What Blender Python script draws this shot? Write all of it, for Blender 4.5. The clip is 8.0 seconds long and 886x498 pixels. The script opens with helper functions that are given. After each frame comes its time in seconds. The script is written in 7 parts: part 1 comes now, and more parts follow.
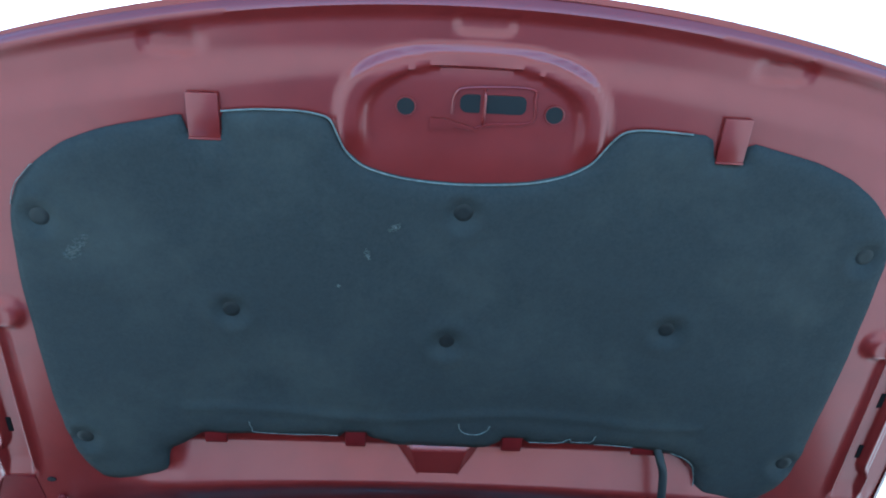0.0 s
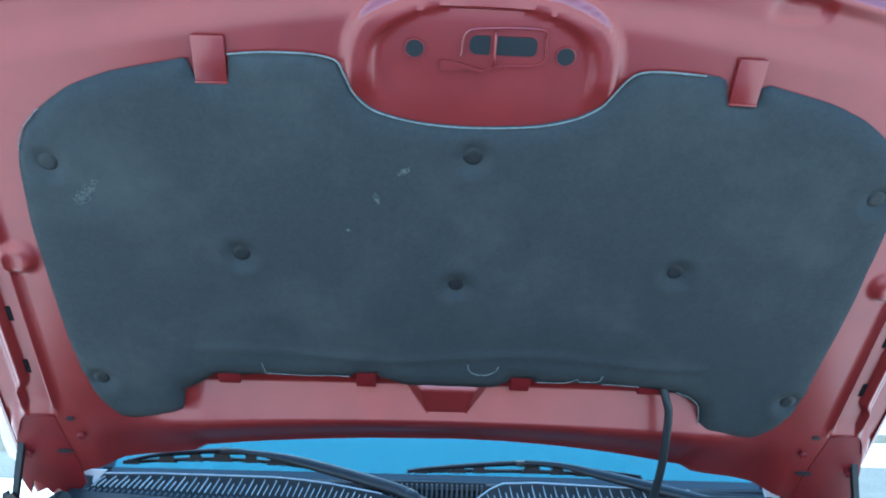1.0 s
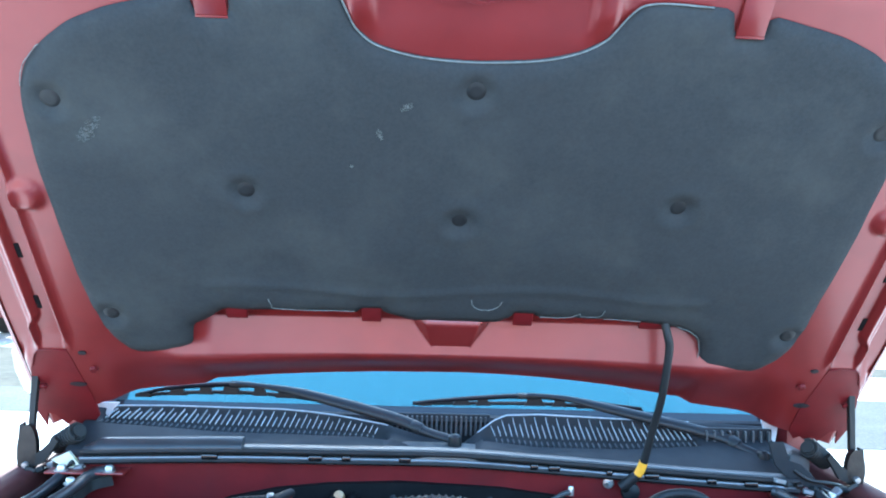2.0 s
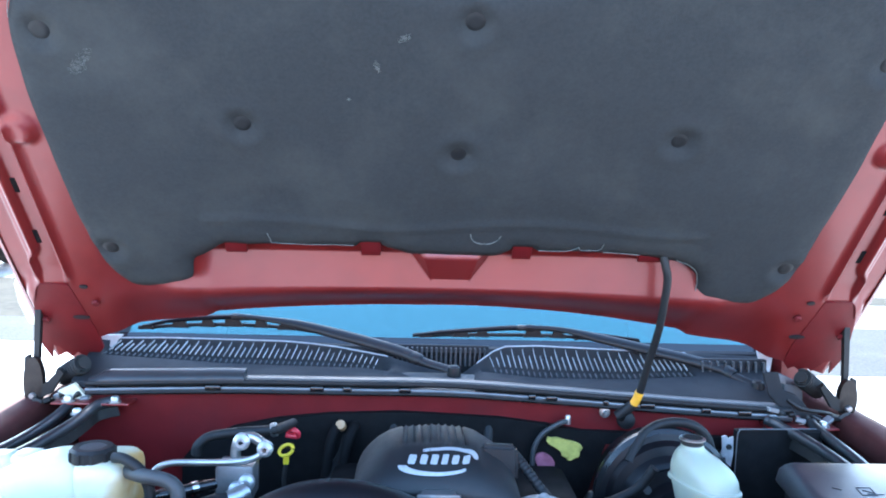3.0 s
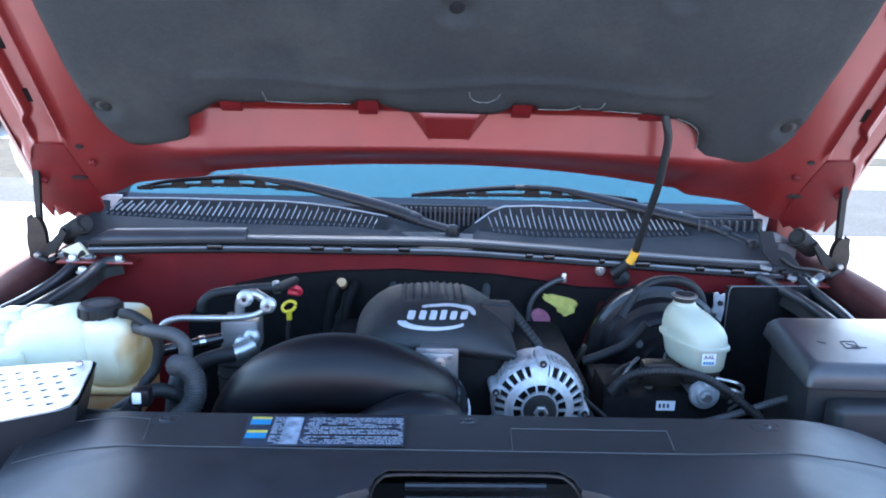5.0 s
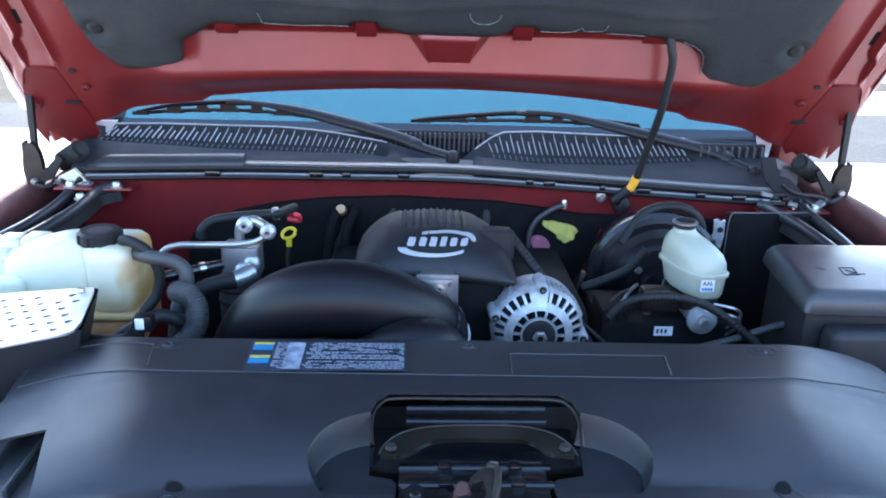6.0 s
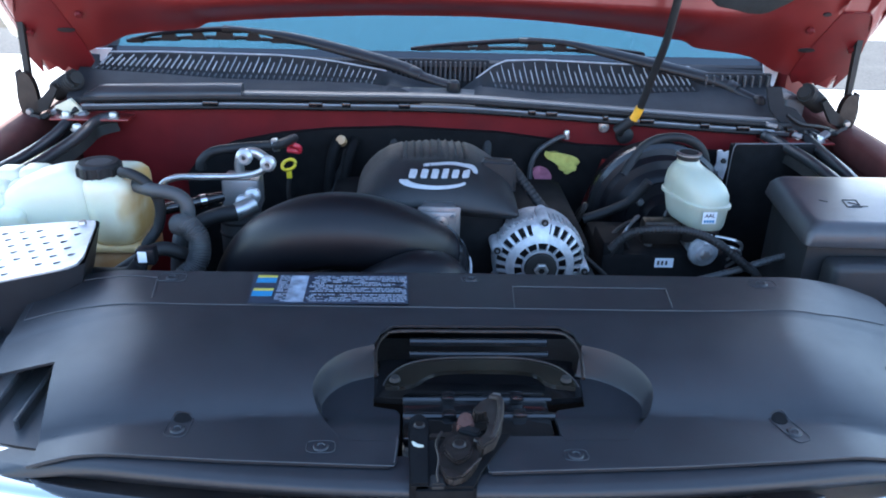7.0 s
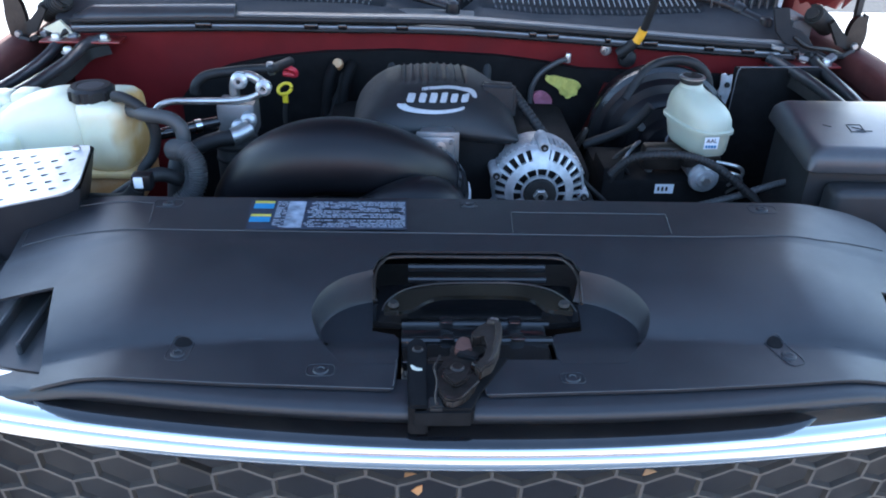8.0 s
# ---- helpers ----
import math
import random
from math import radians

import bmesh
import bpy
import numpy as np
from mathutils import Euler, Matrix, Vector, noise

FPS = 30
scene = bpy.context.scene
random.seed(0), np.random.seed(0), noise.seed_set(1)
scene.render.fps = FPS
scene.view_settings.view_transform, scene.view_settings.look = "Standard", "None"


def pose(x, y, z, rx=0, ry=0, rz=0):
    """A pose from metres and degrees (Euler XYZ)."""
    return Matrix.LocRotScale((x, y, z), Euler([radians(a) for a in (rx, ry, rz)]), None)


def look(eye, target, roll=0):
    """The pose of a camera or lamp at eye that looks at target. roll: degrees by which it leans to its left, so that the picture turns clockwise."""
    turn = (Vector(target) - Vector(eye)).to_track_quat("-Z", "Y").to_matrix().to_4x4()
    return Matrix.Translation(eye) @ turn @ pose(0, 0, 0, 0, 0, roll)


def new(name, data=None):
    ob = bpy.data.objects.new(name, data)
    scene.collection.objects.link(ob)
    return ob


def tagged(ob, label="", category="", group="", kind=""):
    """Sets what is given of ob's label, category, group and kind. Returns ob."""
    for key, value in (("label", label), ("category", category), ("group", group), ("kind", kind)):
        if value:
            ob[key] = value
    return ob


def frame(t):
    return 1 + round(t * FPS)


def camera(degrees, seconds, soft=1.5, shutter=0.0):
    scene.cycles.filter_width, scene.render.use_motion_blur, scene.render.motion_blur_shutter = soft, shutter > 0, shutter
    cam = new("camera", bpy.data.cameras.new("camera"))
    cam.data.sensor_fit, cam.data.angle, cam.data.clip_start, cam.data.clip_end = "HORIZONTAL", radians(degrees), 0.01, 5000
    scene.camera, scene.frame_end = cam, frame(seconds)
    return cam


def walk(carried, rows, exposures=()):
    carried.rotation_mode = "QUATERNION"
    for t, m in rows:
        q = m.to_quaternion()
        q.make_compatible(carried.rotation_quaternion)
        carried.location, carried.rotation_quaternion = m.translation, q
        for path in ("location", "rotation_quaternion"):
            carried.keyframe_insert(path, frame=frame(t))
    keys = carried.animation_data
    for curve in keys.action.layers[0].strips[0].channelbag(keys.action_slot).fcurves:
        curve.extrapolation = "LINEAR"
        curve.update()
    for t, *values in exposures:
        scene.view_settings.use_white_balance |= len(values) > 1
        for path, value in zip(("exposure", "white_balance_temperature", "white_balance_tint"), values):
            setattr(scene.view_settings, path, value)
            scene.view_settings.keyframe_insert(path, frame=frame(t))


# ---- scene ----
# The camera and its walk
cam = camera(58.135, 8.0, soft=1.9)
EXPOSURE = 2.45
walk(cam, [
    (0.0, look((-0.0789, -0.5896, 1.5239), (-0.0140, 0.8877, 1.7756), 1.999)),
    (0.5, look((-0.0816, -0.5920, 1.5255), (-0.0171, 0.8935, 1.7238), 1.909)),
    (1.0, look((-0.0851, -0.5911, 1.5337), (-0.0263, 0.9017, 1.6682), 1.825)),
    (1.5, look((-0.0814, -0.5948, 1.5304), (-0.0303, 0.9025, 1.6057), 1.770)),
    (1.7, look((-0.0815, -0.5978, 1.5296), (-0.0304, 0.9004, 1.5833), 1.749)),
    (2.8, look((-0.0796, -0.5936, 1.5400), (-0.0267, 0.9027, 1.4481), 1.618)),
    (3.0, look((-0.0789, -0.5936, 1.5395), (-0.0248, 0.9009, 1.4236), 1.608)),
    (3.5, look((-0.0781, -0.5931, 1.5370), (-0.0225, 0.8952, 1.3592), 1.605)),
    (4.0, look((-0.0785, -0.5950, 1.5364), (-0.0212, 0.8843, 1.2948), 1.611)),
    (4.5, look((-0.0751, -0.5944, 1.5376), (-0.0172, 0.8727, 1.2302), 1.617)),
    (5.8, look((-0.0769, -0.5889, 1.5349), (-0.0148, 0.8318, 1.0576), 1.604)),
    (6.0, look((-0.0777, -0.5880, 1.5352), (-0.0137, 0.8232, 1.0310), 1.673)),
    (6.5, look((-0.0829, -0.5863, 1.5398), (-0.0159, 0.7997, 0.9700), 1.739)),
    (7.0, look((-0.0823, -0.5830, 1.5400), (-0.0145, 0.7771, 0.9112), 1.752)),
    (7.5, look((-0.0829, -0.5799, 1.5382), (-0.0131, 0.7500, 0.8481), 1.837)),
    (8.0, look((-0.0809, -0.5794, 1.5360), (-0.0110, 0.7176, 0.7858), 1.844)),
], exposures=[(0.0, EXPOSURE - 0.08, 4480, -18), (0.5, EXPOSURE + 0.28, 4560, -17), (1.0, EXPOSURE + 0.44, 4680, -14), (1.7, EXPOSURE + 0.80, 4950, -9), (2.8, EXPOSURE + 0.80, 5350, 3), (3.5, EXPOSURE + 0.70, 5500, 6), (4.5, EXPOSURE + 0.64, 5600, 8), (6.0, EXPOSURE + 0.52, 5750, 8), (8.0, EXPOSURE + 0.28, 5900, 8)])

# World and sun: the sun stands behind the vehicle
SUN = Vector((-0.06, 0.88, 0.45)).normalized()
world = bpy.data.worlds.new("sky")
scene.world = world
world.use_nodes = True
wn = world.node_tree
wn.nodes.clear()
sky = wn.nodes.new("ShaderNodeTexSky")
sky.sky_type = "NISHITA"
sky.sun_disc = False
sky.sun_elevation = math.asin(SUN.z)
sky.dust_density = 1.0
sky.ozone_density = 0.7
sky.sun_rotation = math.atan2(SUN.x, SUN.y)
bg = wn.nodes.new("ShaderNodeBackground")
bg.inputs["Strength"].default_value = 0.15
wout = wn.nodes.new("ShaderNodeOutputWorld")
wn.links.new(sky.outputs[0], bg.inputs[0])
wn.links.new(bg.outputs[0], wout.inputs[0])
sun_data = bpy.data.lights.new("sun", "SUN")
sun_data.energy = 4.5
sun_data.angle = radians(0.53)
sun_data.color = (1.0, 0.95, 0.88)
sun = new("sun", sun_data)
sun.matrix_world = look(SUN * 20, (0, 0, 0))


# ---- materials ----
def material(name, color, rough=0.5, metal=0.0, var=0.12, scale=30.0, bump=0.0, bump_scale=200.0, coat=0.0,
             stain=None, stain_scale=4.0, stain_amount=0.5, detail=4.0, rough_var=0.1, subsurface=0.0, transmission=0.0,
             spread=0.0, spec=0.5, coat_rough=0.08):
    """A surface with grain, larger blotches of a second colour, uneven gloss and fine relief."""
    m = bpy.data.materials.new(name)
    m.use_nodes = True
    n, l = m.node_tree.nodes, m.node_tree.links
    b = n["Principled BSDF"]
    co = n.new("ShaderNodeTexCoord")
    grain = n.new("ShaderNodeTexNoise")
    grain.inputs["Scale"].default_value, grain.inputs["Detail"].default_value = scale, detail
    l.new(co.outputs["Object"], grain.inputs["Vector"])
    ramp = n.new("ShaderNodeMapRange")
    ramp.inputs["From Min"].default_value, ramp.inputs["From Max"].default_value = 0.25, 0.75
    ramp.inputs["To Min"].default_value, ramp.inputs["To Max"].default_value = 1 - var, 1 + var
    l.new(grain.outputs["Fac"], ramp.inputs["Value"])
    mul = n.new("ShaderNodeMix")
    mul.data_type, mul.blend_type = "RGBA", "MULTIPLY"
    mul.inputs["Factor"].default_value = 1.0
    mul.inputs["A"].default_value = (*color, 1)
    l.new(ramp.outputs[0], mul.inputs["B"])
    last = mul.outputs["Result"]
    if stain:
        blot = n.new("ShaderNodeTexNoise")
        blot.inputs["Scale"].default_value, blot.inputs["Detail"].default_value = stain_scale, 6.0
        blot.inputs["Roughness"].default_value = 0.65
        l.new(co.outputs["Object"], blot.inputs["Vector"])
        cut = n.new("ShaderNodeMapRange")
        cut.inputs["From Min"].default_value, cut.inputs["From Max"].default_value = 0.48, 0.72
        cut.inputs["To Max"].default_value = stain_amount
        l.new(blot.outputs["Fac"], cut.inputs["Value"])
        mix = n.new("ShaderNodeMix")
        mix.data_type = "RGBA"
        mix.inputs["B"].default_value = (*stain, 1)
        l.new(cut.outputs[0], mix.inputs["Factor"])
        l.new(last, mix.inputs["A"])
        last = mix.outputs["Result"]
    if spread:
        info = n.new("ShaderNodeObjectInfo")
        sp = n.new("ShaderNodeMapRange")
        sp.inputs["To Min"].default_value, sp.inputs["To Max"].default_value = 1 - spread, 1 + spread
        l.new(info.outputs["Random"], sp.inputs["Value"])
        mx = n.new("ShaderNodeMix")
        mx.data_type, mx.blend_type = "RGBA", "MULTIPLY"
        mx.inputs["Factor"].default_value = 1.0
        l.new(last, mx.inputs["A"])
        l.new(sp.outputs[0], mx.inputs["B"])
        last = mx.outputs["Result"]
    l.new(last, b.inputs["Base Color"])
    rr = n.new("ShaderNodeMapRange")
    rr.inputs["From Min"].default_value, rr.inputs["From Max"].default_value = 0.3, 0.7
    rr.inputs["To Min"].default_value = max(0.02, rough - rough_var * rough)
    rr.inputs["To Max"].default_value = min(1.0, rough + rough_var * rough)
    wear = n.new("ShaderNodeTexNoise")
    wear.inputs["Scale"].default_value, wear.inputs["Detail"].default_value = scale * 0.35, 5.0
    l.new(co.outputs["Object"], wear.inputs["Vector"])
    l.new(wear.outputs["Fac"], rr.inputs["Value"])
    l.new(rr.outputs[0], b.inputs["Roughness"])
    b.inputs["Metallic"].default_value = metal
    b.inputs["Specular IOR Level"].default_value = spec
    if coat:
        b.inputs["Coat Weight"].default_value = coat
        b.inputs["Coat Roughness"].default_value = coat_rough
    if subsurface:
        b.inputs["Subsurface Weight"].default_value = subsurface
        b.inputs["Subsurface Radius"].default_value = (0.02, 0.018, 0.012)
        b.inputs["Subsurface Scale"].default_value = 1.0
    if transmission:
        b.inputs["Transmission Weight"].default_value = transmission
    if bump:
        fine = n.new("ShaderNodeTexNoise")
        fine.inputs["Scale"].default_value, fine.inputs["Detail"].default_value = bump_scale, 3.0
        l.new(co.outputs["Object"], fine.inputs["Vector"])
        bp = n.new("ShaderNodeBump")
        bp.inputs["Strength"].default_value, bp.inputs["Distance"].default_value = bump, 0.002
        l.new(fine.outputs["Fac"], bp.inputs["Height"])
        l.new(bp.outputs[0], b.inputs["Normal"])
    return m


RED = material("red_paint", (0.185, 0.017, 0.016), 0.38, 0.25, 0.12, 14, 0.05, 500, coat=0.65, coat_rough=0.20, stain=(0.15, 0.020, 0.018), stain_scale=7, stain_amount=0.4, spec=0.5)
# body red darkened in colour, standing in for shade on firewall and hinges
RED_DIM = material("dimmed_red_paint", (0.120, 0.009, 0.011), 0.45, 0.0, 0.15, 20, 0.08, 300, stain=(0.08, 0.012, 0.014), stain_scale=8, stain_amount=0.5, spec=0.2)
FELT = material("charcoal_felt", (0.034, 0.036, 0.038), 0.95, 0.0, 0.12, 180, 0.35, 700, stain=(0.066, 0.068, 0.064), stain_scale=4.2, stain_amount=0.55, spec=0.2)
FELT_EDGE = material("grey_felt_edge", (0.15, 0.16, 0.155), 0.9, 0.0, 0.3, 90, 0.4, 600)
FRAY = material("frayed_fibre", (0.16, 0.165, 0.16), 0.95, 0.0, 0.5, 120, spec=0.1)
LINT = material("grey_lint", (0.115, 0.12, 0.115), 0.95, 0.0, 0.3, 90, spec=0.1)
PLASTIC = material("black_grained_plastic", (0.015, 0.016, 0.019), 0.43, 0.0, 0.1, 60, 0.12, 1400, stain=(0.03, 0.03, 0.032), stain_scale=5, stain_amount=0.35)
PLASTIC_SMOOTH = material("black_satin_plastic", (0.006, 0.006, 0.008), 0.40, 0.0, 0.1, 40, 0.04, 700, stain=(0.011, 0.011, 0.011), stain_scale=9, stain_amount=0.35, spec=0.30)
GREY_PLASTIC = material("charcoal_plastic", (0.045, 0.047, 0.05), 0.5, 0.0, 0.12, 50, 0.15, 900, stain=(0.08, 0.078, 0.072), stain_scale=7, stain_amount=0.4)
GLOSS_BLACK = material("gloss_black_metal", (0.008, 0.008, 0.009), 0.13, 0.0, 0.15, 30, 0.03, 300, coat=0.4, stain=(0.03, 0.026, 0.022), stain_scale=18, stain_amount=0.4)
RUBBER = material("black_rubber", (0.013, 0.013, 0.014), 0.55, 0.0, 0.2, 60, 0.1, 500, stain=(0.03, 0.028, 0.026), stain_scale=14, stain_amount=0.4, spec=0.35)
WIPER_PAINT = material("satin_black_paint", (0.008, 0.008, 0.009), 0.42, 0.0, 0.2, 60, 0.05, 500, stain=(0.02, 0.019, 0.018), stain_scale=14, stain_amount=0.3, spec=0.4)
DARK = material("grimy_dark_metal", (0.013, 0.0125, 0.012), 0.65, 0.1, 0.35, 30, 0.3, 120, stain=(0.04, 0.034, 0.028), stain_scale=12, stain_amount=0.45)
ALU = material("cast_aluminium", (0.62, 0.63, 0.64), 0.42, 0.75, 0.15, 60, 0.25, 350, stain=(0.35, 0.34, 0.32), stain_scale=16, stain_amount=0.5)
STEEL = material("zinc_steel", (0.55, 0.55, 0.54), 0.35, 0.9, 0.12, 40, 0.05, 300, stain=(0.30, 0.27, 0.23), stain_scale=25, stain_amount=0.4)
CHROME = material("chrome", (0.62, 0.61, 0.59), 0.05, 1.0, 0.02, 20, 0.0, stain=(0.7, 0.7, 0.7), stain_scale=12, stain_amount=0.15)
TANK = material("milky_tank_plastic", (0.74, 0.72, 0.54), 0.42, 0.0, 0.06, 9, 0.06, 240, stain=(0.60, 0.52, 0.30), stain_scale=5, stain_amount=0.45, subsurface=0.35)
YELLOW = material("yellow_plastic", (0.80, 0.60, 0.03), 0.4, 0.0, 0.1, 30)
LID = material("faded_black_plastic", (0.045, 0.047, 0.052), 0.36, 0.0, 0.12, 40, 0.10, 900, stain=(0.075, 0.074, 0.07), stain_scale=6, stain_amount=0.4)
# white tank plastic greyed in colour for the reservoir's shaded place
BOTTLE = material("shade_grey_plastic", (0.43, 0.46, 0.37), 0.4, 0.0, 0.06, 12, 0.05, 240, stain=(0.30, 0.25, 0.15), stain_scale=8, stain_amount=0.35, subsurface=0.25)
AMBER = material("amber_stained_plastic", (0.46, 0.22, 0.08), 0.45, 0.0, 0.12, 20, 0.05, 300, stain=(0.55, 0.48, 0.32), stain_scale=9, stain_amount=0.6)
COWL = material("weathered_black_plastic", (0.020, 0.021, 0.024), 0.7, 0.0, 0.12, 50, 0.1, 900, stain=(0.034, 0.034, 0.034), stain_scale=6, stain_amount=0.4, spec=0.25)
ENGINE_PLASTIC = material("matt_charcoal_plastic", (0.012, 0.013, 0.015), 0.55, 0.0, 0.12, 50, 0.15, 900, stain=(0.032, 0.031, 0.03), stain_scale=7, stain_amount=0.35)
ALU_DULL = material("oxidised_aluminium", (0.50, 0.51, 0.53), 0.5, 0.6, 0.2, 60, 0.3, 350, stain=(0.20, 0.20, 0.20), stain_scale=22, stain_amount=0.6)
DARK_GROUND = material("dark_ground", (0.035, 0.032, 0.026), 0.95, 0.0, 0.4, 8, 0.5, 40, stain=(0.07, 0.06, 0.045), stain_scale=1.5, stain_amount=0.6, spec=0.05)
STUCCO = material("red_brown_render", (0.17, 0.095, 0.075), 0.9, 0.0, 0.08, 4, 0.4, 60, stain=(0.12, 0.075, 0.06), stain_scale=0.7, stain_amount=0.4)
SILVER = material("silver_print", (0.55, 0.57, 0.60), 0.4, 0.3, 0.15, 300)
RIB = material("grey_black_plastic", (0.06, 0.062, 0.066), 0.4, 0.0, 0.15, 60, 0.08, 500, spread=0.2)
GRIME = material("greasy_brown_metal", (0.018, 0.014, 0.012), 0.42, 0.3, 0.4, 45, 0.3, 200, stain=(0.045, 0.034, 0.027), stain_scale=30, stain_amount=0.6)
# pale grey stands in for sky glints on the black slats and rim
SLAT_GLINT = material("glint_grey_plastic", (0.42, 0.44, 0.46), 0.25, 0.0, 0.15, 60, 0.08, 500, spread=0.2)
SATIN_BLACK = material("satin_black_metal", (0.014, 0.014, 0.015), 0.24, 0.0, 0.15, 20, 0.02, 200, stain=(0.022, 0.02, 0.018), stain_scale=10, stain_amount=0.3)
DULL_STEEL = material("dull_steel", (0.22, 0.22, 0.225), 0.45, 0.6, 0.2, 40, 0.05, 300, stain=(0.08, 0.08, 0.08), stain_scale=20, stain_amount=0.6)
ORANGE_TAPE = material("yellow_tape", (0.85, 0.42, 0.03), 0.5, 0.0, 0.12, 60)
CRIMSON = material("red_plastic", (0.62, 0.03, 0.05), 0.4, 0.0, 0.1, 30)
FOAM = material("yellow_foam", (0.56, 0.50, 0.12), 0.95, 0.0, 0.25, 60, 0.8, 200)
PINK = material("pink_insulation", (0.34, 0.12, 0.17), 0.95, 0.0, 0.25, 60, 0.8, 200)
WHITE = material("white_print", (0.75, 0.77, 0.80), 0.5, 0.0, 0.06, 80)
BLUE_INK = material("blue_ink", (0.03, 0.19, 0.36), 0.5, 0.0, 0.06, 80)
YELLOW_INK = material("yellow_ink", (0.50, 0.43, 0.08), 0.5, 0.0, 0.25, 160)
PRINT = material("printed_label_film", (0.022, 0.032, 0.05), 0.4, 0.0, 0.3, 500)
INK = material("black_ink", (0.008, 0.008, 0.01), 0.5, 0.0, 0.05, 80)
RUST_RED = material("red_rust", (0.10, 0.042, 0.030), 0.7, 0.0, 0.4, 80, 0.4, 250, stain=(0.05, 0.03, 0.025), stain_scale=50, stain_amount=0.7)
RUST = material("rusty_steel", (0.028, 0.021, 0.017), 0.55, 0.35, 0.4, 60, 0.3, 250, stain=(0.04, 0.035, 0.03), stain_scale=40, stain_amount=0.7)
CONCRETE = material("sunlit_concrete", (0.36, 0.35, 0.335), 0.9, 0.0, 0.12, 3, 0.2, 60, stain=(0.29, 0.28, 0.265), stain_scale=0.6, stain_amount=0.5)
ASPHALT = material("asphalt", (0.055, 0.056, 0.058), 0.95, 0.0, 0.35, 40, 0.5, 80, stain=(0.09, 0.09, 0.088), stain_scale=0.8, stain_amount=0.5, spec=0.05)
# near-black; on the firewall mat it also stands in for shade
DEEP_BLACK = material("deep_matt_black", (0.006, 0.006, 0.0065), 0.8, 0.0, 0.3, 60, 0.3, 300, stain=(0.014, 0.012, 0.012), stain_scale=14, stain_amount=0.4, spec=0.15)
HONEY = material("dusty_black_plastic", (0.062, 0.053, 0.045), 0.55, 0.0, 0.2, 40, 0.1, 400, stain=(0.10, 0.085, 0.068), stain_scale=12, stain_amount=0.5)
# brownish red imitates shade and haze over the fenders
MUTED_RED = material("muted_red_paint", (0.085, 0.030, 0.027), 0.75, 0.0, 0.2, 20, 0.1, 200, stain=(0.06, 0.045, 0.04), stain_scale=6, stain_amount=0.6, spec=0.1)
GREY_SATIN = material("satin_grey_strip", (0.030, 0.032, 0.035), 0.34, 0.0, 0.25, 14, 0.05, 300, stain=(0.05, 0.05, 0.05), stain_scale=10, stain_amount=0.5)
CABIN = material("dark_cabin_lining", (0.05, 0.05, 0.05), 0.8, 0.0, 0.15, 20)
TYRE = material("tyre_rubber", (0.02, 0.02, 0.02), 0.75, 0.0, 0.2, 40, 0.2, 200)

GLASS = bpy.data.materials.new("windscreen_glass")
GLASS.use_nodes = True
gb = GLASS.node_tree.nodes["Principled BSDF"]
gb.inputs["Base Color"].default_value = (0.75, 0.85, 0.85, 1)
gb.inputs["Roughness"].default_value = 0.03
gb.inputs["Transmission Weight"].default_value = 1.0
gb.inputs["IOR"].default_value = 2.2
gb.inputs["Specular Tint"].default_value = (0.50, 1.0, 0.92, 1)


# ---- shape helpers ----
def link(name, bm, mat, parent=None, label="", smooth=True, sharp=35):
    """One mesh object out of a bmesh; faces smooth but for sharp edges."""
    bmesh.ops.recalc_face_normals(bm, faces=bm.faces)
    for e in bm.edges:
        if len(e.link_faces) == 2 and e.calc_face_angle(0) > radians(sharp):
            e.smooth = False
    for f in bm.faces:
        f.smooth = smooth
    me = bpy.data.meshes.new(name)
    bm.to_mesh(me)
    bm.free()
    me.materials.append(mat)
    ob = new(name, me)
    if parent:
        ob.parent = parent
    if label:
        tagged(ob, label)
    return ob


def part(name, bm, mat, parent, label="", **kw):
    return link(name, bm, mat, parent, label, **kw)


def thing(name, label, category, group="", kind="", at=None):
    ob = new(name)
    ob.empty_display_size = 0.05
    if at is not None:
        ob.matrix_world = at if isinstance(at, Matrix) else Matrix.Translation(at)
    return tagged(ob, label, category, group, kind)


def spline(pts, n=8, closed=False):
    """A Catmull-Rom line through points, n steps a span."""
    p = [Vector(q) for q in pts]
    out, m = [], len(p)
    for i in range(m if closed else m - 1):
        if closed:
            a, b, c, d = p[i - 1], p[i], p[(i + 1) % m], p[(i + 2) % m]
        else:
            a, b, c, d = p[max(i - 1, 0)], p[i], p[i + 1], p[min(i + 2, m - 1)]
        for k in range(n):
            t = k / n
            out.append(0.5 * (2 * b + (c - a) * t + (2 * a - 5 * b + 4 * c - d) * t * t + (3 * b - a - 3 * c + d) * t ** 3))
    if not closed:
        out.append(p[-1])
    return out


def sweep(bm, path, radius, seg=10, cap=True, squash=1.0):
    """A round bar along a path; radius is a number or a function of the share of the way."""
    path = [Vector(q) for q in path]
    rings, n = [], len(path)
    side = None
    for i, p in enumerate(path):
        d = (path[min(i + 1, n - 1)] - path[max(i - 1, 0)]).normalized()
        if side is None:
            side = d.orthogonal().normalized()
        side = (side - d * side.dot(d)).normalized()
        up = d.cross(side)
        r = radius(i / (n - 1)) if callable(radius) else radius
        rings.append([bm.verts.new(p + (side * math.cos(a) + up * math.sin(a) * squash) * r) for a in (k * 2 * math.pi / seg for k in range(seg))])
    for a, b in zip(rings, rings[1:]):
        for k in range(seg):
            bm.faces.new((a[k], a[(k + 1) % seg], b[(k + 1) % seg], b[k]))
    if cap:
        bm.faces.new(rings[0][::-1])
        bm.faces.new(rings[-1])
    return bm


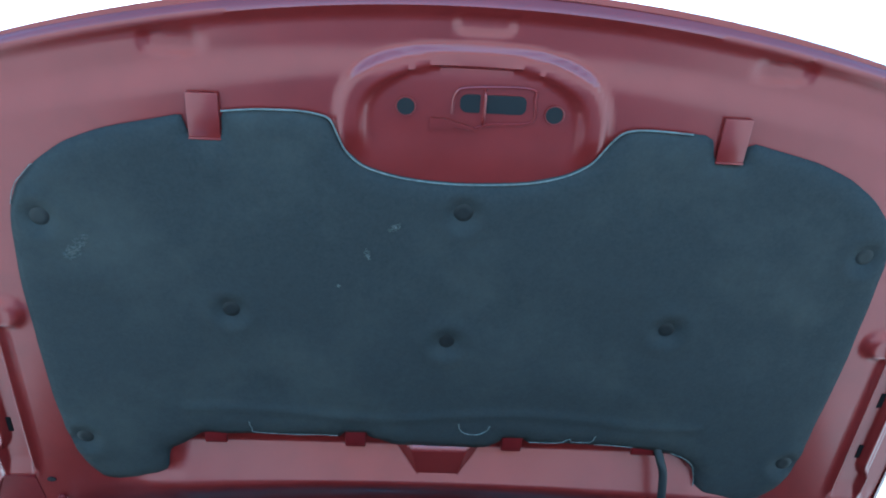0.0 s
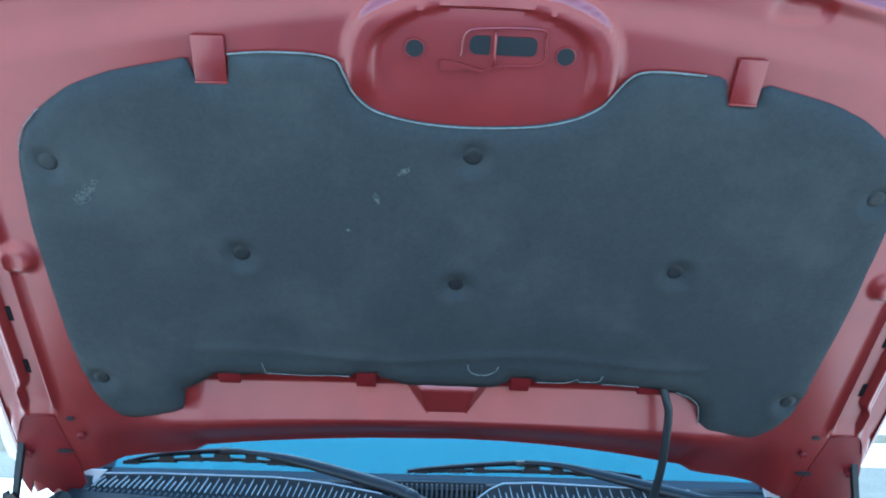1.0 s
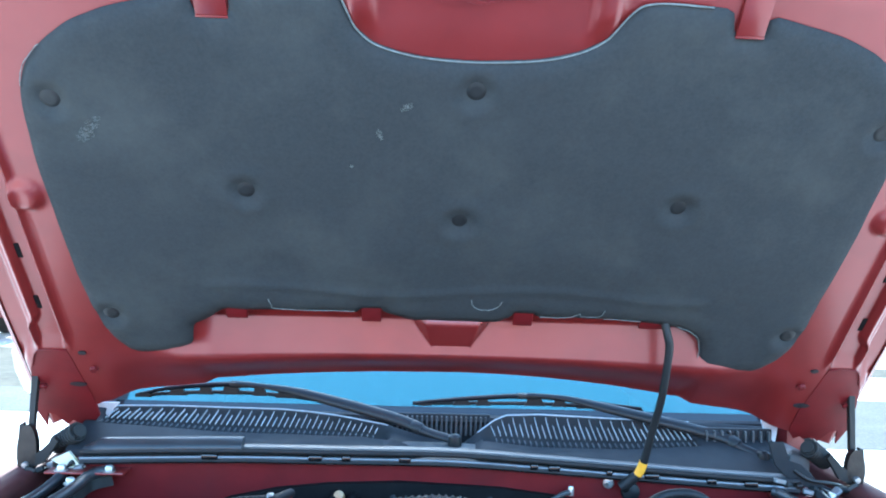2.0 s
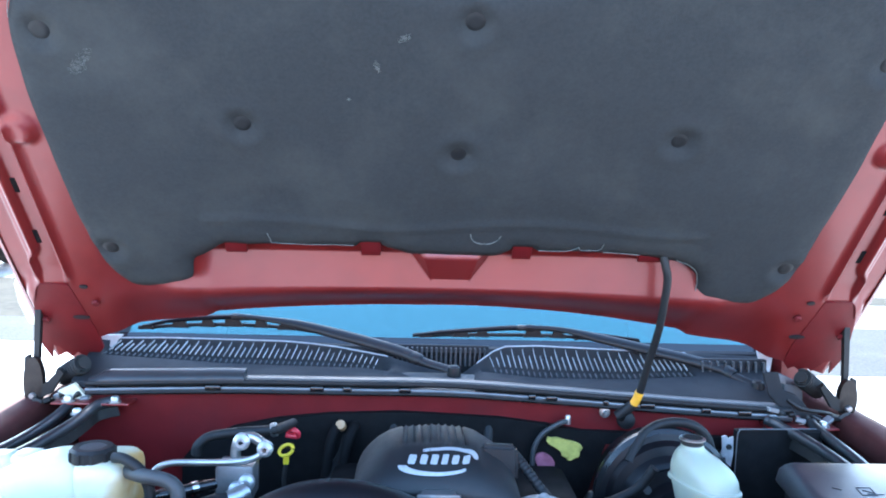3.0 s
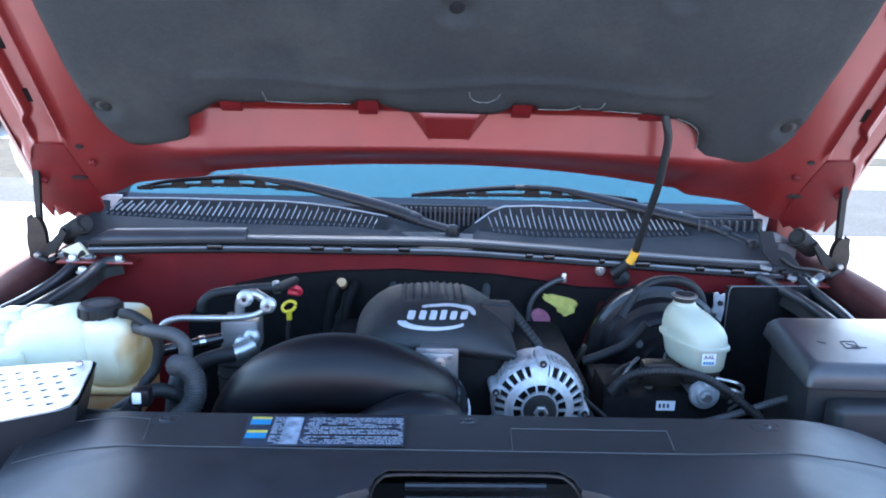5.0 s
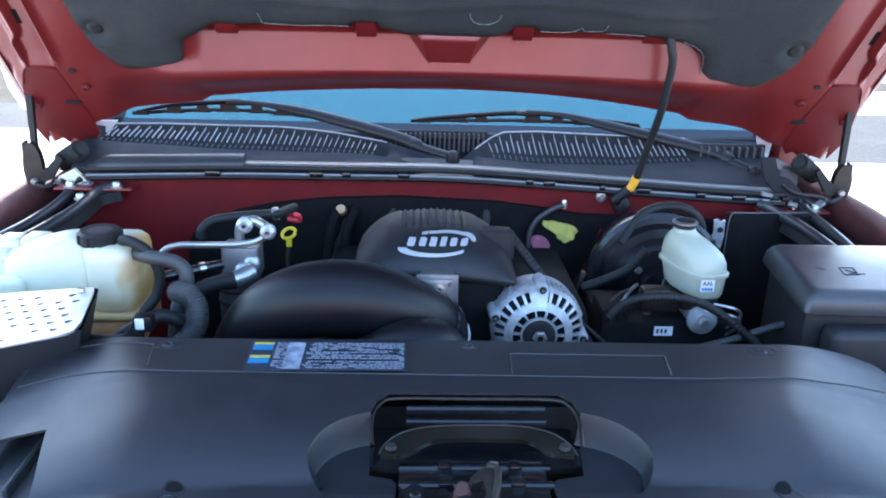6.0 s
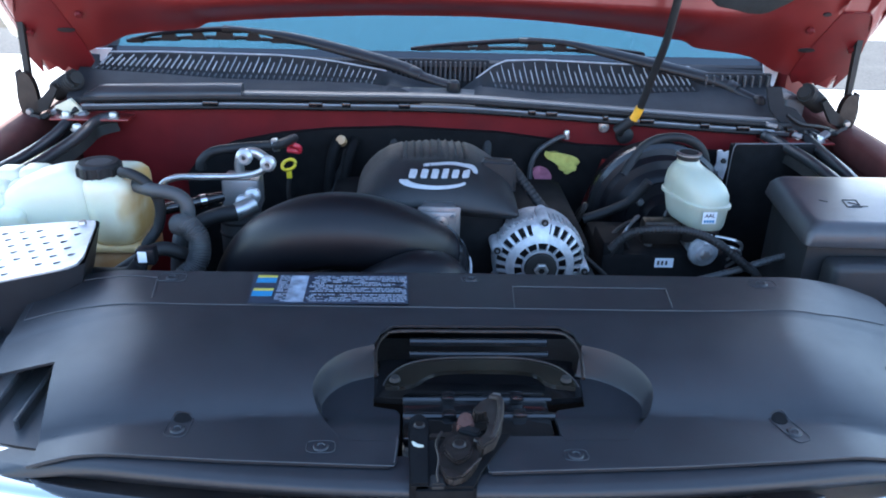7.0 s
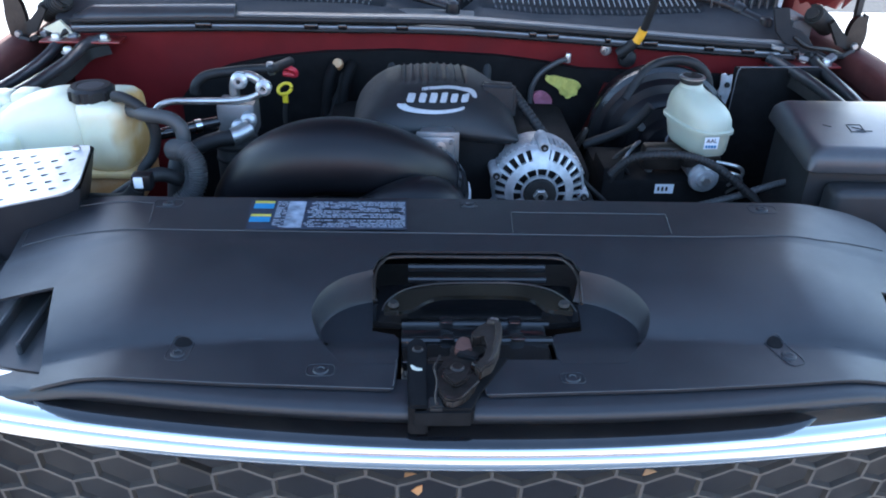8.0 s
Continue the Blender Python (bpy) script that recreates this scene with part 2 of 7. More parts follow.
def hose(pts, radius, n=8, seg=12, ribs=0, depth=0.12):
    """A bent hose through points; ribs: rings of a corrugated loom."""
    bm = bmesh.new()
    path = spline([tuple(q) for q in pts], n)
    if ribs:
        dense = []
        for i in range(ribs * 4 + 1):
            f = i / (ribs * 4) * (len(path) - 1)
            k = min(int(f), len(path) - 2)
            dense.append(path[k].lerp(path[k + 1], f - k))
        count = len(dense) - 1
        return sweep(bm, dense, lambda s: radius * (1 - depth * (round(s * count) % 4 in (2, 3))), seg)
    return sweep(bm, path, radius, seg)


def lathe(bm, profile, seg=32, m=None, arc=1.0):
    """Turns (radius, height) pairs about the z axis of m."""
    m = m or Matrix()
    rings = []
    for r, h in profile:
        if r < 1e-6:
            rings.append([bm.verts.new(m @ Vector((0, 0, h)))] * seg)
        else:
            rings.append([bm.verts.new(m @ Vector((r * math.cos(a), r * math.sin(a), h))) for a in (k * 2 * math.pi / seg for k in range(seg))])
    for a, b in zip(rings, rings[1:]):
        for k in range(seg):
            q = [a[k], a[(k + 1) % seg], b[(k + 1) % seg], b[k]]
            q = [v for i, v in enumerate(q) if v not in q[:i]]
            if len(q) > 2:
                bm.faces.new(q)
    return bm


def block(bm, x0, y0, z0, x1, y1, z1, r=0.004, m=None, seg=2, taper=1.0):
    """A box with rounded edges; taper narrows its top."""
    got = bmesh.ops.create_cube(bm, size=1.0)
    vs = got["verts"]
    c = Vector(((x0 + x1) / 2, (y0 + y1) / 2, (z0 + z1) / 2))
    for v in vs:
        k = taper if v.co.z > 0 else 1.0
        v.co = Vector((v.co.x * (x1 - x0) * k, v.co.y * (y1 - y0) * k, v.co.z * (z1 - z0))) + c
    if r:
        es = list({e for v in vs for e in v.link_edges})
        got = bmesh.ops.bevel(bm, geom=es, offset=r, segments=seg, profile=0.5, affect="EDGES")
        vs = list({v for f in got["faces"] for v in f.verts} | {v for v in vs if v.is_valid})
    if m is not None:
        for v in vs:
            v.co = m @ v.co
    return bm


def inside(p, poly):
    x, y, hit, n = p[0], p[1], False, len(poly)
    j = n - 1
    for i in range(n):
        xi, yi, xj, yj = poly[i][0], poly[i][1], poly[j][0], poly[j][1]
        if (yi > y) != (yj > y) and x < (xj - xi) * (y - yi) / (yj - yi) + xi:
            hit = not hit
        j = i
    return hit


def nearest(p, polys):
    best, where = 1e9, p
    for poly in polys:
        n = len(poly)
        for i in range(n):
            ax, ay = poly[i][0], poly[i][1]
            bx, by = poly[(i + 1) % n][0] - ax, poly[(i + 1) % n][1] - ay
            d = bx * bx + by * by
            t = 0 if d == 0 else max(0, min(1, ((p[0] - ax) * bx + (p[1] - ay) * by) / d))
            q = (ax + bx * t, ay + by * t)
            e = (q[0] - p[0]) ** 2 + (q[1] - p[1]) ** 2
            if e < best:
                best, where = e, q
    return where


def relief(bm, outline, height, step=0.01, thick=0.004, holes=()):
    """A sheet over a closed outline in x and y, with its heights from a function, folded down all along its rim."""
    xs, ys = [p[0] for p in outline], [p[1] for p in outline]
    nx, ny = int((max(xs) - min(xs)) / step) + 2, int((max(ys) - min(ys)) / step) + 2
    x0, y0 = min(xs) - step * 0.37, min(ys) - step * 0.41
    polys = [outline, *holes]
    ok = {}
    for i in range(nx + 1):
        for j in range(ny + 1):
            p = (x0 + i * step, y0 + j * step)
            ok[i, j] = inside(p, outline) and not any(inside(p, h) for h in holes)
    cells = [(i, j) for i in range(nx) for j in range(ny) if ok[i, j] and ok[i + 1, j] and ok[i, j + 1] and ok[i + 1, j + 1]]
    verts = {}
    for i, j in cells:
        for k in ((i, j), (i + 1, j), (i + 1, j + 1), (i, j + 1)):
            if k not in verts:
                verts[k] = bm.verts.new((x0 + k[0] * step, y0 + k[1] * step, 0))
    for i, j in cells:
        bm.faces.new((verts[i, j], verts[i + 1, j], verts[i + 1, j + 1], verts[i, j + 1]))
    rim = [v for v in verts.values() if any(len(e.link_faces) == 1 for e in v.link_edges)]
    for v in rim:
        q = nearest((v.co.x, v.co.y), polys)
        v.co.x, v.co.y = q
    for v in verts.values():
        v.co.z = height(v.co.x, v.co.y)
    edges = [e for e in bm.edges if len(e.link_faces) == 1]
    got = bmesh.ops.extrude_edge_only(bm, edges=edges)
    for v in got["geom"]:
        if isinstance(v, bmesh.types.BMVert):
            v.co.z -= thick
    return bm


def step_up(a, b, x):
    t = max(0.0, min(1.0, (x - a) / (b - a)))
    return t * t * (3 - 2 * t)


def prism(bm, outline, z0, z1, m=None):
    """A slab over a closed outline."""
    m = m or Matrix()
    lo = [bm.verts.new(m @ Vector((p[0], p[1], z0))) for p in outline]
    hi = [bm.verts.new(m @ Vector((p[0], p[1], z1))) for p in outline]
    n = len(outline)
    bm.faces.new(lo[::-1])
    bm.faces.new(hi)
    for i in range(n):
        bm.faces.new((lo[i], lo[(i + 1) % n], hi[(i + 1) % n], hi[i]))
    return bm


def flat(pts, n=6, closed=True):
    return [(p.x, p.y) for p in spline([(a, b, 0) for a, b in pts], n, closed)]


AXIS_Y = pose(0, 0, 0, 90, 0, 0)     # turns a local z axis to the front (-y)
FRONT = pose(0, 0, 0, 90, 0, 0)      # lays local x, y into world x, z; local z looks to the front (-y)

# ---- ground ----
bm = bmesh.new()
block(bm, -60, -60, -0.3, 60, 60, 0.0, 0)
tagged(link("ground", bm, CONCRETE), "pale sunlit concrete forecourt under the vehicle", "ground", kind="structure")
# the left far strip's dark colour stands in for shaded ground
for x0, x1, y0, y1, z, name, mat, label in ((-40, 0, 6.9, 8.2, 0.004, "road", ASPHALT, "grey asphalt strip beyond the concrete"), (0, 40, 6.1, 8.6, 0.004, "road", ASPHALT, "grey asphalt lane beside the concrete"),
                                            (-40, 0, 8.2, 11.6, 0.005, "planting_bed", DARK_GROUND, "dark strip standing in for shaded ground beyond the asphalt"), (0, 40, 10.6, 11.6, 0.005, "planting_bed", DARK_GROUND, "dark soil bed across the lane")):
    bm = bmesh.new()
    block(bm, x0, y0, -0.3, x1, y1, z, 0)
    tagged(link(name, bm, mat), label, name.replace("_", " "), kind="structure")
# unseen red-brown wall across the forecourt, added behind the camera's stand to shape reflections
bm = bmesh.new()
block(bm, -25, -16.3, 0, 25, -16, 4.4, 0.02)
tagged(link("wall_south", bm, STUCCO), "unseen plain red-brown wall added to shape reflections", "wall", kind="structure")

# ---- hood: local x across, y up the open lid, z out of its underside ----
HOOD = Matrix(((1, 0, 0, 0), (0, -math.cos(radians(50)), -math.sin(radians(50)), 0.88),
               (0, math.sin(radians(50)), -math.cos(radians(50)), 1.42), (0, 0, 0, 1)))
hood = thing("hood", "open red hood with a dark felt liner, propped up", "hood", at=HOOD)


def hood_front(x):
    return 0.793 - 0.218 * x * x


REAR = ((-0.86, -0.36), (-0.80, -0.322), (-0.75, -0.287), (-0.70, -0.260), (-0.66, -0.248), (-0.62, -0.241), (-0.577, -0.230), (-0.516, -0.213), (-0.458, -0.202), (-0.40, -0.1935), (-0.342, -0.187), (-0.25, -0.179), (-0.15, -0.173), (0.0, -0.170))


def hood_rear(x):
    if x < 0:
        return float(np.interp(x, [p[0] for p in REAR], [p[1] for p in REAR]))
    return -0.170 - 0.26 * x * x


def hood_up(x):
    return -0.027 - 0.06 * max(0, abs(x) - 0.2) ** 2


def hood_crease(x):
    return -0.078 - 0.11 * x * x


def oval(x, y, cx, cy, a, b, k=2.6):
    return (abs((x - cx) / a) ** k + abs((y - cy) / b) ** k) ** (1 / k)


def hood_height(x, s):
    ax = abs(x)
    h = 0.0
    # striker island with its double rim
    d = oval(x, s, 0.004, 0.61, 0.196, 0.112)
    h += step_up(0.545, 0.60, s) * (0.010 * (1 - step_up(0.93, 1.0, d)) - 0.011 * (1 - step_up(0.78, 0.84, oval(x, s, 0.004, 0.60, 0.190, 0.115))))
    # rear cross member: a slanting face that ends in a rounded crease
    w = 1 - step_up(0.455, 0.497, ax)
    up, crease = hood_up(x), hood_crease(x)
    if s < up + 0.006:
        f = max(0.0, min(1.0, (up - s) / (up - crease)))
        face = -0.024 + 0.047 * f
        if s < crease:
            face = 0.023 - 0.043 * step_up(0, crease - hood_rear(x), crease - s)
        h += w * face
    elif s < 0.022:
        h += w * -0.024 * (1 - step_up(0.004, 0.022, s))
    # the crease runs on past the face and dies out towards the corners
    ridge = (1 - step_up(0.50, 0.62, ax)) * (1 - w)
    if s > crease:
        h += ridge * 0.020 * (1 - step_up(0.0, 0.030, s - crease))
    else:
        h += ridge * (0.020 - 0.030 * step_up(0, crease - hood_rear(x), crease - s))
        h -= (1 - w) * (1 - ridge) * 0.02 * (1 - step_up(0.63, 0.69, ax)) * step_up(0, crease - hood_rear(x), crease - s)
    # proud block with splayed cheeks in the middle of the cross member
    if -0.080 < s < 0.012:
        half = 0.037 + 0.22 * max(0.0, s + 0.062)
        top = 0.0105 - 1.15 * max(0.0, abs(x + 0.0095) - half)
        top -= 0.016 * step_up(-0.010, 0.006, s)
        h = max(h, top) if s > -0.0635 else h
    # side channels
    if s > -0.10:
        fade = step_up(-0.10, -0.085, s)
        jog = 0.781 + 0.015 * step_up(0.020, 0.055, -s)
        h += fade * 0.0075 * math.exp(-((ax - 0.735) / 0.0045) ** 2)
        h -= fade * 0.010 * step_up(0.738, 0.747, ax) * (1 - step_up(jog - 0.010, jog - 0.002, ax))
        h += fade * 0.006 * math.exp(-((ax - jog) / 0.0045) ** 2)
    out_ = 0.792 + 0.034 * (1 - step_up(-0.15, -0.09, s))
    h -= 0.022 * step_up(out_, out_ + 0.020, ax)
    h += 0.012 * (1 - step_up(0.5, 1.0, math.hypot(ax - 0.718, s - 0.253) / 0.034))
    # rounded trough between liner and front lip, lip turned up
    g = hood_front(x) - s
    h -= 0.012 * step_up(0.12, 0.07, g) * step_up(0.015, 0.04, g) if g < 0.12 else 0
    h -= 0.03 * (1 - step_up(0.0, 0.018, g))
    # three pressed pockets behind the front lip
    for px, py in ((-0.41, 0.703), (0.012, 0.750), (0.433, 0.705)):
        h -= 0.006 * (1 - step_up(0.7, 1.15, oval(x, s, px, py, 0.042, 0.016, 4)))
    return h


def stations(a, b, step):
    n = max(1, round((b - a) / step))
    return [a + (b - a) * k / n for k in range(n)]


bm = bmesh.new()
XS = []
for a, b, step in ((0.0, 0.10, 0.0025), (0.10, 0.44, 0.007), (0.44, 0.52, 0.0035), (0.52, 0.73, 0.007), (0.73, 0.822, 0.0025), (0.822, 0.845, 0.006)):
    XS += stations(a, b, step)
XS = sorted({round(q, 5) for x in [*XS, 0.845] for q in (x, -x)})
grid = []
for x0 in XS:
    r0, c0, u0, f0 = hood_rear(x0), hood_crease(x0), hood_up(x0), hood_front(x0)
    c0 = max(c0, r0 + 0.004)
    rows_ = [r0 + (c0 - r0) * k / 14 for k in range(14)] + [c0 + (-0.064 - c0) * k / 4 for k in range(4)] + [-0.064, -0.0633] + [-0.0633 + (u0 + 0.0633) * k / 16 for k in range(1, 17)]
    rows_ += [u0 + (0.026 - u0) * k / 12 for k in range(1, 13)] + [0.026 + (f0 - 0.026) * k / 118 for k in range(1, 119)]
    col = []
    for s in rows_:
        v = (s - r0) / (f0 - r0)
        x = x0 * (1 - 0.02 * step_up(0.6, 1.0, v))
        col.append(bm.verts.new((x, s, hood_height(x, s))))
    grid.append(col)
for a, b in zip(grid, grid[1:]):
    for j in range(len(a) - 1):
        bm.faces.new((a[j], b[j], b[j + 1], a[j + 1]))
part("inner_panel", bm, RED, hood, "pressed red inner panel", sharp=60)

# outer skin, bowed over the inner panel
bm = bmesh.new()
grid = []
for i in range(49):
    u = -1 + 2 * i / 48
    col = []
    for j in range(33):
        v = j / 32
        x = u * 0.852
        a, b = hood_rear(x) + 0.004, hood_front(x) + 0.002
        s = a + v * (b - a)
        x *= 1 - 0.02 * step_up(0.6, 1.0, v)
        edge = min(1.0, min((1 - abs(u)) * 9, v * 14, (1 - v) * 12))
        col.append(bm.verts.new((x, s, -0.022 - 0.055 * math.sqrt(max(0.0, 1 - (1 - edge) ** 2)))))
    grid.append(col)
for i in range(48):
    for j in range(32):
        bm.faces.new((grid[i][j], grid[i][j + 1], grid[i + 1][j + 1], grid[i + 1][j]))
got = bmesh.ops.extrude_edge_only(bm, edges=[e for e in bm.edges if len(e.link_faces) == 1])
for v in got["geom"]:
    if isinstance(v, bmesh.types.BMVert):
        v.co = Vector((v.co.x * 0.99, v.co.y + (0.006 if v.co.y < 0 else -0.008), -0.018))
part("outer_skin", bm, RED, hood, "glossy red outer skin")

# liner
LEFT = [(-0.002, 0.518), (-0.069, 0.521), (-0.111, 0.528), (-0.150, 0.541), (-0.174, 0.563), (-0.187, 0.590), (-0.197, 0.610), (-0.216, 0.617),
        (-0.246, 0.620), (-0.301, 0.619), (-0.347, 0.614), (-0.347, 0.577), (-0.394, 0.573), (-0.404, 0.606), (-0.419, 0.602), (-0.516, 0.580), (-0.575, 0.556), (-0.620, 0.523),
        (-0.651, 0.489), (-0.666, 0.452), (-0.673, 0.413), (-0.679, 0.312), (-0.677, 0.202), (-0.672, 0.082), (-0.659, -0.008), (-0.643, -0.069), (-0.614, -0.106), (-0.561, -0.110),
        (-0.499, -0.090), (-0.489, -0.030), (-0.462, -0.015), (-0.427, 0.015), (-0.382, 0.013), (-0.346, 0.016), (-0.181, 0.014), (-0.178, 0.024), (-0.140, 0.024), (-0.135, 0.014), (-0.109, 0.005), (-0.088, -0.004)]
RIGHT = [(0.074, -0.002), (0.098, 0.012), (0.102, 0.022), (0.140, 0.022), (0.146, 0.012), (0.262, 0.011), (0.358, 0.006), (0.402, 0.000), (0.445, -0.020), (0.465, -0.046), (0.475, -0.105),
         (0.544, -0.122), (0.595, -0.116), (0.631, -0.079), (0.650, -0.020), (0.660, 0.100), (0.668, 0.200), (0.670, 0.310), (0.668, 0.413), (0.660, 0.455), (0.645, 0.490), (0.615, 0.523), (0.572, 0.553), (0.515, 0.577), (0.420, 0.600), (0.404, 0.603),
         (0.400, 0.570), (0.357, 0.575), (0.350, 0.610), (0.319, 0.613), (0.257, 0.616), (0.224, 0.612), (0.207, 0.598), (0.190, 0.573), (0.178, 0.558), (0.146, 0.539), (0.089, 0.524)]
PINS = [(-0.628, 0.435), (-0.357, 0.281), (-0.631, -0.003), (0.001, 0.472), (-0.010, 0.233), (0.348, 0.273), (0.624, -0.017), (0.630, 0.425)]


def eased(line, keep=0.03):
    """Rounds off the long soft bends of an outline, leaves short steps as they are."""
    out, m = [], len(line)
    for i in range(m):
        a, p, c = Vector(line[i - 1]), Vector(line[i]), Vector(line[(i + 1) % m])
        if (a - p).length > keep and (c - p).length > keep:
            out += [tuple(a.lerp(p, 0.75)), tuple((a.lerp(p, 0.88) + c.lerp(p, 0.88)) / 2), tuple(c.lerp(p, 0.75))]
        else:
            out.append(tuple(p))
    return out


OUT = eased(LEFT + RIGHT)


def pad_height(x, s):
    q = nearest((x, s), [OUT])
    d = math.hypot(q[0] - x, q[1] - s)
    h = 0.004 + 0.009 * math.sqrt(min(1.0, d / 0.03))
    for px, py in PINS:
        r = math.hypot(px - x, py - s)
        h -= 0.013 * math.exp(-(r / 0.019) ** 2) - 0.0025 * math.exp(-((r - 0.036) / 0.012) ** 2)
    h += 0.0035 * noise.noise((x * 5, s * 7, 0.3)) + 0.0012 * noise.noise((x * 22, s * 26, 1.3))
    h += 0.003 * math.exp(-((s - 0.075 - 0.02 * noise.noise((x * 4, 0, 0))) / 0.008) ** 2) * (abs(x) < 0.45)
    return h


bm = relief(bmesh.new(), OUT, pad_height, 0.0075, 0.014)
part("liner", bm, FELT, hood, "worn charcoal felt sound liner", sharp=80)
bm = bmesh.new()
rim = [Vector((x, s, 0.0055)) for x, s in LEFT[:11]] 
sweep(bm, spline([tuple(p) for p in rim[::-1] + [Vector((x, s, 0.0055)) for x, s in RIGHT[-8:][::-1]]], 4), 0.0014, 6)
part("bound_edge", bm, FELT_EDGE, hood, "pale bound edge of the liner")
for x, s in PINS:
    bm = bmesh.new()
    lathe(bm, [(0.0, 0.0012), (0.006, 0.0028), (0.013, 0.0018), (0.0165, -0.0006), (0.0165, -0.005)], 20, Matrix.Translation((x, s, 0.0045)))
    part("push_pin", bm, RUBBER, hood, "round black push pin")
# frayed rear edge and scuffs on the felt
for pts in ([(-0.342, 0.050), (-0.338, 0.034), (-0.332, 0.024), (-0.27, 0.0195), (-0.19, 0.0185)], [(0.021, 0.059), (0.025, 0.046), (0.035, 0.038), (0.055, 0.037), (0.070, 0.045), (0.077, 0.058)],
            [(0.150, 0.017), (0.20, 0.016), (0.222, 0.028), (0.228, 0.020), (0.260, 0.022), (0.267, 0.040)], [(0.27, 0.014), (0.34, 0.012)], [(0.41, 0.002), (0.445, -0.016), (0.462, -0.042), (0.472, -0.10)], [(-0.665, 0.455), (-0.652, 0.488), (-0.622, 0.521)]):
    bm = bmesh.new()
    line = []
    for p in spline([(a, b, 0) for a, b in pts], 6):
        q = (p.x + 0.0012 * noise.noise((p.x * 300, p.y * 300, 0)), p.y + 0.0018 * noise.noise((p.x * 260, p.y * 310, 5)))
        line.append((q[0], q[1], pad_height(*q) + 0.0006))
    sweep(bm, line, 0.0008, 5)
    part("frayed_edge", bm, FRAY, hood, "pale frayed fibres")
random.seed(11)
for cx, cy, a, b, turn in ((-0.578, 0.392, 0.026, 0.009, 45), (-0.587, 0.377, 0.015, 0.009, 20), (-0.100, 0.446, 0.012, 0.005, 30), (-0.141, 0.396, 0.010, 0.005, 100), (-0.185, 0.337, 0.003, 0.002, 0)):
    bm = bmesh.new()
    for k in range(int(12 + 4200 * a)):
        r, w = random.random() ** 0.7, random.uniform(0, 6.28)
        ux, uy = a * r * math.cos(w), b * r * math.sin(w)
        c, q = math.cos(radians(turn)), math.sin(radians(turn))
        x, y = cx + ux * c - uy * q, cy + ux * q + uy * c
        w = random.uniform(0, 3.14)
        d = Vector((math.cos(w), math.sin(w), 0)) * random.uniform(0.0008, 0.0026)
        z = pad_height(x, y)
        sweep(bm, [(x - d.x, y - d.y, z + 0.0002), (x, y, z + 0.0007), (x + d.x, y + d.y, z + 0.0002)], 0.00032, 3)
    part("lint", bm, LINT, hood, "pale lint on the felt")
# folded tabs that hold the liner
for x0, x1 in ((-0.394, -0.349), (0.359, 0.400)):
    bm = bmesh.new()
    block(bm, x0, 0.574, 0.002, x1, 0.640, 0.008, 0.002)
    part("holding_tab", bm, RED, hood)
    bm = bmesh.new()
    block(bm, x0, 0.571, -0.002, x1, 0.5745, 0.009, 0.001)
    part("tab_lip", bm, RED, hood)
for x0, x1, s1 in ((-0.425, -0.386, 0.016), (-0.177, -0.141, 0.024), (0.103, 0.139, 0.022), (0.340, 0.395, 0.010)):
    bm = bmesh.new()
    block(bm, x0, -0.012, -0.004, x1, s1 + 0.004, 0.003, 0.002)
    part("holding_tab", bm, RED_DIM, hood)
# openings in the striker plate
for x, s, r in ((-0.091, 0.633, 0.0128), (0.118, 0.630, 0.0128)):
    bm = bmesh.new()
    lathe(bm, [(0.0, 0.0), (r, 0.0), (r, -0.003), (0.0, -0.003)], 24, Matrix.Translation((x, s, 0.0015)))
    part("round_hole", bm, INK, hood, "dark round opening")
    bm = bmesh.new()
    sweep(bm, [(x + r * 1.06 * math.cos(a), s + r * 1.06 * math.sin(a), 0.0016) for a in np.linspace(0, 2 * math.pi, 25)], 0.0011, 6)
    part("hole_rim", bm, RED, hood)
for x0, x1, ra, rb in ((-0.016, 0.0125, 0.011, 0.003), (0.0205, 0.077, 0.003, 0.009)):
    pts = []
    for cx, cy, r, a0 in ((x1 - rb, 0.6545 - rb, rb, 0), (x0 + ra, 0.6545 - ra, ra, 90), (x0 + ra, 0.628 + ra, ra, 180), (x1 - rb, 0.628 + rb, rb, 270)):
        pts += [(cx + r * math.cos(radians(a0 + k * 15)), cy + r * math.sin(radians(a0 + k * 15))) for k in range(7)]
    bm = bmesh.new()
    prism(bm, pts, -0.004, 0.0012)
    part("striker_slot", bm, INK, hood, "dark striker opening")
bm = bmesh.new()
sweep(bm, spline([(0.0185, 0.661, 0.0), (0.0185, 0.656, 0.008), (0.0185, 0.642, 0.010), (0.0185, 0.624, 0.009), (0.0180, 0.612, 0.002)], 6), 0.0020, 8)
part("striker", bm, RED, hood, "red painted striker bar")
bm = bmesh.new()
sweep(bm, spline([(a, b, 0.001) for a, b in ((-0.026, 0.625), (-0.022, 0.655), (0.0, 0.664), (0.08, 0.666), (0.088, 0.650), (0.086, 0.618), (0.03, 0.612), (0.0, 0.604), (-0.03, 0.610))], 8), 0.0022, 6)
part("plate_rib", bm, RED, hood)
bm = bmesh.new()
prism(bm, [(-0.056, 0.604), (-0.034, 0.603), (-0.020, 0.607), (0.006, 0.602), (0.006, 0.607), (-0.020, 0.613), (-0.034, 0.618), (-0.056, 0.618)], 0.0, 0.004)
part("striker_foot", bm, RED, hood, "small bracket beside the striker")
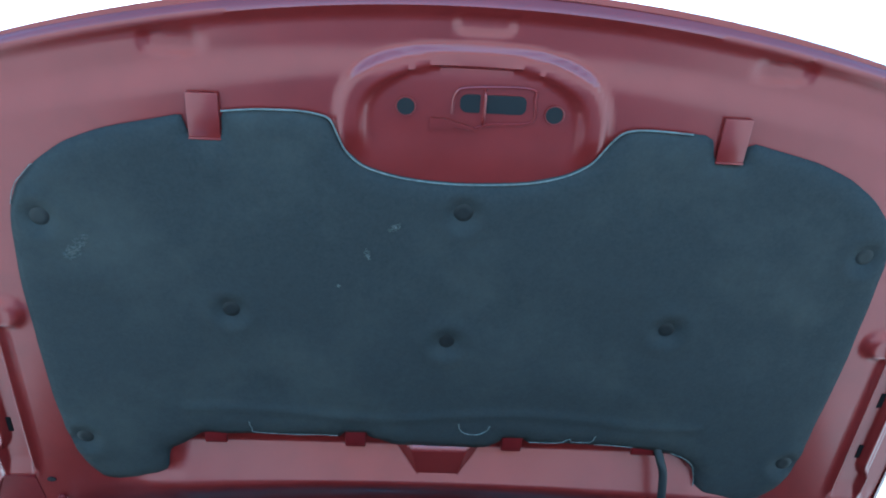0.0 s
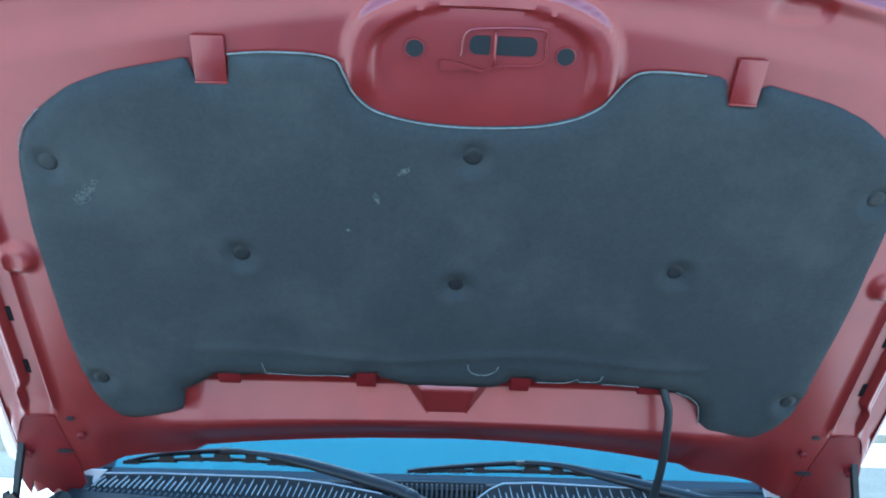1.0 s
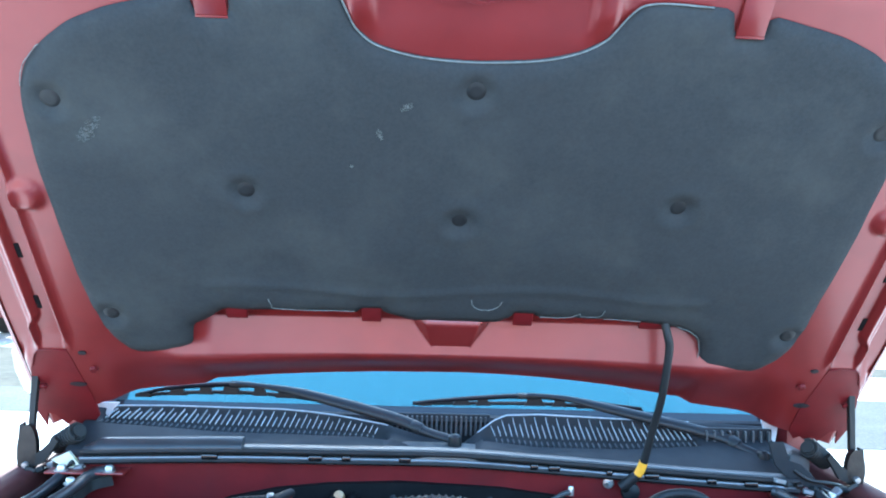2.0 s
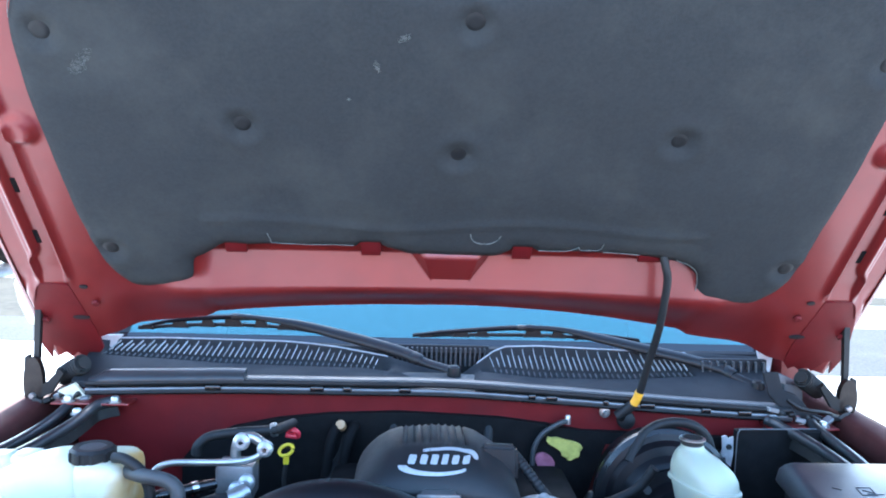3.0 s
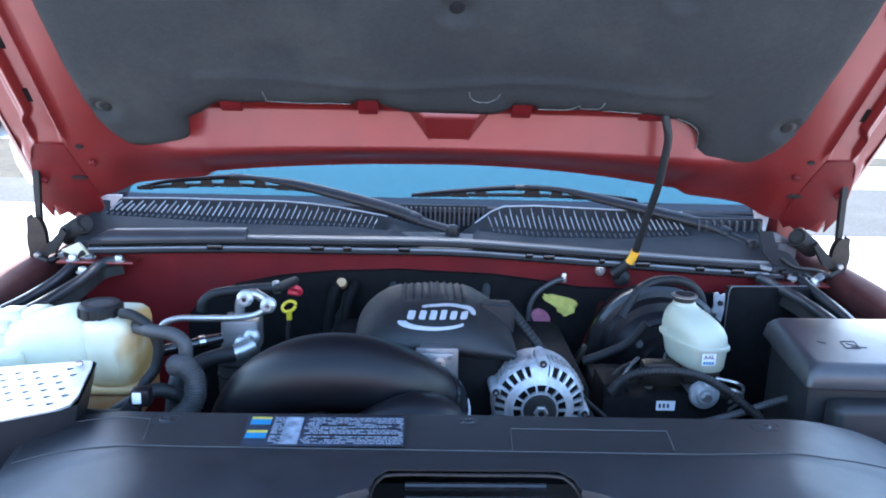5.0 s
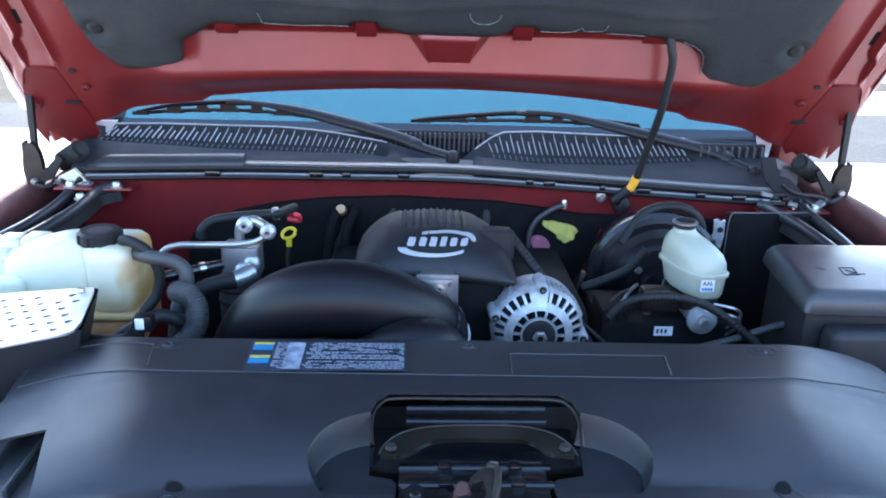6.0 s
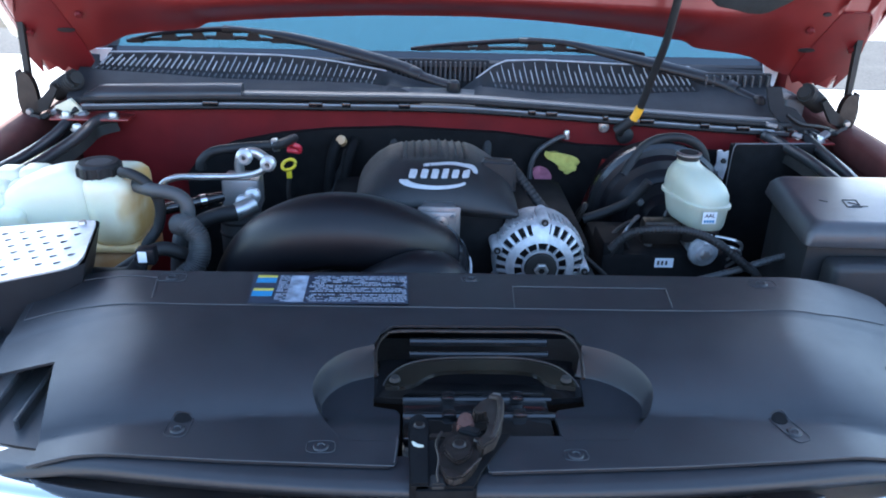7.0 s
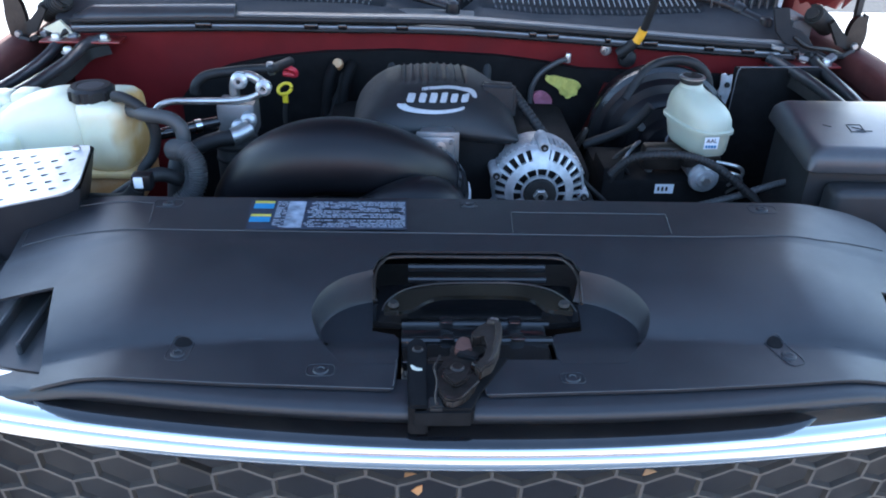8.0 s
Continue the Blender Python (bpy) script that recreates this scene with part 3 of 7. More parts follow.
# slots and openings along the side channels
for sgn in (-1, 1):
    for s in (0.126, 0.004):
        bm = bmesh.new()
        block(bm, sgn * 0.770 - 0.006, s - 0.016, -0.012, sgn * 0.770 + 0.006, s + 0.016, -0.0085, 0.001)
        part("side_slot", bm, DEEP_BLACK, hood, "dark slot in the side channel")
    for x, s, a, b in ((0.714, -0.118, 0.008, 0.005), (0.732 - 0.010 * sgn, -0.215 - 0.007 * sgn, 0.017, 0.006)):
        bm = bmesh.new()
        prism(bm, [(sgn * x + a * math.cos(k * 0.3927), s + b * math.sin(k * 0.3927)) for k in range(16)], -0.002, 0.0026)
        part("drain_hole", bm, INK, hood)

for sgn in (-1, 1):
    # darker red imitates shade on the down-facing plate
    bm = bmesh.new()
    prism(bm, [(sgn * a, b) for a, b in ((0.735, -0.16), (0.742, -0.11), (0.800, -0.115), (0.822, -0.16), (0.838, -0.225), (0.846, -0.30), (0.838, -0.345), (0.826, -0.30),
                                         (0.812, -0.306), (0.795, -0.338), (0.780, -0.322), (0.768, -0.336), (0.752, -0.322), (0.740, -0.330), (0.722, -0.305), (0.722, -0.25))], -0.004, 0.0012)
    part("hinge_plate", bm, RED_DIM, hood, "hinge plate with a ragged rim, red darkened for shade", sharp=30)
    bm = hose([(sgn * a, b, 0.003) for a, b in ((0.742, -0.113), (0.770, -0.110), (0.800, -0.116), (0.818, -0.158))], 0.0016, 6, 6)
    part("pressed_seam", bm, RED_DIM, hood)
    for x, s in ((0.812, -0.215), (0.70, -0.16)):
        bm = bmesh.new()
        lathe(bm, [(0, 0.010), (0.006, 0.010), (0.0085, 0.007), (0.0085, 0.003)], 6, Matrix.Translation((sgn * x, s, 0)))
        part("bolt", bm, RED_DIM, hood)

# ---- the truck: fenders, cab, firewall ----
body = thing("truck_body", "red truck body with fenders, firewall and cab", "truck", at=(0, 1.0, 0))
INV = Matrix.Translation((0, -1.0, 0))


def bpart(name, bm, mat, label="", parent=None, **kw):
    """A part of the body, drawn in world places."""
    bmesh.ops.transform(bm, matrix=INV, verts=bm.verts)
    return part(name, bm, mat, parent or body, label, **kw)


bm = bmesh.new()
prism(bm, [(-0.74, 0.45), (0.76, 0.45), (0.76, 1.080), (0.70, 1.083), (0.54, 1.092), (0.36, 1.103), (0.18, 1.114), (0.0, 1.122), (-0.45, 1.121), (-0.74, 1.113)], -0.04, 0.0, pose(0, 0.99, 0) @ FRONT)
bpart("firewall", bm, RED_DIM, "red firewall, colour darkened for shade")
# flange that carries the cowl, with its pinched lip
SEAL = [(-0.72, 0.985, 1.128), (-0.45, 0.985, 1.136), (-0.22, 0.985, 1.137), (0.0, 0.985, 1.137), (0.18, 0.985, 1.128), (0.36, 0.985, 1.117), (0.54, 0.985, 1.106), (0.70, 0.985, 1.098)]
bm = bmesh.new()
rows_ = []
for p in spline(SEAL, 6):
    prof = [(-0.004, -0.016), (-0.012, -0.014), (-0.014, -0.009), (0.0, -0.005), (0.02, -0.002), (0.06, 0.004), (0.10, 0.006), (0.10, -0.05)]
    rows_.append([bm.verts.new((p.x, p.y + a, p.z + b)) for a, b in prof])
for a, b in zip(rows_, rows_[1:]):
    for k in range(7):
        bm.faces.new((a[k], a[k + 1], b[k + 1], b[k]))
bpart("cowl_flange", bm, GREY_PLASTIC, "dark folded flange under the cowl")
bm = bmesh.new()
rows_ = []
for p in spline(SEAL, 8):
    rows_.append([bm.verts.new((p.x, p.y + a, p.z + b)) for a, b in ((0.008, 0.005), (0.004, 0.007), (0.003, 0.009), (0.004, 0.0115), (0.010, 0.0135), (0.020, 0.014))])
for a, b in zip(rows_, rows_[1:]):
    for k in range(5):
        bm.faces.new((a[k], a[k + 1], b[k + 1], b[k]))
bpart("cowl_strip", bm, GREY_SATIN, "satin grey strip along the cowl edge")
# folded end arm at the driver's corner
bm = bmesh.new()
prism(bm, [(0.652, 1.136), (0.638, 1.181), (0.670, 1.182), (0.681, 1.143), (0.707, 1.137), (0.726, 1.121), (0.738, 1.103), (0.788, 1.083), (0.735, 1.088), (0.699, 1.097), (0.671, 1.116)], 0, 0.006, pose(0, 0.990, 0) @ FRONT)
bmesh.ops.bevel(bm, geom=bm.edges[:], offset=0.0015, segments=1, affect="EDGES")
bpart("cowl_end_arm", bm, COWL, "folded dark end arm")
for sgn in (-1, 1):
    # fender: crowned top, outer side with a wheel opening
    bm = bmesh.new()
    grid = []
    for i in range(41):
        y = -0.02 + 1.32 * i / 40
        crown = 1.0 + 0.012 * math.sin(min(1, max(0, y)) * 3) + 0.098 * step_up(0.0, 1.1, y)
        low = 0.42
        wheel = 0.46 ** 2 - (y - 0.62) ** 2
        if wheel > 0:
            low = max(low, 0.40 + math.sqrt(wheel))
        pinch = 0.10 * (1 - step_up(-0.02, 0.22, y))
        prof = [(0.800, crown - 0.045), (0.803, crown - 0.008), (0.812, crown), (0.84, crown + 0.003), (0.868, crown - 0.006), (0.915, crown - 0.05), (0.945, crown - 0.14), (0.962, crown - 0.3 if low < crown - 0.3 else low), (0.96, low), (0.93, low + 0.004)]
        grid.append([bm.verts.new((sgn * (a - pinch), y, max(b, low if k > 6 else b))) for k, (a, b) in enumerate(prof)])
    for a, b in zip(grid, grid[1:]):
        for k in range(9):
            bm.faces.new((a[k], a[k + 1], b[k + 1], b[k]))
    bpart("fender", bm, MUTED_RED, "red fender, colour muted for shade and haze", sharp=50)
    # inner apron with its shelf
    bm = bmesh.new()
    prof = [(0.805, 1.00), (0.80, 0.985), (0.762, 0.98), (0.752, 0.972), (0.745, 0.60), (0.73, 0.60)]
    rows_ = [[bm.verts.new((sgn * a, y, b + 0.05 * step_up(0, 1.1, y))) for a, b in prof] for y in (0.0, 0.2, 0.4, 0.6, 0.8, 1.0, 1.2)]
    for a, b in zip(rows_, rows_[1:]):
        for k in range(5):
            bm.faces.new((a[k], a[k + 1], b[k + 1], b[k]))
    bpart("inner_fender", bm, MUTED_RED, "red inner fender, colour muted for shade and haze")
    # cab side: wide below the waist, drawn in above it
    bm = bmesh.new()
    block(bm, sgn * 0.93 - 0.03, 1.30, 0.38, sgn * 0.93 + 0.03, 3.05, 1.05, 0.02)
    bpart("door_panel", bm, RED, "red door panel")
    bm = bmesh.new()
    prism(bm, [(1.16, 1.02), (1.16, 1.19), (2.06, 1.86), (2.16, 1.89), (3.0, 1.88), (3.05, 1.02)], 0, 0.06, Matrix(((0, 0, sgn, sgn * 0.76), (1, 0, 0, 0), (0, 1, 0, 0), (0, 0, 0, 1))))
    bpart("cab_side", bm, RED, "red cab side")
    bm = bmesh.new()
    block(bm, sgn * 0.85 - 0.08, 1.32, 1.02, sgn * 0.85 + 0.06, 3.04, 1.045, 0.01)
    bpart("waist", bm, RED)
bm = bmesh.new()
block(bm, -0.885, 2.08, 1.845, 0.885, 3.05, 1.90, 0.02)
bpart("roof", bm, RED, "red cab roof")
bm = bmesh.new()
block(bm, -0.88, 3.0, 0.38, 0.88, 3.05, 1.85, 0.01)
bpart("cab_rear", bm, RED_DIM)
bm = bmesh.new()
block(bm, -0.90, 2.94, 0.38, 0.90, 2.99, 1.03, 0.01)
bpart("cab_bulkhead", bm, CABIN)
bm = bmesh.new()
block(bm, -0.93, 1.04, 0.40, 0.93, 3.0, 0.50, 0.01)
bpart("cab_floor", bm, CABIN)
bm = bmesh.new()
block(bm, -0.78, 1.24, 0.90, 0.78, 1.55, 1.135, 0.04)
bpart("dashboard", bm, CABIN, "dark dashboard behind the windscreen")
bm = bmesh.new()
grid = []
for i in range(25):
    x = -0.76 + 1.52 * i / 24
    col = []
    for j in range(9):
        v = j / 8
        bow = 0.10 * (x / 0.8) ** 2
        col.append(bm.verts.new((x, 1.185 + bow * 0.3 + v * (0.93 - bow * 0.3), 1.165 + v * 0.69 - 0.006 * (x / 0.8) ** 2)))
    grid.append(col)
for i in range(24):
    for j in range(8):
        bm.faces.new((grid[i][j], grid[i + 1][j], grid[i + 1][j + 1], grid[i][j + 1]))
got = bmesh.ops.extrude_face_region(bm, geom=bm.faces[:])
for v in got["geom"]:
    if isinstance(v, bmesh.types.BMVert):
        v.co += Vector((0, 0.0042, -0.0042))
bpart("windscreen", bm, GLASS, "raked windscreen that mirrors blue sky")
bm = bmesh.new()
for x in np.linspace(-0.75, 0.75, 31):
    bow = 0.10 * (x / 0.8) ** 2
    for v, lift in ((0.004, 0.0), (0.004, 0.0025), (0.037, 0.0025), (0.037, 0.0)):
        bm.verts.new((x, 1.185 + bow * 0.3 + v * (0.93 - bow * 0.3) - 0.6 * lift, 1.165 + v * 0.69 - 0.006 * (x / 0.8) ** 2 + 0.8 * lift))
bm.verts.ensure_lookup_table()
for i in range(30):
    for k in range(4):
        bm.faces.new([bm.verts[4 * i + k], bm.verts[4 * i + (k + 1) % 4], bm.verts[4 * i + 4 + (k + 1) % 4], bm.verts[4 * i + 4 + k]])
bm.faces.new(bm.verts[:4])
bm.faces.new(bm.verts[-4:])
bpart("windscreen_border", bm, GLOSS_BLACK, "black border band along the windscreen's foot")
bm = bmesh.new()
sweep(bm, [(x, 1.183 + 0.03 * (x / 0.76) ** 2, 1.170 - 0.006 * (x / 0.8) ** 2) for x in np.linspace(-0.75, 0.75, 31)], 0.013, 8)
bpart("windscreen_gasket", bm, RUBBER, "black gasket along the windscreen's foot")
# wheels under the fenders
for sgn in (-1, 1):
    bm = bmesh.new()
    lathe(bm, [(0.20, -0.12), (0.33, -0.125), (0.375, -0.10), (0.385, 0.0), (0.375, 0.10), (0.33, 0.125), (0.20, 0.12), (0.20, -0.12)], 40, Matrix.Translation((sgn * 0.86, 0.62, 0.385)) @ pose(0, 0, 0, 0, 90, 0))
    wheel = bpart("wheel", bm, TYRE, "black tyre")
    bm = bmesh.new()
    lathe(bm, [(0.0, 0.06), (0.05, 0.06), (0.06, 0.03), (0.17, 0.02), (0.20, 0.08), (0.20, -0.1)], 32, Matrix.Translation((sgn * 0.86, 0.62, 0.385)) @ pose(0, 0, 0, 0, 90 * sgn, 0))
    bmesh.ops.transform(bm, matrix=INV, verts=bm.verts)
    part("rim", bm, STEEL, wheel)
# rails bolted along the apron, black
for sgn, paths in ((-1, ([(-0.655, 0.965, 1.104), (-0.687, 0.95, 1.098), (-0.693, 0.90, 1.092), (-0.699, 0.85, 1.087), (-0.714, 0.76, 1.082), (-0.735, 0.69, 1.076), (-0.78, 0.60, 1.055)],
                         [(-0.742, 0.964, 1.104), (-0.749, 0.94, 1.088), (-0.756, 0.88, 1.078), (-0.767, 0.80, 1.073), (-0.785, 0.74, 1.068), (-0.83, 0.66, 1.05)])),
                   (1, ([(0.642, 0.968, 1.088), (0.654, 0.95, 1.084), (0.676, 0.85, 1.078), (0.684, 0.75, 1.072), (0.70, 0.66, 1.055)],
                        [(0.736, 0.966, 1.084), (0.734, 0.95, 1.080), (0.729, 0.87, 1.076), (0.722, 0.76, 1.071), (0.72, 0.68, 1.055)]))):
    for path in paths:
        bm = hose(path, 0.0105, 8, 12)
        bpart("apron_rail", bm, GREY_SATIN, "satin dark tubular rail")
        bm = bmesh.new()
        pts = spline(path, 8)
        low = [[bm.verts.new(p + Vector(q)) for q in ((0.0, 0, -0.004), (sgn * 0.022, 0, -0.012), (sgn * 0.026, 0, -0.03), (-sgn * 0.006, 0, -0.03))] for p in pts]
        for a, c in zip(low, low[1:]):
            for k in range(4):
                bm.faces.new((a[k], a[(k + 1) % 4], c[(k + 1) % 4], c[k]))
        bpart("apron_web", bm, DARK, "dark web under the rail")
bm = bmesh.new()
block(bm, -0.775, 0.945, 1.098, -0.625, 0.998, 1.103, 0.002)
bpart("corner_gusset", bm, RED, "red corner gusset")
bm = bmesh.new()
block(bm, 0.64, 0.945, 1.073, 0.785, 0.998, 1.078, 0.002)
bpart("corner_gusset", bm, RED)
for x, y, z in ((-0.655, 0.955, 1.103), (-0.745, 0.955, 1.103), (0.66, 0.955, 1.078), (0.755, 0.955, 1.078), (-0.705, 0.90, 1.094)):
    bm = bmesh.new()
    lathe(bm, [(0, 0.012), (0.006, 0.012), (0.008, 0.009), (0.008, 0.003), (0.012, 0.003), (0.012, 0.0)], 12, Matrix.Translation((x, y, z)))
    bpart("bolt", bm, STEEL)
# the mat's black also stands in for shade on the red firewall
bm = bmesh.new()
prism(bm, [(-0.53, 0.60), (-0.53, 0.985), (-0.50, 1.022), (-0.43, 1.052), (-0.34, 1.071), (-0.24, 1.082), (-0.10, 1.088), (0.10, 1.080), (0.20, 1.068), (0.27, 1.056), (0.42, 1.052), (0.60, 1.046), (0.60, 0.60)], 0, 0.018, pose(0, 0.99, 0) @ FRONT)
bpart("insulation_mat", bm, DEEP_BLACK, "black firewall mat, spread over shaded red paint too")
bm = bmesh.new()
block(bm, -0.74, 0.05, 0.40, 0.74, 1.0, 0.46, 0.01)
bpart("undertray", bm, DARK, "grimy dark undertray")
bm = bmesh.new()
grid = []
for i in range(13):
    a = i / 12 * math.pi * 2
    grid.append((0.075 * math.copysign(abs(math.cos(a)) ** 0.7, math.cos(a)), 0.095 * math.copysign(abs(math.sin(a)) ** 0.7, math.sin(a))))
prism(bm, grid[:-1], -0.06, 0.06, Matrix.Translation((-1.150, 1.80, 1.195)) @ FRONT @ pose(0, 0, 0, 0, 0, 20))
bmesh.ops.bevel(bm, geom=[e for e in bm.edges if abs(e.calc_face_angle(0)) > 1.2], offset=0.03, segments=3, affect="EDGES")
bpart("side_mirror", bm, TANK, "pale side mirror housing")
bm = bmesh.new()
block(bm, -1.12, 1.80, 1.13, -0.95, 1.84, 1.17, 0.01)
bpart("mirror_arm", bm, PLASTIC_SMOOTH)

# ---- cowl panel: vents, end caps, wipers ----
cowl = thing("cowl_panel", "black plastic cowl panel with rows of vent slats", "cowl", at=(0, 1.0, 1.12))


def cpart(name, bm, mat, label="", parent=None, origin=(0, 1.0, 1.12), **kw):
    bmesh.ops.transform(bm, matrix=Matrix.Translation([-c for c in origin]), verts=bm.verts)
    return part(name, bm, mat, parent or cowl, label, **kw)


def table(rows, x):
    return float(np.interp(x, [r[0] for r in rows], [r[1] for r in rows]))


RIM_L = ((-0.755, 1.189), (-0.6, 1.192), (-0.36, 1.190), (-0.30, 1.186), (-0.237, 1.179), (-0.137, 1.162), (-0.036, 1.134), (0.028, 1.124))
RIM_R = ((0.032, 1.124), (0.077, 1.158), (0.100, 1.176), (0.127, 1.188), (0.2, 1.191), (0.39, 1.185), (0.59, 1.181), (0.70, 1.176))
LOW_L = ((-0.755, 1.172), (-0.59, 1.164), (-0.472, 1.157), (-0.18, 1.153), (0.03, 1.128))
LOW_R = ((0.03, 1.128), (0.073, 1.150), (0.196, 1.139), (0.382, 1.139), (0.506, 1.147), (0.70, 1.15))


def seal_z(x):
    return table([(p[0], p[2]) for p in SEAL], x)


for rim_t, low_t, x0, x1, v0, v1, nsl, lean in ((RIM_L, LOW_L, -0.755, 0.026, -0.715, -0.150, 48, 1), (RIM_R, LOW_R, 0.034, 0.70, 0.085, 0.510, 36, -1)):
    bm = bmesh.new()
    rows_ = []
    N = 90
    for i in range(N + 1):
        x = x0 + (x1 - x0) * i / N
        zr, zl, zs = table(rim_t, x), table(low_t, x), seal_z(x) + 0.006
        zl = min(zl, zr - 0.002)
        zs = min(zs, zl - 0.001)
        open_ = step_up(v0 - 0.012, v0, x) * (1 - step_up(v1, v1 + 0.03, x))
        dip = 0.034 * open_
        pts = [(0.992, zs - 0.012), (0.994, zs), (1.0, zs + 0.003), (1.078, zl), (1.086, zl + 0.002 - dip), (1.118, zr - 0.012 - dip), (1.130, zr - 0.004 - 0.3 * dip), (1.136, zr + 0.002), (1.142, zr + 0.004), (1.148, zr), (1.156, zr - 0.02), (1.19, zr - 0.03)]
        rows_.append([bm.verts.new((x, a, b)) for a, b in pts])
    for a, b in zip(rows_, rows_[1:]):
        for k in range(len(a) - 1):
            bm.faces.new((a[k], a[k + 1], b[k + 1], b[k]))
    half = cpart("panel_half", bm, COWL, "", sharp=50)
    for i in range(nsl):
        x = v0 + 0.008 + (v1 - v0 - 0.008) * i / (nsl - 1)
        bend = 0.010 + 0.008 * (1 - i / nsl if lean > 0 else i / nsl)
        for name, f0, f1, wide in (("vent_slat", 0.24, 0.66 if i % 2 else 1.0, 0.00045), ("vent_tooth", 0.02, 0.14, 0.0016)):
            pts = []
            for k in range(7):
                f = f0 + (f1 - f0) * k / 6
                xx = x - lean * bend * (1 - f) ** 2
                zr, zl = table(rim_t, min(max(xx, x0), x1)), table(low_t, min(max(xx, x0), x1))
                zl = min(zl, zr - 0.003)
                pts.append(Vector((xx, 1.078 + 0.056 * f, zl + (zr - zl) * f + 0.005 * math.sin(f * 3.14) + 0.001)))
            bm = bmesh.new()
            va = []
            for k, p in enumerate(pts):
                a = wide * (0.35 + 0.65 * math.sin(math.pi * (0.12 + 0.80 * k / 6)))
                va.append([bm.verts.new(p + Vector(q)) for q in ((-a, 0, 0), (a, 0, 0), (a * 0.6, 0.002, -0.0035), (-a * 0.6, 0.002, -0.0035))])
            for q, r in zip(va, va[1:]):
                for k in range(4):
                    bm.faces.new((q[k], q[(k + 1) % 4], r[(k + 1) % 4], r[k]))
            bm.faces.new(va[0][::-1])
            bm.faces.new(va[-1])
            cpart(name, bm, SLAT_GLINT if name == "vent_slat" else RIB, "", half, smooth=False)
    # pale bead carries the rim's highlight in its colour
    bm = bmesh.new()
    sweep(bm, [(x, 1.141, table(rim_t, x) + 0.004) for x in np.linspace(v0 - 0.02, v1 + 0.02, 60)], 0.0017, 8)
    cpart("rim_bead", bm, SLAT_GLINT, "moulded rim, pale for its highlight", half)
# fine ribs in the middle and at the driver's end
for x0, x1, n, y, za, zb in ((-0.11, 0.085, 19, 1.170, 1.140, 1.181), (0.555, 0.690, 9, 1.10, 1.150, 1.178)):
    bm = bmesh.new()
    block(bm, x0 - 0.01, y + 0.004, za - 0.02, x1 + 0.01, y + 0.016, zb + 0.004, 0.002)
    back = cpart("rib_backing", bm, COWL)
    for i in range(n):
        x = x0 + (x1 - x0) * i / (n - 1)
        bm = bmesh.new()
        block(bm, x - 0.0022, y - 0.006, za, x + 0.0022, y + 0.006, zb, 0.001, seg=1)
        cpart("vent_rib", bm, RIB, "", back)
# end caps, white colour standing in for sunlight on them
for pts in ([(-0.769, 1.196), (-0.750, 1.203), (-0.700, 1.204), (-0.712, 1.191), (-0.728, 1.162), (-0.741, 1.154), (-0.754, 1.157), (-0.728, 1.178), (-0.726, 1.192)], [(0.683, 1.205), (0.722, 1.194), (0.716, 1.152), (0.700, 1.150), (0.692, 1.170)]):
    bm = bmesh.new()
    prism(bm, pts, 0, 0.006, pose(0, 1.128, 0) @ FRONT)
    cpart("end_cap", bm, WHITE, "end cap, white standing in for sunlight")
bm = bmesh.new()
block(bm, 0.70, 1.02, 1.09, 0.745, 1.13, 1.15, 0.008)
cpart("end_bracket", bm, GREY_PLASTIC)
# clips and beads along the seal
strip = thing("hood_seal", "black rubber hood seal along the cowl edge", "seal", at=(0, 0.98, 1.12))
bm = hose([(p[0], p[1] - 0.006, p[2] + 0.006) for p in SEAL], 0.006, 8, 10)
cpart("bead", bm, RUBBER, "", strip, (0, 0.98, 1.12))
bm = hose([(p[0], p[1] - 0.010, p[2] - 0.006) for p in SEAL], 0.0032, 8, 8)
cpart("carrier_wire", bm, DULL_STEEL, "dull steel carrier wire", strip, (0, 0.98, 1.12))
bm = hose([(p[0], p[1] - 0.004, p[2] - 0.015) for p in SEAL], 0.0045, 8, 8)
cpart("lower_lip", bm, SATIN_BLACK, "", strip, (0, 0.98, 1.12))
for x, w in ((-0.47, 0.016), (-0.265, 0.014), (-0.205, 0.009), (-0.09, 0.012), (0.165, 0.008), (0.205, 0.012), (0.315, 0.006), (0.40, 0.015), (0.52, 0.010), (0.60, 0.014)):
    bm = bmesh.new()
    z = seal_z(x)
    block(bm, x - w, 0.968, z - 0.010, x + w, 0.982, z + 0.001, 0.003)
    cpart("clip", bm, GLOSS_BLACK, "", strip, (0, 0.98, 1.12))
# broad cover strip at the passenger's end of the seal
bm = bmesh.new()
rows_ = []
for k in range(25):
    x = -0.715 + 0.305 * k / 24
    z, rise = seal_z(x) + 0.012, 0.016 * step_up(-0.72, -0.68, x)
    rows_.append([bm.verts.new((x, a, z + b)) for a, b in ((0.976, -0.008), (0.974, 0.000), (0.978, 0.2 * rise + 0.003), (0.990, rise), (1.000, rise + 0.002), (1.006, rise - 0.001), (1.008, 0.0))])
for a, b in zip(rows_, rows_[1:]):
    for k in range(6):
        bm.faces.new((a[k], a[k + 1], b[k + 1], b[k]))
bm.faces.new(rows_[0])
bm.faces.new(rows_[-1][::-1])
cpart("cover_strip", bm, GREY_SATIN, "satin dark strip over the seal", strip, (0, 0.98, 1.12), sharp=50)


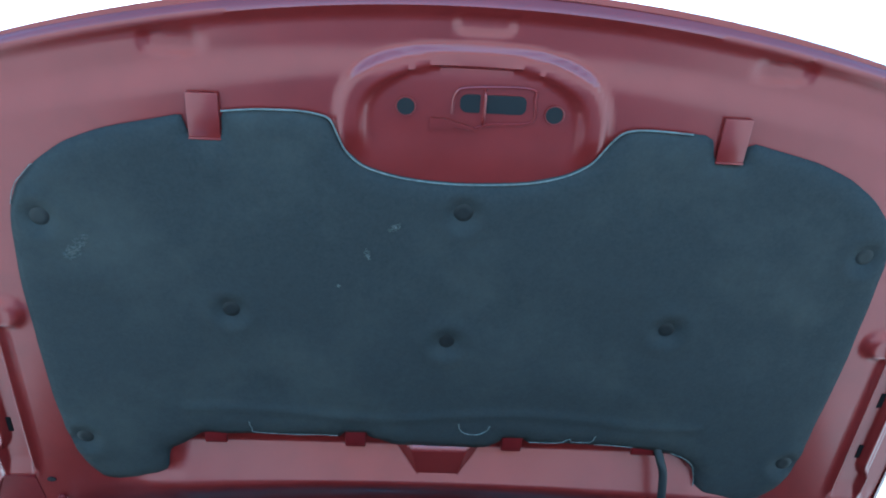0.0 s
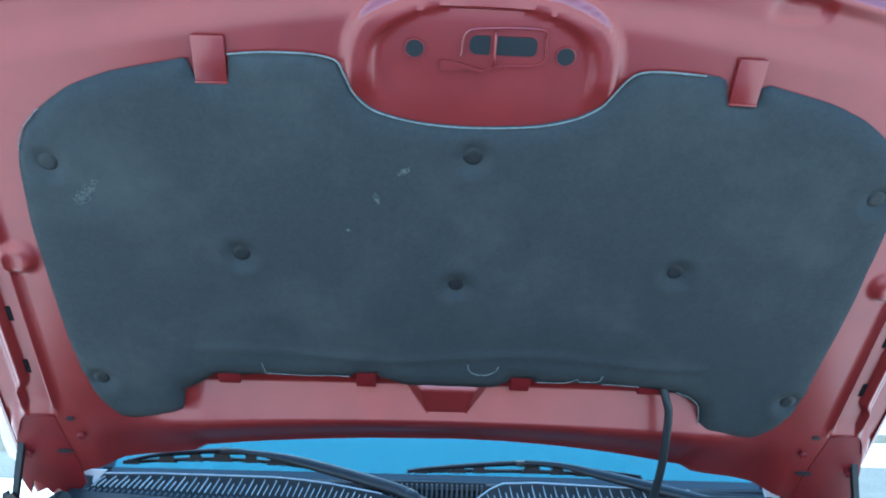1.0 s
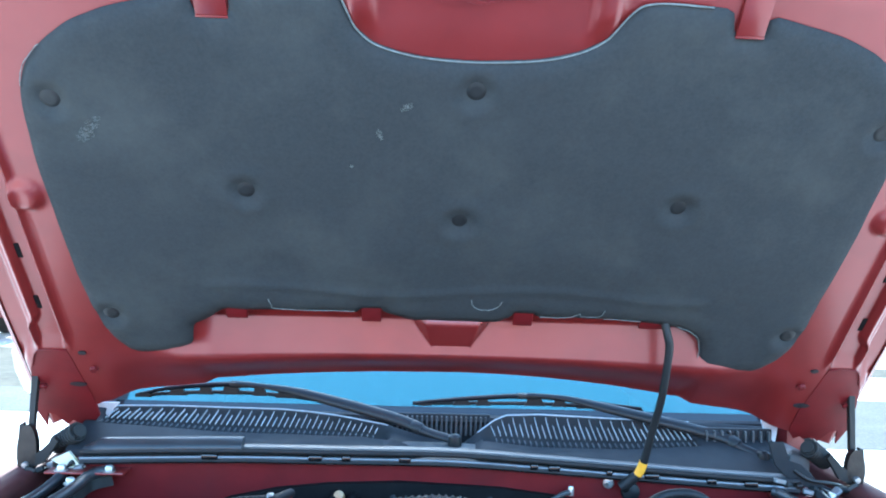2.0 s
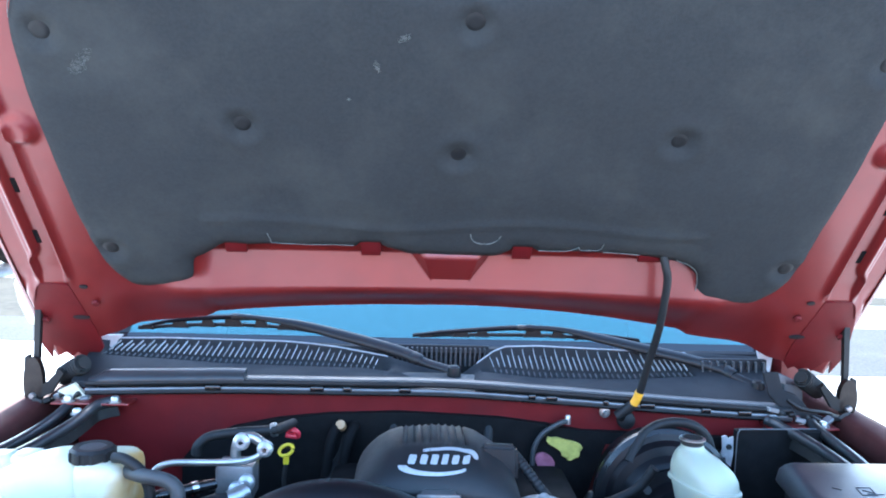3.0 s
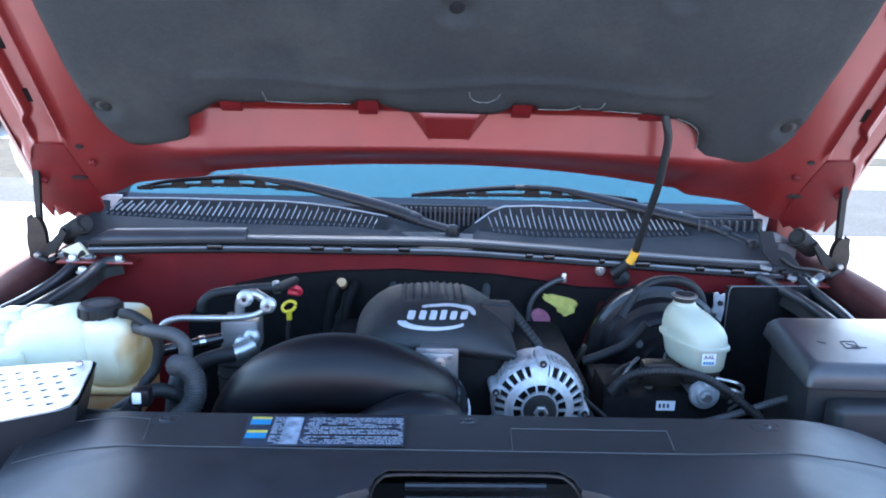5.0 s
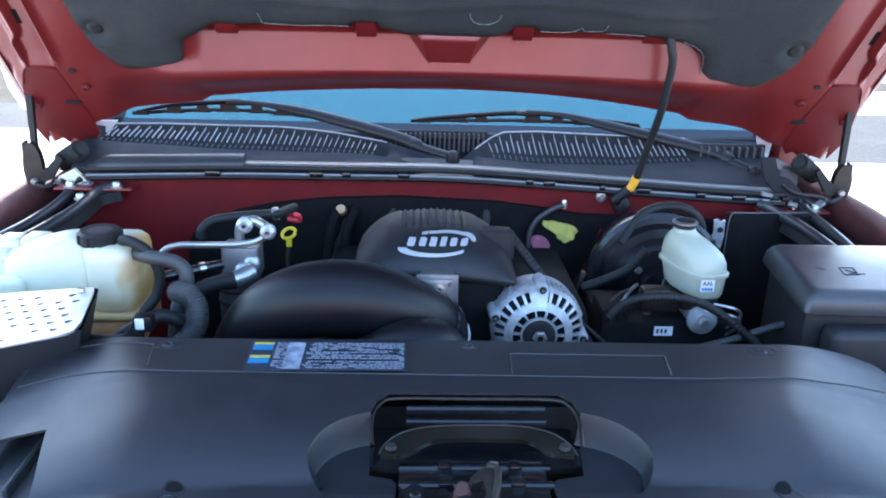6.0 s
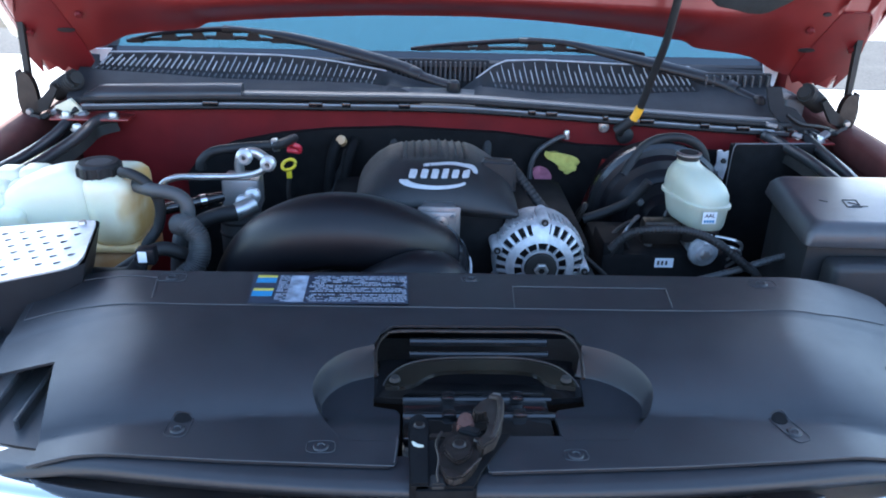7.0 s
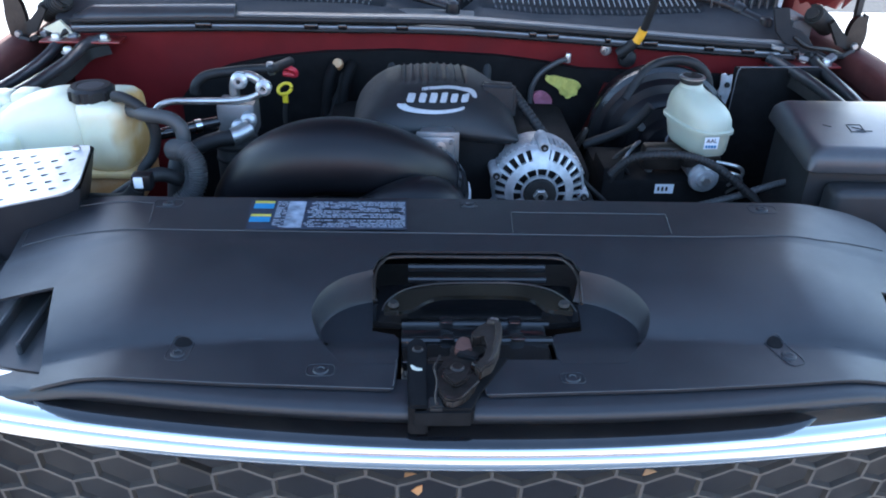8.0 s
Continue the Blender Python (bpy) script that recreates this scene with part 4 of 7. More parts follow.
def wiper(blade, bridge, arm, pivot):
    w = thing("windscreen_wiper", "black windscreen wiper resting on the glass", "wiper", "wipers", at=pivot)
    bm = bmesh.new()
    sweep(bm, spline(blade, 8), 0.0042, 8)
    cpart("blade", bm, RUBBER, "", w, pivot)
    top = spline(bridge, 8)
    bm = bmesh.new()
    sweep(bm, top, lambda s: 0.0026 + 0.0034 * math.sin(math.pi * s) ** 0.6, 8)
    cpart("bridge", bm, PLASTIC_SMOOTH, "", w, pivot)
    path = spline(arm, 8)
    low = spline(blade, 8)
    n = len(low) - 1
    # short levers between bridge and blade, with gaps to see through
    for f, wide in ((0.06, 0.016), (0.20, 0.022), (0.34, 0.018), (0.47, 0.026), (0.60, 0.018), (0.74, 0.022), (0.90, 0.016)):
        a = low[round(f * n)]
        b = min(top, key=lambda p: abs(p.x - a.x))
        bm = bmesh.new()
        prism(bm, [(a.x - wide, a.z - 0.004), (a.x + wide, a.z - 0.004), (a.x + wide * 0.7, a.z + 0.003), (b.x + wide * 0.5, b.z + 0.002), (b.x - wide * 0.5, b.z + 0.002), (a.x - wide * 0.7, a.z + 0.003)], -0.005, 0.005, pose(0, a.y - 0.003, 0) @ FRONT)
        cpart("claw", bm, PLASTIC_SMOOTH, "", w, pivot)
    c = top[len(top) // 2]
    bm = bmesh.new()
    block(bm, c.x - 0.030, c.y - 0.016, c.z - 0.005, c.x + 0.012, c.y + 0.004, c.z + 0.007, 0.003)
    cpart("clip", bm, WIPER_PAINT, "", w, pivot)
    bm = bmesh.new()
    sweep(bm, path, lambda s: 0.0055 + 0.0085 * step_up(0.10, 0.55, s) - 0.004 * step_up(0.74, 0.80, s), 12, squash=0.6)
    cpart("arm", bm, WIPER_PAINT, "satin black wiper arm", w, pivot)
    k = int(0.74 * (len(path) - 1))
    d = (path[k + 1] - path[k]).normalized()
    bm = bmesh.new()
    sweep(bm, [path[k] - d * 0.012, path[k] - d * 0.009, path[k] + d * 0.009, path[k] + d * 0.012], lambda s: 0.0125 if s in (0.0, 1.0) else 0.0145, 10, squash=0.75)
    cpart("knuckle", bm, WIPER_PAINT, "", w, pivot)
    bm = bmesh.new()
    lathe(bm, [(0, 0.012), (0.008, 0.012), (0.013, 0.008), (0.015, -0.004), (0.015, -0.03)], 20, Matrix.Translation(arm[-1]))
    cpart("pivot_cap", bm, PLASTIC_SMOOTH, "", w, pivot)
    return w


wiper([(-0.683, 1.17, 1.212), (-0.615, 1.17, 1.217), (-0.553, 1.17, 1.221), (-0.49, 1.17, 1.223), (-0.428, 1.17, 1.2225), (-0.366, 1.17, 1.219), (-0.29, 1.17, 1.211), (-0.189, 1.17, 1.199)],
      [(-0.667, 1.165, 1.217), (-0.614, 1.165, 1.229), (-0.552, 1.165, 1.236), (-0.477, 1.165, 1.241), (-0.415, 1.165, 1.239), (-0.34, 1.165, 1.231), (-0.265, 1.165, 1.217), (-0.199, 1.165, 1.203)],
      [(-0.475, 1.158, 1.246), (-0.395, 1.135, 1.243), (-0.298, 1.128, 1.228), (-0.112, 1.11, 1.185), (-0.05, 1.09, 1.165), (0.012, 1.068, 1.152)], (0.012, 1.068, 1.13))
wiper([(-0.078, 1.17, 1.208), (0.014, 1.17, 1.2105), (0.078, 1.17, 1.212), (0.206, 1.17, 1.2135), (0.27, 1.17, 1.212), (0.348, 1.17, 1.208), (0.436, 1.17, 1.203)],
      [(-0.072, 1.165, 1.210), (-0.012, 1.165, 1.217), (0.077, 1.165, 1.225), (0.147, 1.165, 1.230), (0.218, 1.165, 1.230), (0.269, 1.165, 1.225), (0.347, 1.165, 1.217), (0.432, 1.165, 1.209)],
      [(0.173, 1.15, 1.236), (0.250, 1.14, 1.233), (0.338, 1.13, 1.216), (0.572, 1.105, 1.168), (0.62, 1.08, 1.15), (0.660, 1.055, 1.135)], (0.660, 1.055, 1.12))

# ---- hood hinges ----
for sgn, x, cz_, hh in ((-1, -0.828, 1.130, 0.052), (1, 0.822, 1.128, 0.040)):
    h = new("hood_hinge")
    h.parent = body
    h.location = (x, 0.0, 1.06)
    h["label"] = "grimy dark hood hinge with a lifting rod"
    o = (x, 1.0, 1.06)
    bm = bmesh.new()
    prism(bm, [(x + 0.019 * math.cos(k * 0.2618), cz_ + hh * math.sin(k * 0.2618)) for k in range(24)], 0, 0.016, pose(0, 1.004, 0) @ FRONT)
    bmesh.ops.bevel(bm, geom=[e for e in bm.edges if e.calc_face_angle(0) > 1.2], offset=0.004, segments=2, affect="EDGES")
    cover = cpart("spring_cover", bm, GRIME, "oval grimy spring cover", h, o)
    bm = bmesh.new()
    lathe(bm, [(0, 0.007), (0.005, 0.007), (0.007, 0.004), (0.007, 0)], 12, Matrix.Translation((x, 0.988, cz_ - hh * 0.5)) @ AXIS_Y)
    bmesh.ops.transform(bm, matrix=Matrix.Translation([-c for c in o]), verts=bm.verts)
    part("pivot", bm, STEEL, cover)
    bm = bmesh.new()
    prism(bm, [(x - 0.005, cz_), (x + 0.005, cz_), (x + 0.006 - sgn * 0.006, 1.285), (x - 0.006 - sgn * 0.006, 1.285)], 0, 0.012, pose(0, 1.012, 0) @ FRONT)
    cpart("rod", bm, DARK, "", h, o)
    bm = bmesh.new()
    prism(bm, [(x + sgn * a, b) for a, b in ((0.014, cz_ + 0.005), (0.022, cz_ + 0.01), (0.020, cz_ + hh * 0.95), (0.012, cz_ + hh * 1.05), (0.010, cz_ + hh * 0.9))], 0, 0.010, pose(0, 1.008, 0) @ FRONT)
    cpart("lug", bm, DARK, "", h, o)
    # coil tube lying slantwise behind the corner
    a_, b_ = Vector((x - sgn * 0.090, 1.005, 1.166)), Vector((x - sgn * 0.040, 1.045, 1.135))
    d_ = (b_ - a_).normalized()
    e_ = d_.orthogonal().normalized()
    g_ = d_.cross(e_)
    a_, b_ = a_ - d_ * 0.004, b_ + d_ * 0.010
    bm = bmesh.new()
    sweep(bm, [a_.lerp(b_, k / 108) + (e_ * math.cos(k * 2 * math.pi / 12) + g_ * math.sin(k * 2 * math.pi / 12)) * 0.0175 for k in range(109)], 0.0030, 7)
    sweep(bm, [a_, b_], 0.0145, 16)
    tube = cpart("spring_tube", bm, DARK, "dark coil spring", h, o)
    bm = bmesh.new()
    sweep(bm, [a_ - d_ * 0.006, a_ + d_ * 0.001], 0.012, 16)
    bmesh.ops.transform(bm, matrix=Matrix.Translation([-c for c in o]), verts=bm.verts)
    part("tube_end", bm, DARK, tube)
    bm = bmesh.new()
    prism(bm, [(x - sgn * a, b) for a, b in ((0.060, 1.150), (0.052, 1.158), (0.030, 1.135), (0.010, 1.120), (0.012, 1.100), (0.034, 1.108))], 0, 0.012, pose(0, 1.0, 0) @ FRONT)
    cpart("link_arm", bm, DARK, "", h, o)
    random.seed(11 + sgn)
    for k in range(9):
        bm = bmesh.new()
        px_, pz_ = x - sgn * (0.012 + 0.019 * k), 1.088 + random.uniform(-0.004, 0.018)
        w_ = random.uniform(0.006, 0.016)
        block(bm, -w_, -0.008, -0.005, w_, 0.008, 0.005, 0.002, pose(px_, 0.978 + random.uniform(-0.01, 0.012), pz_, random.uniform(-30, 30), random.uniform(-35, 35), random.uniform(-30, 30)), seg=1)
        cpart("hinge_leaf", bm, (GRIME, DARK, DULL_STEEL)[k % 3], "", h, o)
    bm = hose([(x - sgn * 0.01, 1.0, 1.085), (x - sgn * 0.05, 0.985, 1.100), (x - sgn * 0.10, 0.98, 1.108), (x - sgn * 0.13, 0.985, 1.125)], 0.004, 6, 8)
    cpart("torsion_wire", bm, GRIME, "", h, o)
bm = bmesh.new()
prism(bm, [(-0.775, 1.118), (-0.742, 1.134), (-0.735, 1.126), (-0.722, 1.112), (-0.71, 1.104), (-0.745, 1.103)], 0, 0.01, pose(0, 0.985, 0) @ FRONT)
tagged(link("torn_tape", bm, TANK), "scrap of pale torn tape by the hinge", "tape")

# ---- hose that hangs from the hood ----
wash = thing("washer_hose", "black rubber hose hanging from the hood edge", "hose", at=(0.386, 0.9, 1.42))
P = [(0.384, 0.876, 1.436), (0.390, 0.870, 1.404), (0.396, 0.873, 1.379), (0.396, 0.885, 1.335), (0.394, 0.905, 1.277), (0.386, 0.935, 1.204), (0.374, 0.960, 1.126), (0.352, 0.970, 1.098), (0.352, 0.985, 1.078)]
bm = hose(P, 0.0076, 10, 12)
cpart("tube", bm, RUBBER, "", wash, (0.386, 0.9, 1.42))
bm = hose([(0.3775, 0.955, 1.143), (0.374, 0.9595, 1.128), (0.369, 0.963, 1.116)], 0.0088, 4, 12)
cpart("tape_band", bm, ORANGE_TAPE, "band of yellow tape", wash, (0.386, 0.9, 1.42))
bm = hose([(0.368, 0.965, 1.114), (0.353, 0.970, 1.100), (0.338, 0.973, 1.088)], 0.0105, 4, 12)
cpart("boot", bm, RUBBER, "", wash, (0.386, 0.9, 1.42))
bm = bmesh.new()
lathe(bm, [(0, 0.014), (0.008, 0.014), (0.017, 0.009), (0.019, 0.003), (0.019, 0)], 20, Matrix.Translation((0.362, 0.990, 1.076)) @ pose(0, 0, 0, 90, 0, 0))
cpart("grommet", bm, RUBBER, "", wash, (0.386, 0.9, 1.42))
bm = bmesh.new()
lathe(bm, [(0, 0.016), (0.004, 0.016), (0.005, 0.006), (0.011, 0.005), (0.011, 0)], 14, Matrix.Translation((0.317, 0.990, 1.092)) @ pose(0, 0, 0, 90, 0, 0))
tagged(link("ground_stud", bm, STEEL), "bright ground stud on the firewall", "stud")

# ---- engine block: dark mass below ----
eng = thing("engine", "grimy dark engine block low in the bay", "engine", at=(0, 0.6, 0.46))
EO = (0, 0.6, 0.46)
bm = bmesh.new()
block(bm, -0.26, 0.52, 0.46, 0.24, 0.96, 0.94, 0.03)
cpart("block", bm, DEEP_BLACK, "", eng, EO)
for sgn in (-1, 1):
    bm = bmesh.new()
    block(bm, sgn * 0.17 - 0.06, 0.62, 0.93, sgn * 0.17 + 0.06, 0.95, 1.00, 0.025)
    cpart("valve_cover", bm, DEEP_BLACK, "", eng, EO)
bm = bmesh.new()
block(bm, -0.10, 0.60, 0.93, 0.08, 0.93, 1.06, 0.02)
cpart("intake_manifold", bm, DEEP_BLACK, "", eng, EO)
for k in range(4):
    x, y, z = -0.24 + 0.095 * k, 0.93, 0.98 + 0.02 * (k % 2)
    bm = hose([(x, y - 0.03, z - 0.04), (x + 0.012, y, z), (x + 0.03, y + 0.03, z + 0.03), (x + 0.035, y + 0.05, z + 0.06)], 0.010, 6, 8)
    cpart("rear_hose", bm, RUBBER, "", eng, EO)
bm = bmesh.new()
block(bm, -0.060, 0.552, 1.03, -0.006, 0.60, 1.078, 0.006)
cpart("throttle_body", bm, DULL_STEEL, "dull metal throttle body", eng, EO)
bm = bmesh.new()
lathe(bm, [(0.004, 0.0), (0.009, 0.0), (0.010, 0.004), (0.004, 0.005)], 18, Matrix.Translation((-0.030, 0.551, 1.062)) @ pose(0, 0, 0, 90, 0, 0))
cpart("throttle_eye", bm, STEEL, "", eng, EO)
for x, z in ((-0.052, 1.070), (-0.052, 1.042), (-0.012, 1.070)):
    bm = bmesh.new()
    lathe(bm, [(0, 0.005), (0.003, 0.005), (0.0042, 0.003), (0.0042, 0)], 6, Matrix.Translation((x, 0.552, z)) @ AXIS_Y)
    cpart("throttle_bolt", bm, DULL_STEEL, "", eng, EO)
bm = bmesh.new()
block(bm, -0.066, 0.556, 1.028, -0.0, 0.562, 1.084, 0.003)
cpart("throttle_flange", bm, DULL_STEEL, "", eng, EO)
random.seed(21)
for k in range(14):
    x, z = random.uniform(-0.08, 0.30), random.uniform(0.965, 1.045)
    y = random.uniform(0.64, 0.80)
    bm = hose([(x, y, z - 0.06), (x + random.uniform(-0.02, 0.03), y - 0.01, z), (x + random.uniform(-0.05, 0.06), y, z + random.uniform(0.0, 0.02)), (x + random.uniform(-0.09, 0.09), y + 0.02, z - 0.03)], random.uniform(0.003, 0.006), 6, 7)
    cpart("vacuum_line", bm, (RUBBER, DARK, GRIME)[k % 3], "", eng, EO)

# ---- engine cover ----
ec = thing("engine_cover", "domed charcoal plastic engine cover with silver emblem", "engine cover", at=(-0.03, 0.6, 1.06))
CO = (-0.03, 0.6, 1.06)
TOP = ((-0.168, 1.058), (-0.162, 1.074), (-0.150, 1.090), (-0.135, 1.104), (-0.116, 1.116), (-0.086, 1.126), (-0.033, 1.130), (0.010, 1.127), (0.035, 1.119), (0.054, 1.108), (0.074, 1.094), (0.088, 1.080), (0.097, 1.066))
bm = bmesh.new()
grid = []
for i in range(65):
    x = -0.168 + 0.264 * i / 64
    top = table(TOP, x)
    drop = 0.010 * step_up(-0.06, 0.10, x)
    base = min(1.068 - drop, top - 0.004)
    col = []
    for j in range(41):
        v = j / 40
        if v < 0.08:
            y, z = 0.590 + 0.012 * (1 - v / 0.08), base - 0.012 * (1 - v / 0.08)
        elif v < 0.62:
            a = (v - 0.08) / 0.54
            z = base + (top - base) * math.sin(a * math.pi / 2) ** 0.9
            y = 0.590 + 0.12 * (1 - math.cos(a * math.pi / 2)) + 0.02 * a
        else:
            a = (v - 0.62) / 0.38
            y, z = 0.730 + 0.15 * a, top - 0.03 * a * a * 1.6
        rib = 0.0
        if 0.46 < v < 0.9 and -0.092 < x < 0.014:
            rib = 0.0055 * (0.5 + 0.5 * math.cos((x + 0.092) / 0.0118 * 2 * math.pi)) * step_up(0.46, 0.50, v)
        col.append(bm.verts.new((x, y, z - rib)))
    grid.append(col)
for i in range(64):
    for j in range(40):
        bm.faces.new((grid[i][j], grid[i + 1][j], grid[i + 1][j + 1], grid[i][j + 1]))
cpart("shell", bm, ENGINE_PLASTIC, "", ec, CO, sharp=70)


def cover_y(x, z):
    top = table(TOP, x)
    base = min(1.068 - 0.010 * step_up(-0.06, 0.10, x), top - 0.004)
    a = math.asin(max(0, min(1, ((z - base) / max(1e-4, top - base))) ** (1 / 0.9))) * 2 / math.pi
    return 0.590 + 0.12 * (1 - math.cos(a * math.pi / 2)) + 0.02 * a


bm = bmesh.new()
prism(bm, [(0.030, 1.060), (0.101, 1.056), (0.103, 1.072), (0.099, 1.117), (0.040, 1.120)], -0.022, 0.0, pose(0, 0.682, 0) @ FRONT)
bmesh.ops.bevel(bm, geom=bm.edges[:], offset=0.006, segments=3, affect="EDGES")
cpart("side_wing", bm, ENGINE_PLASTIC, "", ec, CO)


def emblem(poly, name):
    """A thin raised shape laid on the sloping front of the cover."""
    bm = bmesh.new()
    relief(bm, poly, lambda x, z: 0.0, 0.0013, 0.0008)
    for v in bm.verts:
        x, z, k = v.co.x, v.co.y, v.co.z
        z = 1.106 + 0.78 * (z - 1.112)
        v.co = Vector((x, cover_y(x, z) - 0.0022 - k, z + 0.0008))
    cpart(name, bm, SILVER, "silver emblem stroke", ec, CO, sharp=80)


def arc(cx, cz, a, b, t0, t1, n=26):
    return [(cx + a * math.cos(t), cz + b * math.sin(t)) for t in np.linspace(math.pi * t0, math.pi * t1, n)]


emblem(arc(-0.041, 1.1080, 0.055, 0.0106, 0.96, 1.93) + arc(-0.034, 1.1110, 0.048, 0.0080, 1.86, 1.02), "swoosh")
emblem(arc(-0.024, 1.1170, 0.056, 0.0148, 0.72, -0.06) + arc(-0.025, 1.1170, 0.049, 0.0120, 0.00, 0.72), "swoosh")
for x, z, w, up in ((-0.082, 1.1125, 0.012, 0.0105), (-0.063, 1.1130, 0.011, 0.0110), (-0.046, 1.1132, 0.011, 0.0115), (-0.029, 1.1132, 0.010, 0.0115), (-0.013, 1.1130, 0.011, 0.0100), (0.004, 1.1126, 0.012, 0.0090)):
    emblem([(x, z), (x + w, z), (x + w + 0.0045, z + up), (x + 0.0045, z + up)], "emblem_bar")

# ---- intake duct ----
duct = thing("intake_duct", "large satin black arched air intake duct", "air duct", at=(-0.17, 0.5, 0.94))
DO = (-0.17, 0.5, 0.94)
bm = bmesh.new()
path = spline([(-0.345, 0.56, 0.91), (-0.326, 0.53, 0.972), (-0.290, 0.505, 1.028), (-0.240, 0.488, 1.063), (-0.190, 0.480, 1.076), (-0.142, 0.484, 1.071), (-0.094, 0.498, 1.051), (-0.052, 0.525, 1.018), (-0.032, 0.560, 0.982), (-0.028, 0.590, 0.95)], 8)
sweep(bm, path, lambda s: 0.048 + 0.008 * math.sin(s * math.pi), 28)
cpart("arch", bm, PLASTIC_SMOOTH, "", duct, DO)
bm = bmesh.new()
sweep(bm, spline([(-0.175, 0.440, 1.000), (-0.125, 0.420, 1.021), (-0.080, 0.418, 1.028), (-0.046, 0.436, 1.015), (-0.033, 0.47, 0.982), (-0.030, 0.51, 0.94)], 8), lambda s: 0.008 + 0.040 * math.sin(min(1, s * 1.5) * math.pi / 2), 24)
cpart("resonator", bm, PLASTIC_SMOOTH, "", duct, DO)
for f, r in ((0.80, 0.0595), (0.86, 0.0585), (0.93, 0.057)):
    k = int(f * (len(path) - 1))
    bm = bmesh.new()
    d = (path[k + 1] - path[k]).normalized()
    sweep(bm, [path[k] - d * 0.005, path[k] + d * 0.005], r - 0.004, 28)
    cpart("clamp", bm, GLOSS_BLACK if f < 0.9 else STEEL, "", duct, DO)

# ---- alternator ----
AC = Vector((0.130, 0.552, 0.986))
alt = thing("alternator", "cast aluminium alternator with slotted end housing", "alternator", at=AC)
bm = bmesh.new()
SEG, T = 168, 0.007
bands = [(0.030, 0.034), (0.034, 0.048), (0.048, 0.063), (0.063, 0.0765), (0.0765, 0.080), (0.080, 0.085)]
dome = {0.030: 0.005, 0.034: 0.005, 0.048: 0.003, 0.063: -0.002, 0.0765: -0.009, 0.080: -0.013, 0.085: -0.022}
ring = {}
for r in dome:
    for k in range(SEG):
        a = k * 2 * math.pi / SEG
        for s in (0, 1):
            ring[r, k, s] = (r * math.cos(a), -dome[r] + s * T, r * math.sin(a))
cells = set()
for bi, (r0, r1) in enumerate(bands):
    for k in range(SEG):
        if bi == 1 and (k % 12) < 10:
            continue
        if bi in (3, 4) and (k % 6) < 4 and not 37 <= k < 49 and not 140 <= k < 154:
            continue
        cells.add((bi, k))
vv = {}
def av(r, k, s):
    key = (r, k % SEG, s)
    if key not in vv:
        vv[key] = bm.verts.new(ring[key])
    return vv[key]
for bi, k in cells:
    r0, r1 = bands[bi]
    bm.faces.new((av(r0, k, 0), av(r1, k, 0), av(r1, k + 1, 0), av(r0, k + 1, 0)))
    bm.faces.new((av(r0, k, 1), av(r0, k + 1, 1), av(r1, k + 1, 1), av(r1, k, 1)))
    if (bi + 1, k) not in cells:
        bm.faces.new((av(r1, k, 0), av(r1, k, 1), av(r1, k + 1, 1), av(r1, k + 1, 0)))
    if (bi - 1, k) not in cells:
        bm.faces.new((av(r0, k, 0), av(r0, k + 1, 0), av(r0, k + 1, 1), av(r0, k, 1)))
    if (bi, (k + 1) % SEG) not in cells:
        bm.faces.new((av(r0, k + 1, 0), av(r1, k + 1, 0), av(r1, k + 1, 1), av(r0, k + 1, 1)))
    if (bi, (k - 1) % SEG) not in cells:
        bm.faces.new((av(r0, k, 0), av(r0, k, 1), av(r1, k, 1), av(r1, k, 0)))
part("end_housing", bm, ALU_DULL, alt, "pale cast end housing with cooling slots")
AX = pose(0, 0, 0, 90, 0, 0)
bm = bmesh.new()
lathe(bm, [(0.082, -0.022), (0.0855, -0.023), (0.0855, -0.030), (0.079, -0.031), (0.079, -0.036), (0.085, -0.037), (0.085, -0.085), (0.07, -0.10), (0, -0.10)], 72, AX)
part("stator_ring", bm, ALU_DULL, alt)
bm = bmesh.new()
lathe(bm, [(0, -0.022), (0.078, -0.022), (0.078, -0.026), (0, -0.026)], 40, AX)
part("rotor", bm, INK, alt, "dark windings behind the slots")
bm = bmesh.new()
lathe(bm, [(0, 0.012), (0.012, 0.012), (0.020, 0.014), (0.029, 0.012), (0.029, -0.01)], 36, AX)
part("pulley", bm, DARK, alt)
bm = bmesh.new()
lathe(bm, [(0.006, 0.020), (0.011, 0.020), (0.0135, 0.017), (0.0135, 0.006)], 6, AX)
part("pulley_nut", bm, STEEL, alt, "bright hex nut")
for a in (88, 160, -8, 212):
    c = Vector((0.085 * math.cos(radians(a)), 0.014, 0.085 * math.sin(radians(a))))
    bm = bmesh.new()
    lathe(bm, [(0, 0.006), (0.008, 0.006), (0.0105, 0.002), (0.0115, -0.03), (0.0115, -0.05)], 18, Matrix.Translation(c) @ AX)
    ear = part("mounting_ear", bm, ALU_DULL, alt)
    bm = bmesh.new()
    lathe(bm, [(0.003, 0.012), (0.006, 0.012), (0.0065, 0.008)], 12, Matrix.Translation(c) @ AX)
    part("bolt", bm, DARK, ear)
for k in range(22):
    a = radians(20 + k * 6.5)
    bm = bmesh.new()
    block(bm, -0.0016, -0.002, 0.082, 0.0016, 0.03, 0.0885, 0.0, pose(0, 0.024, 0, 0, math.degrees(math.pi / 2 - a), 0))
    part("cooling_fin", bm, ALU_DULL, alt)

alt.scale = (0.87, 0.87, 0.87)

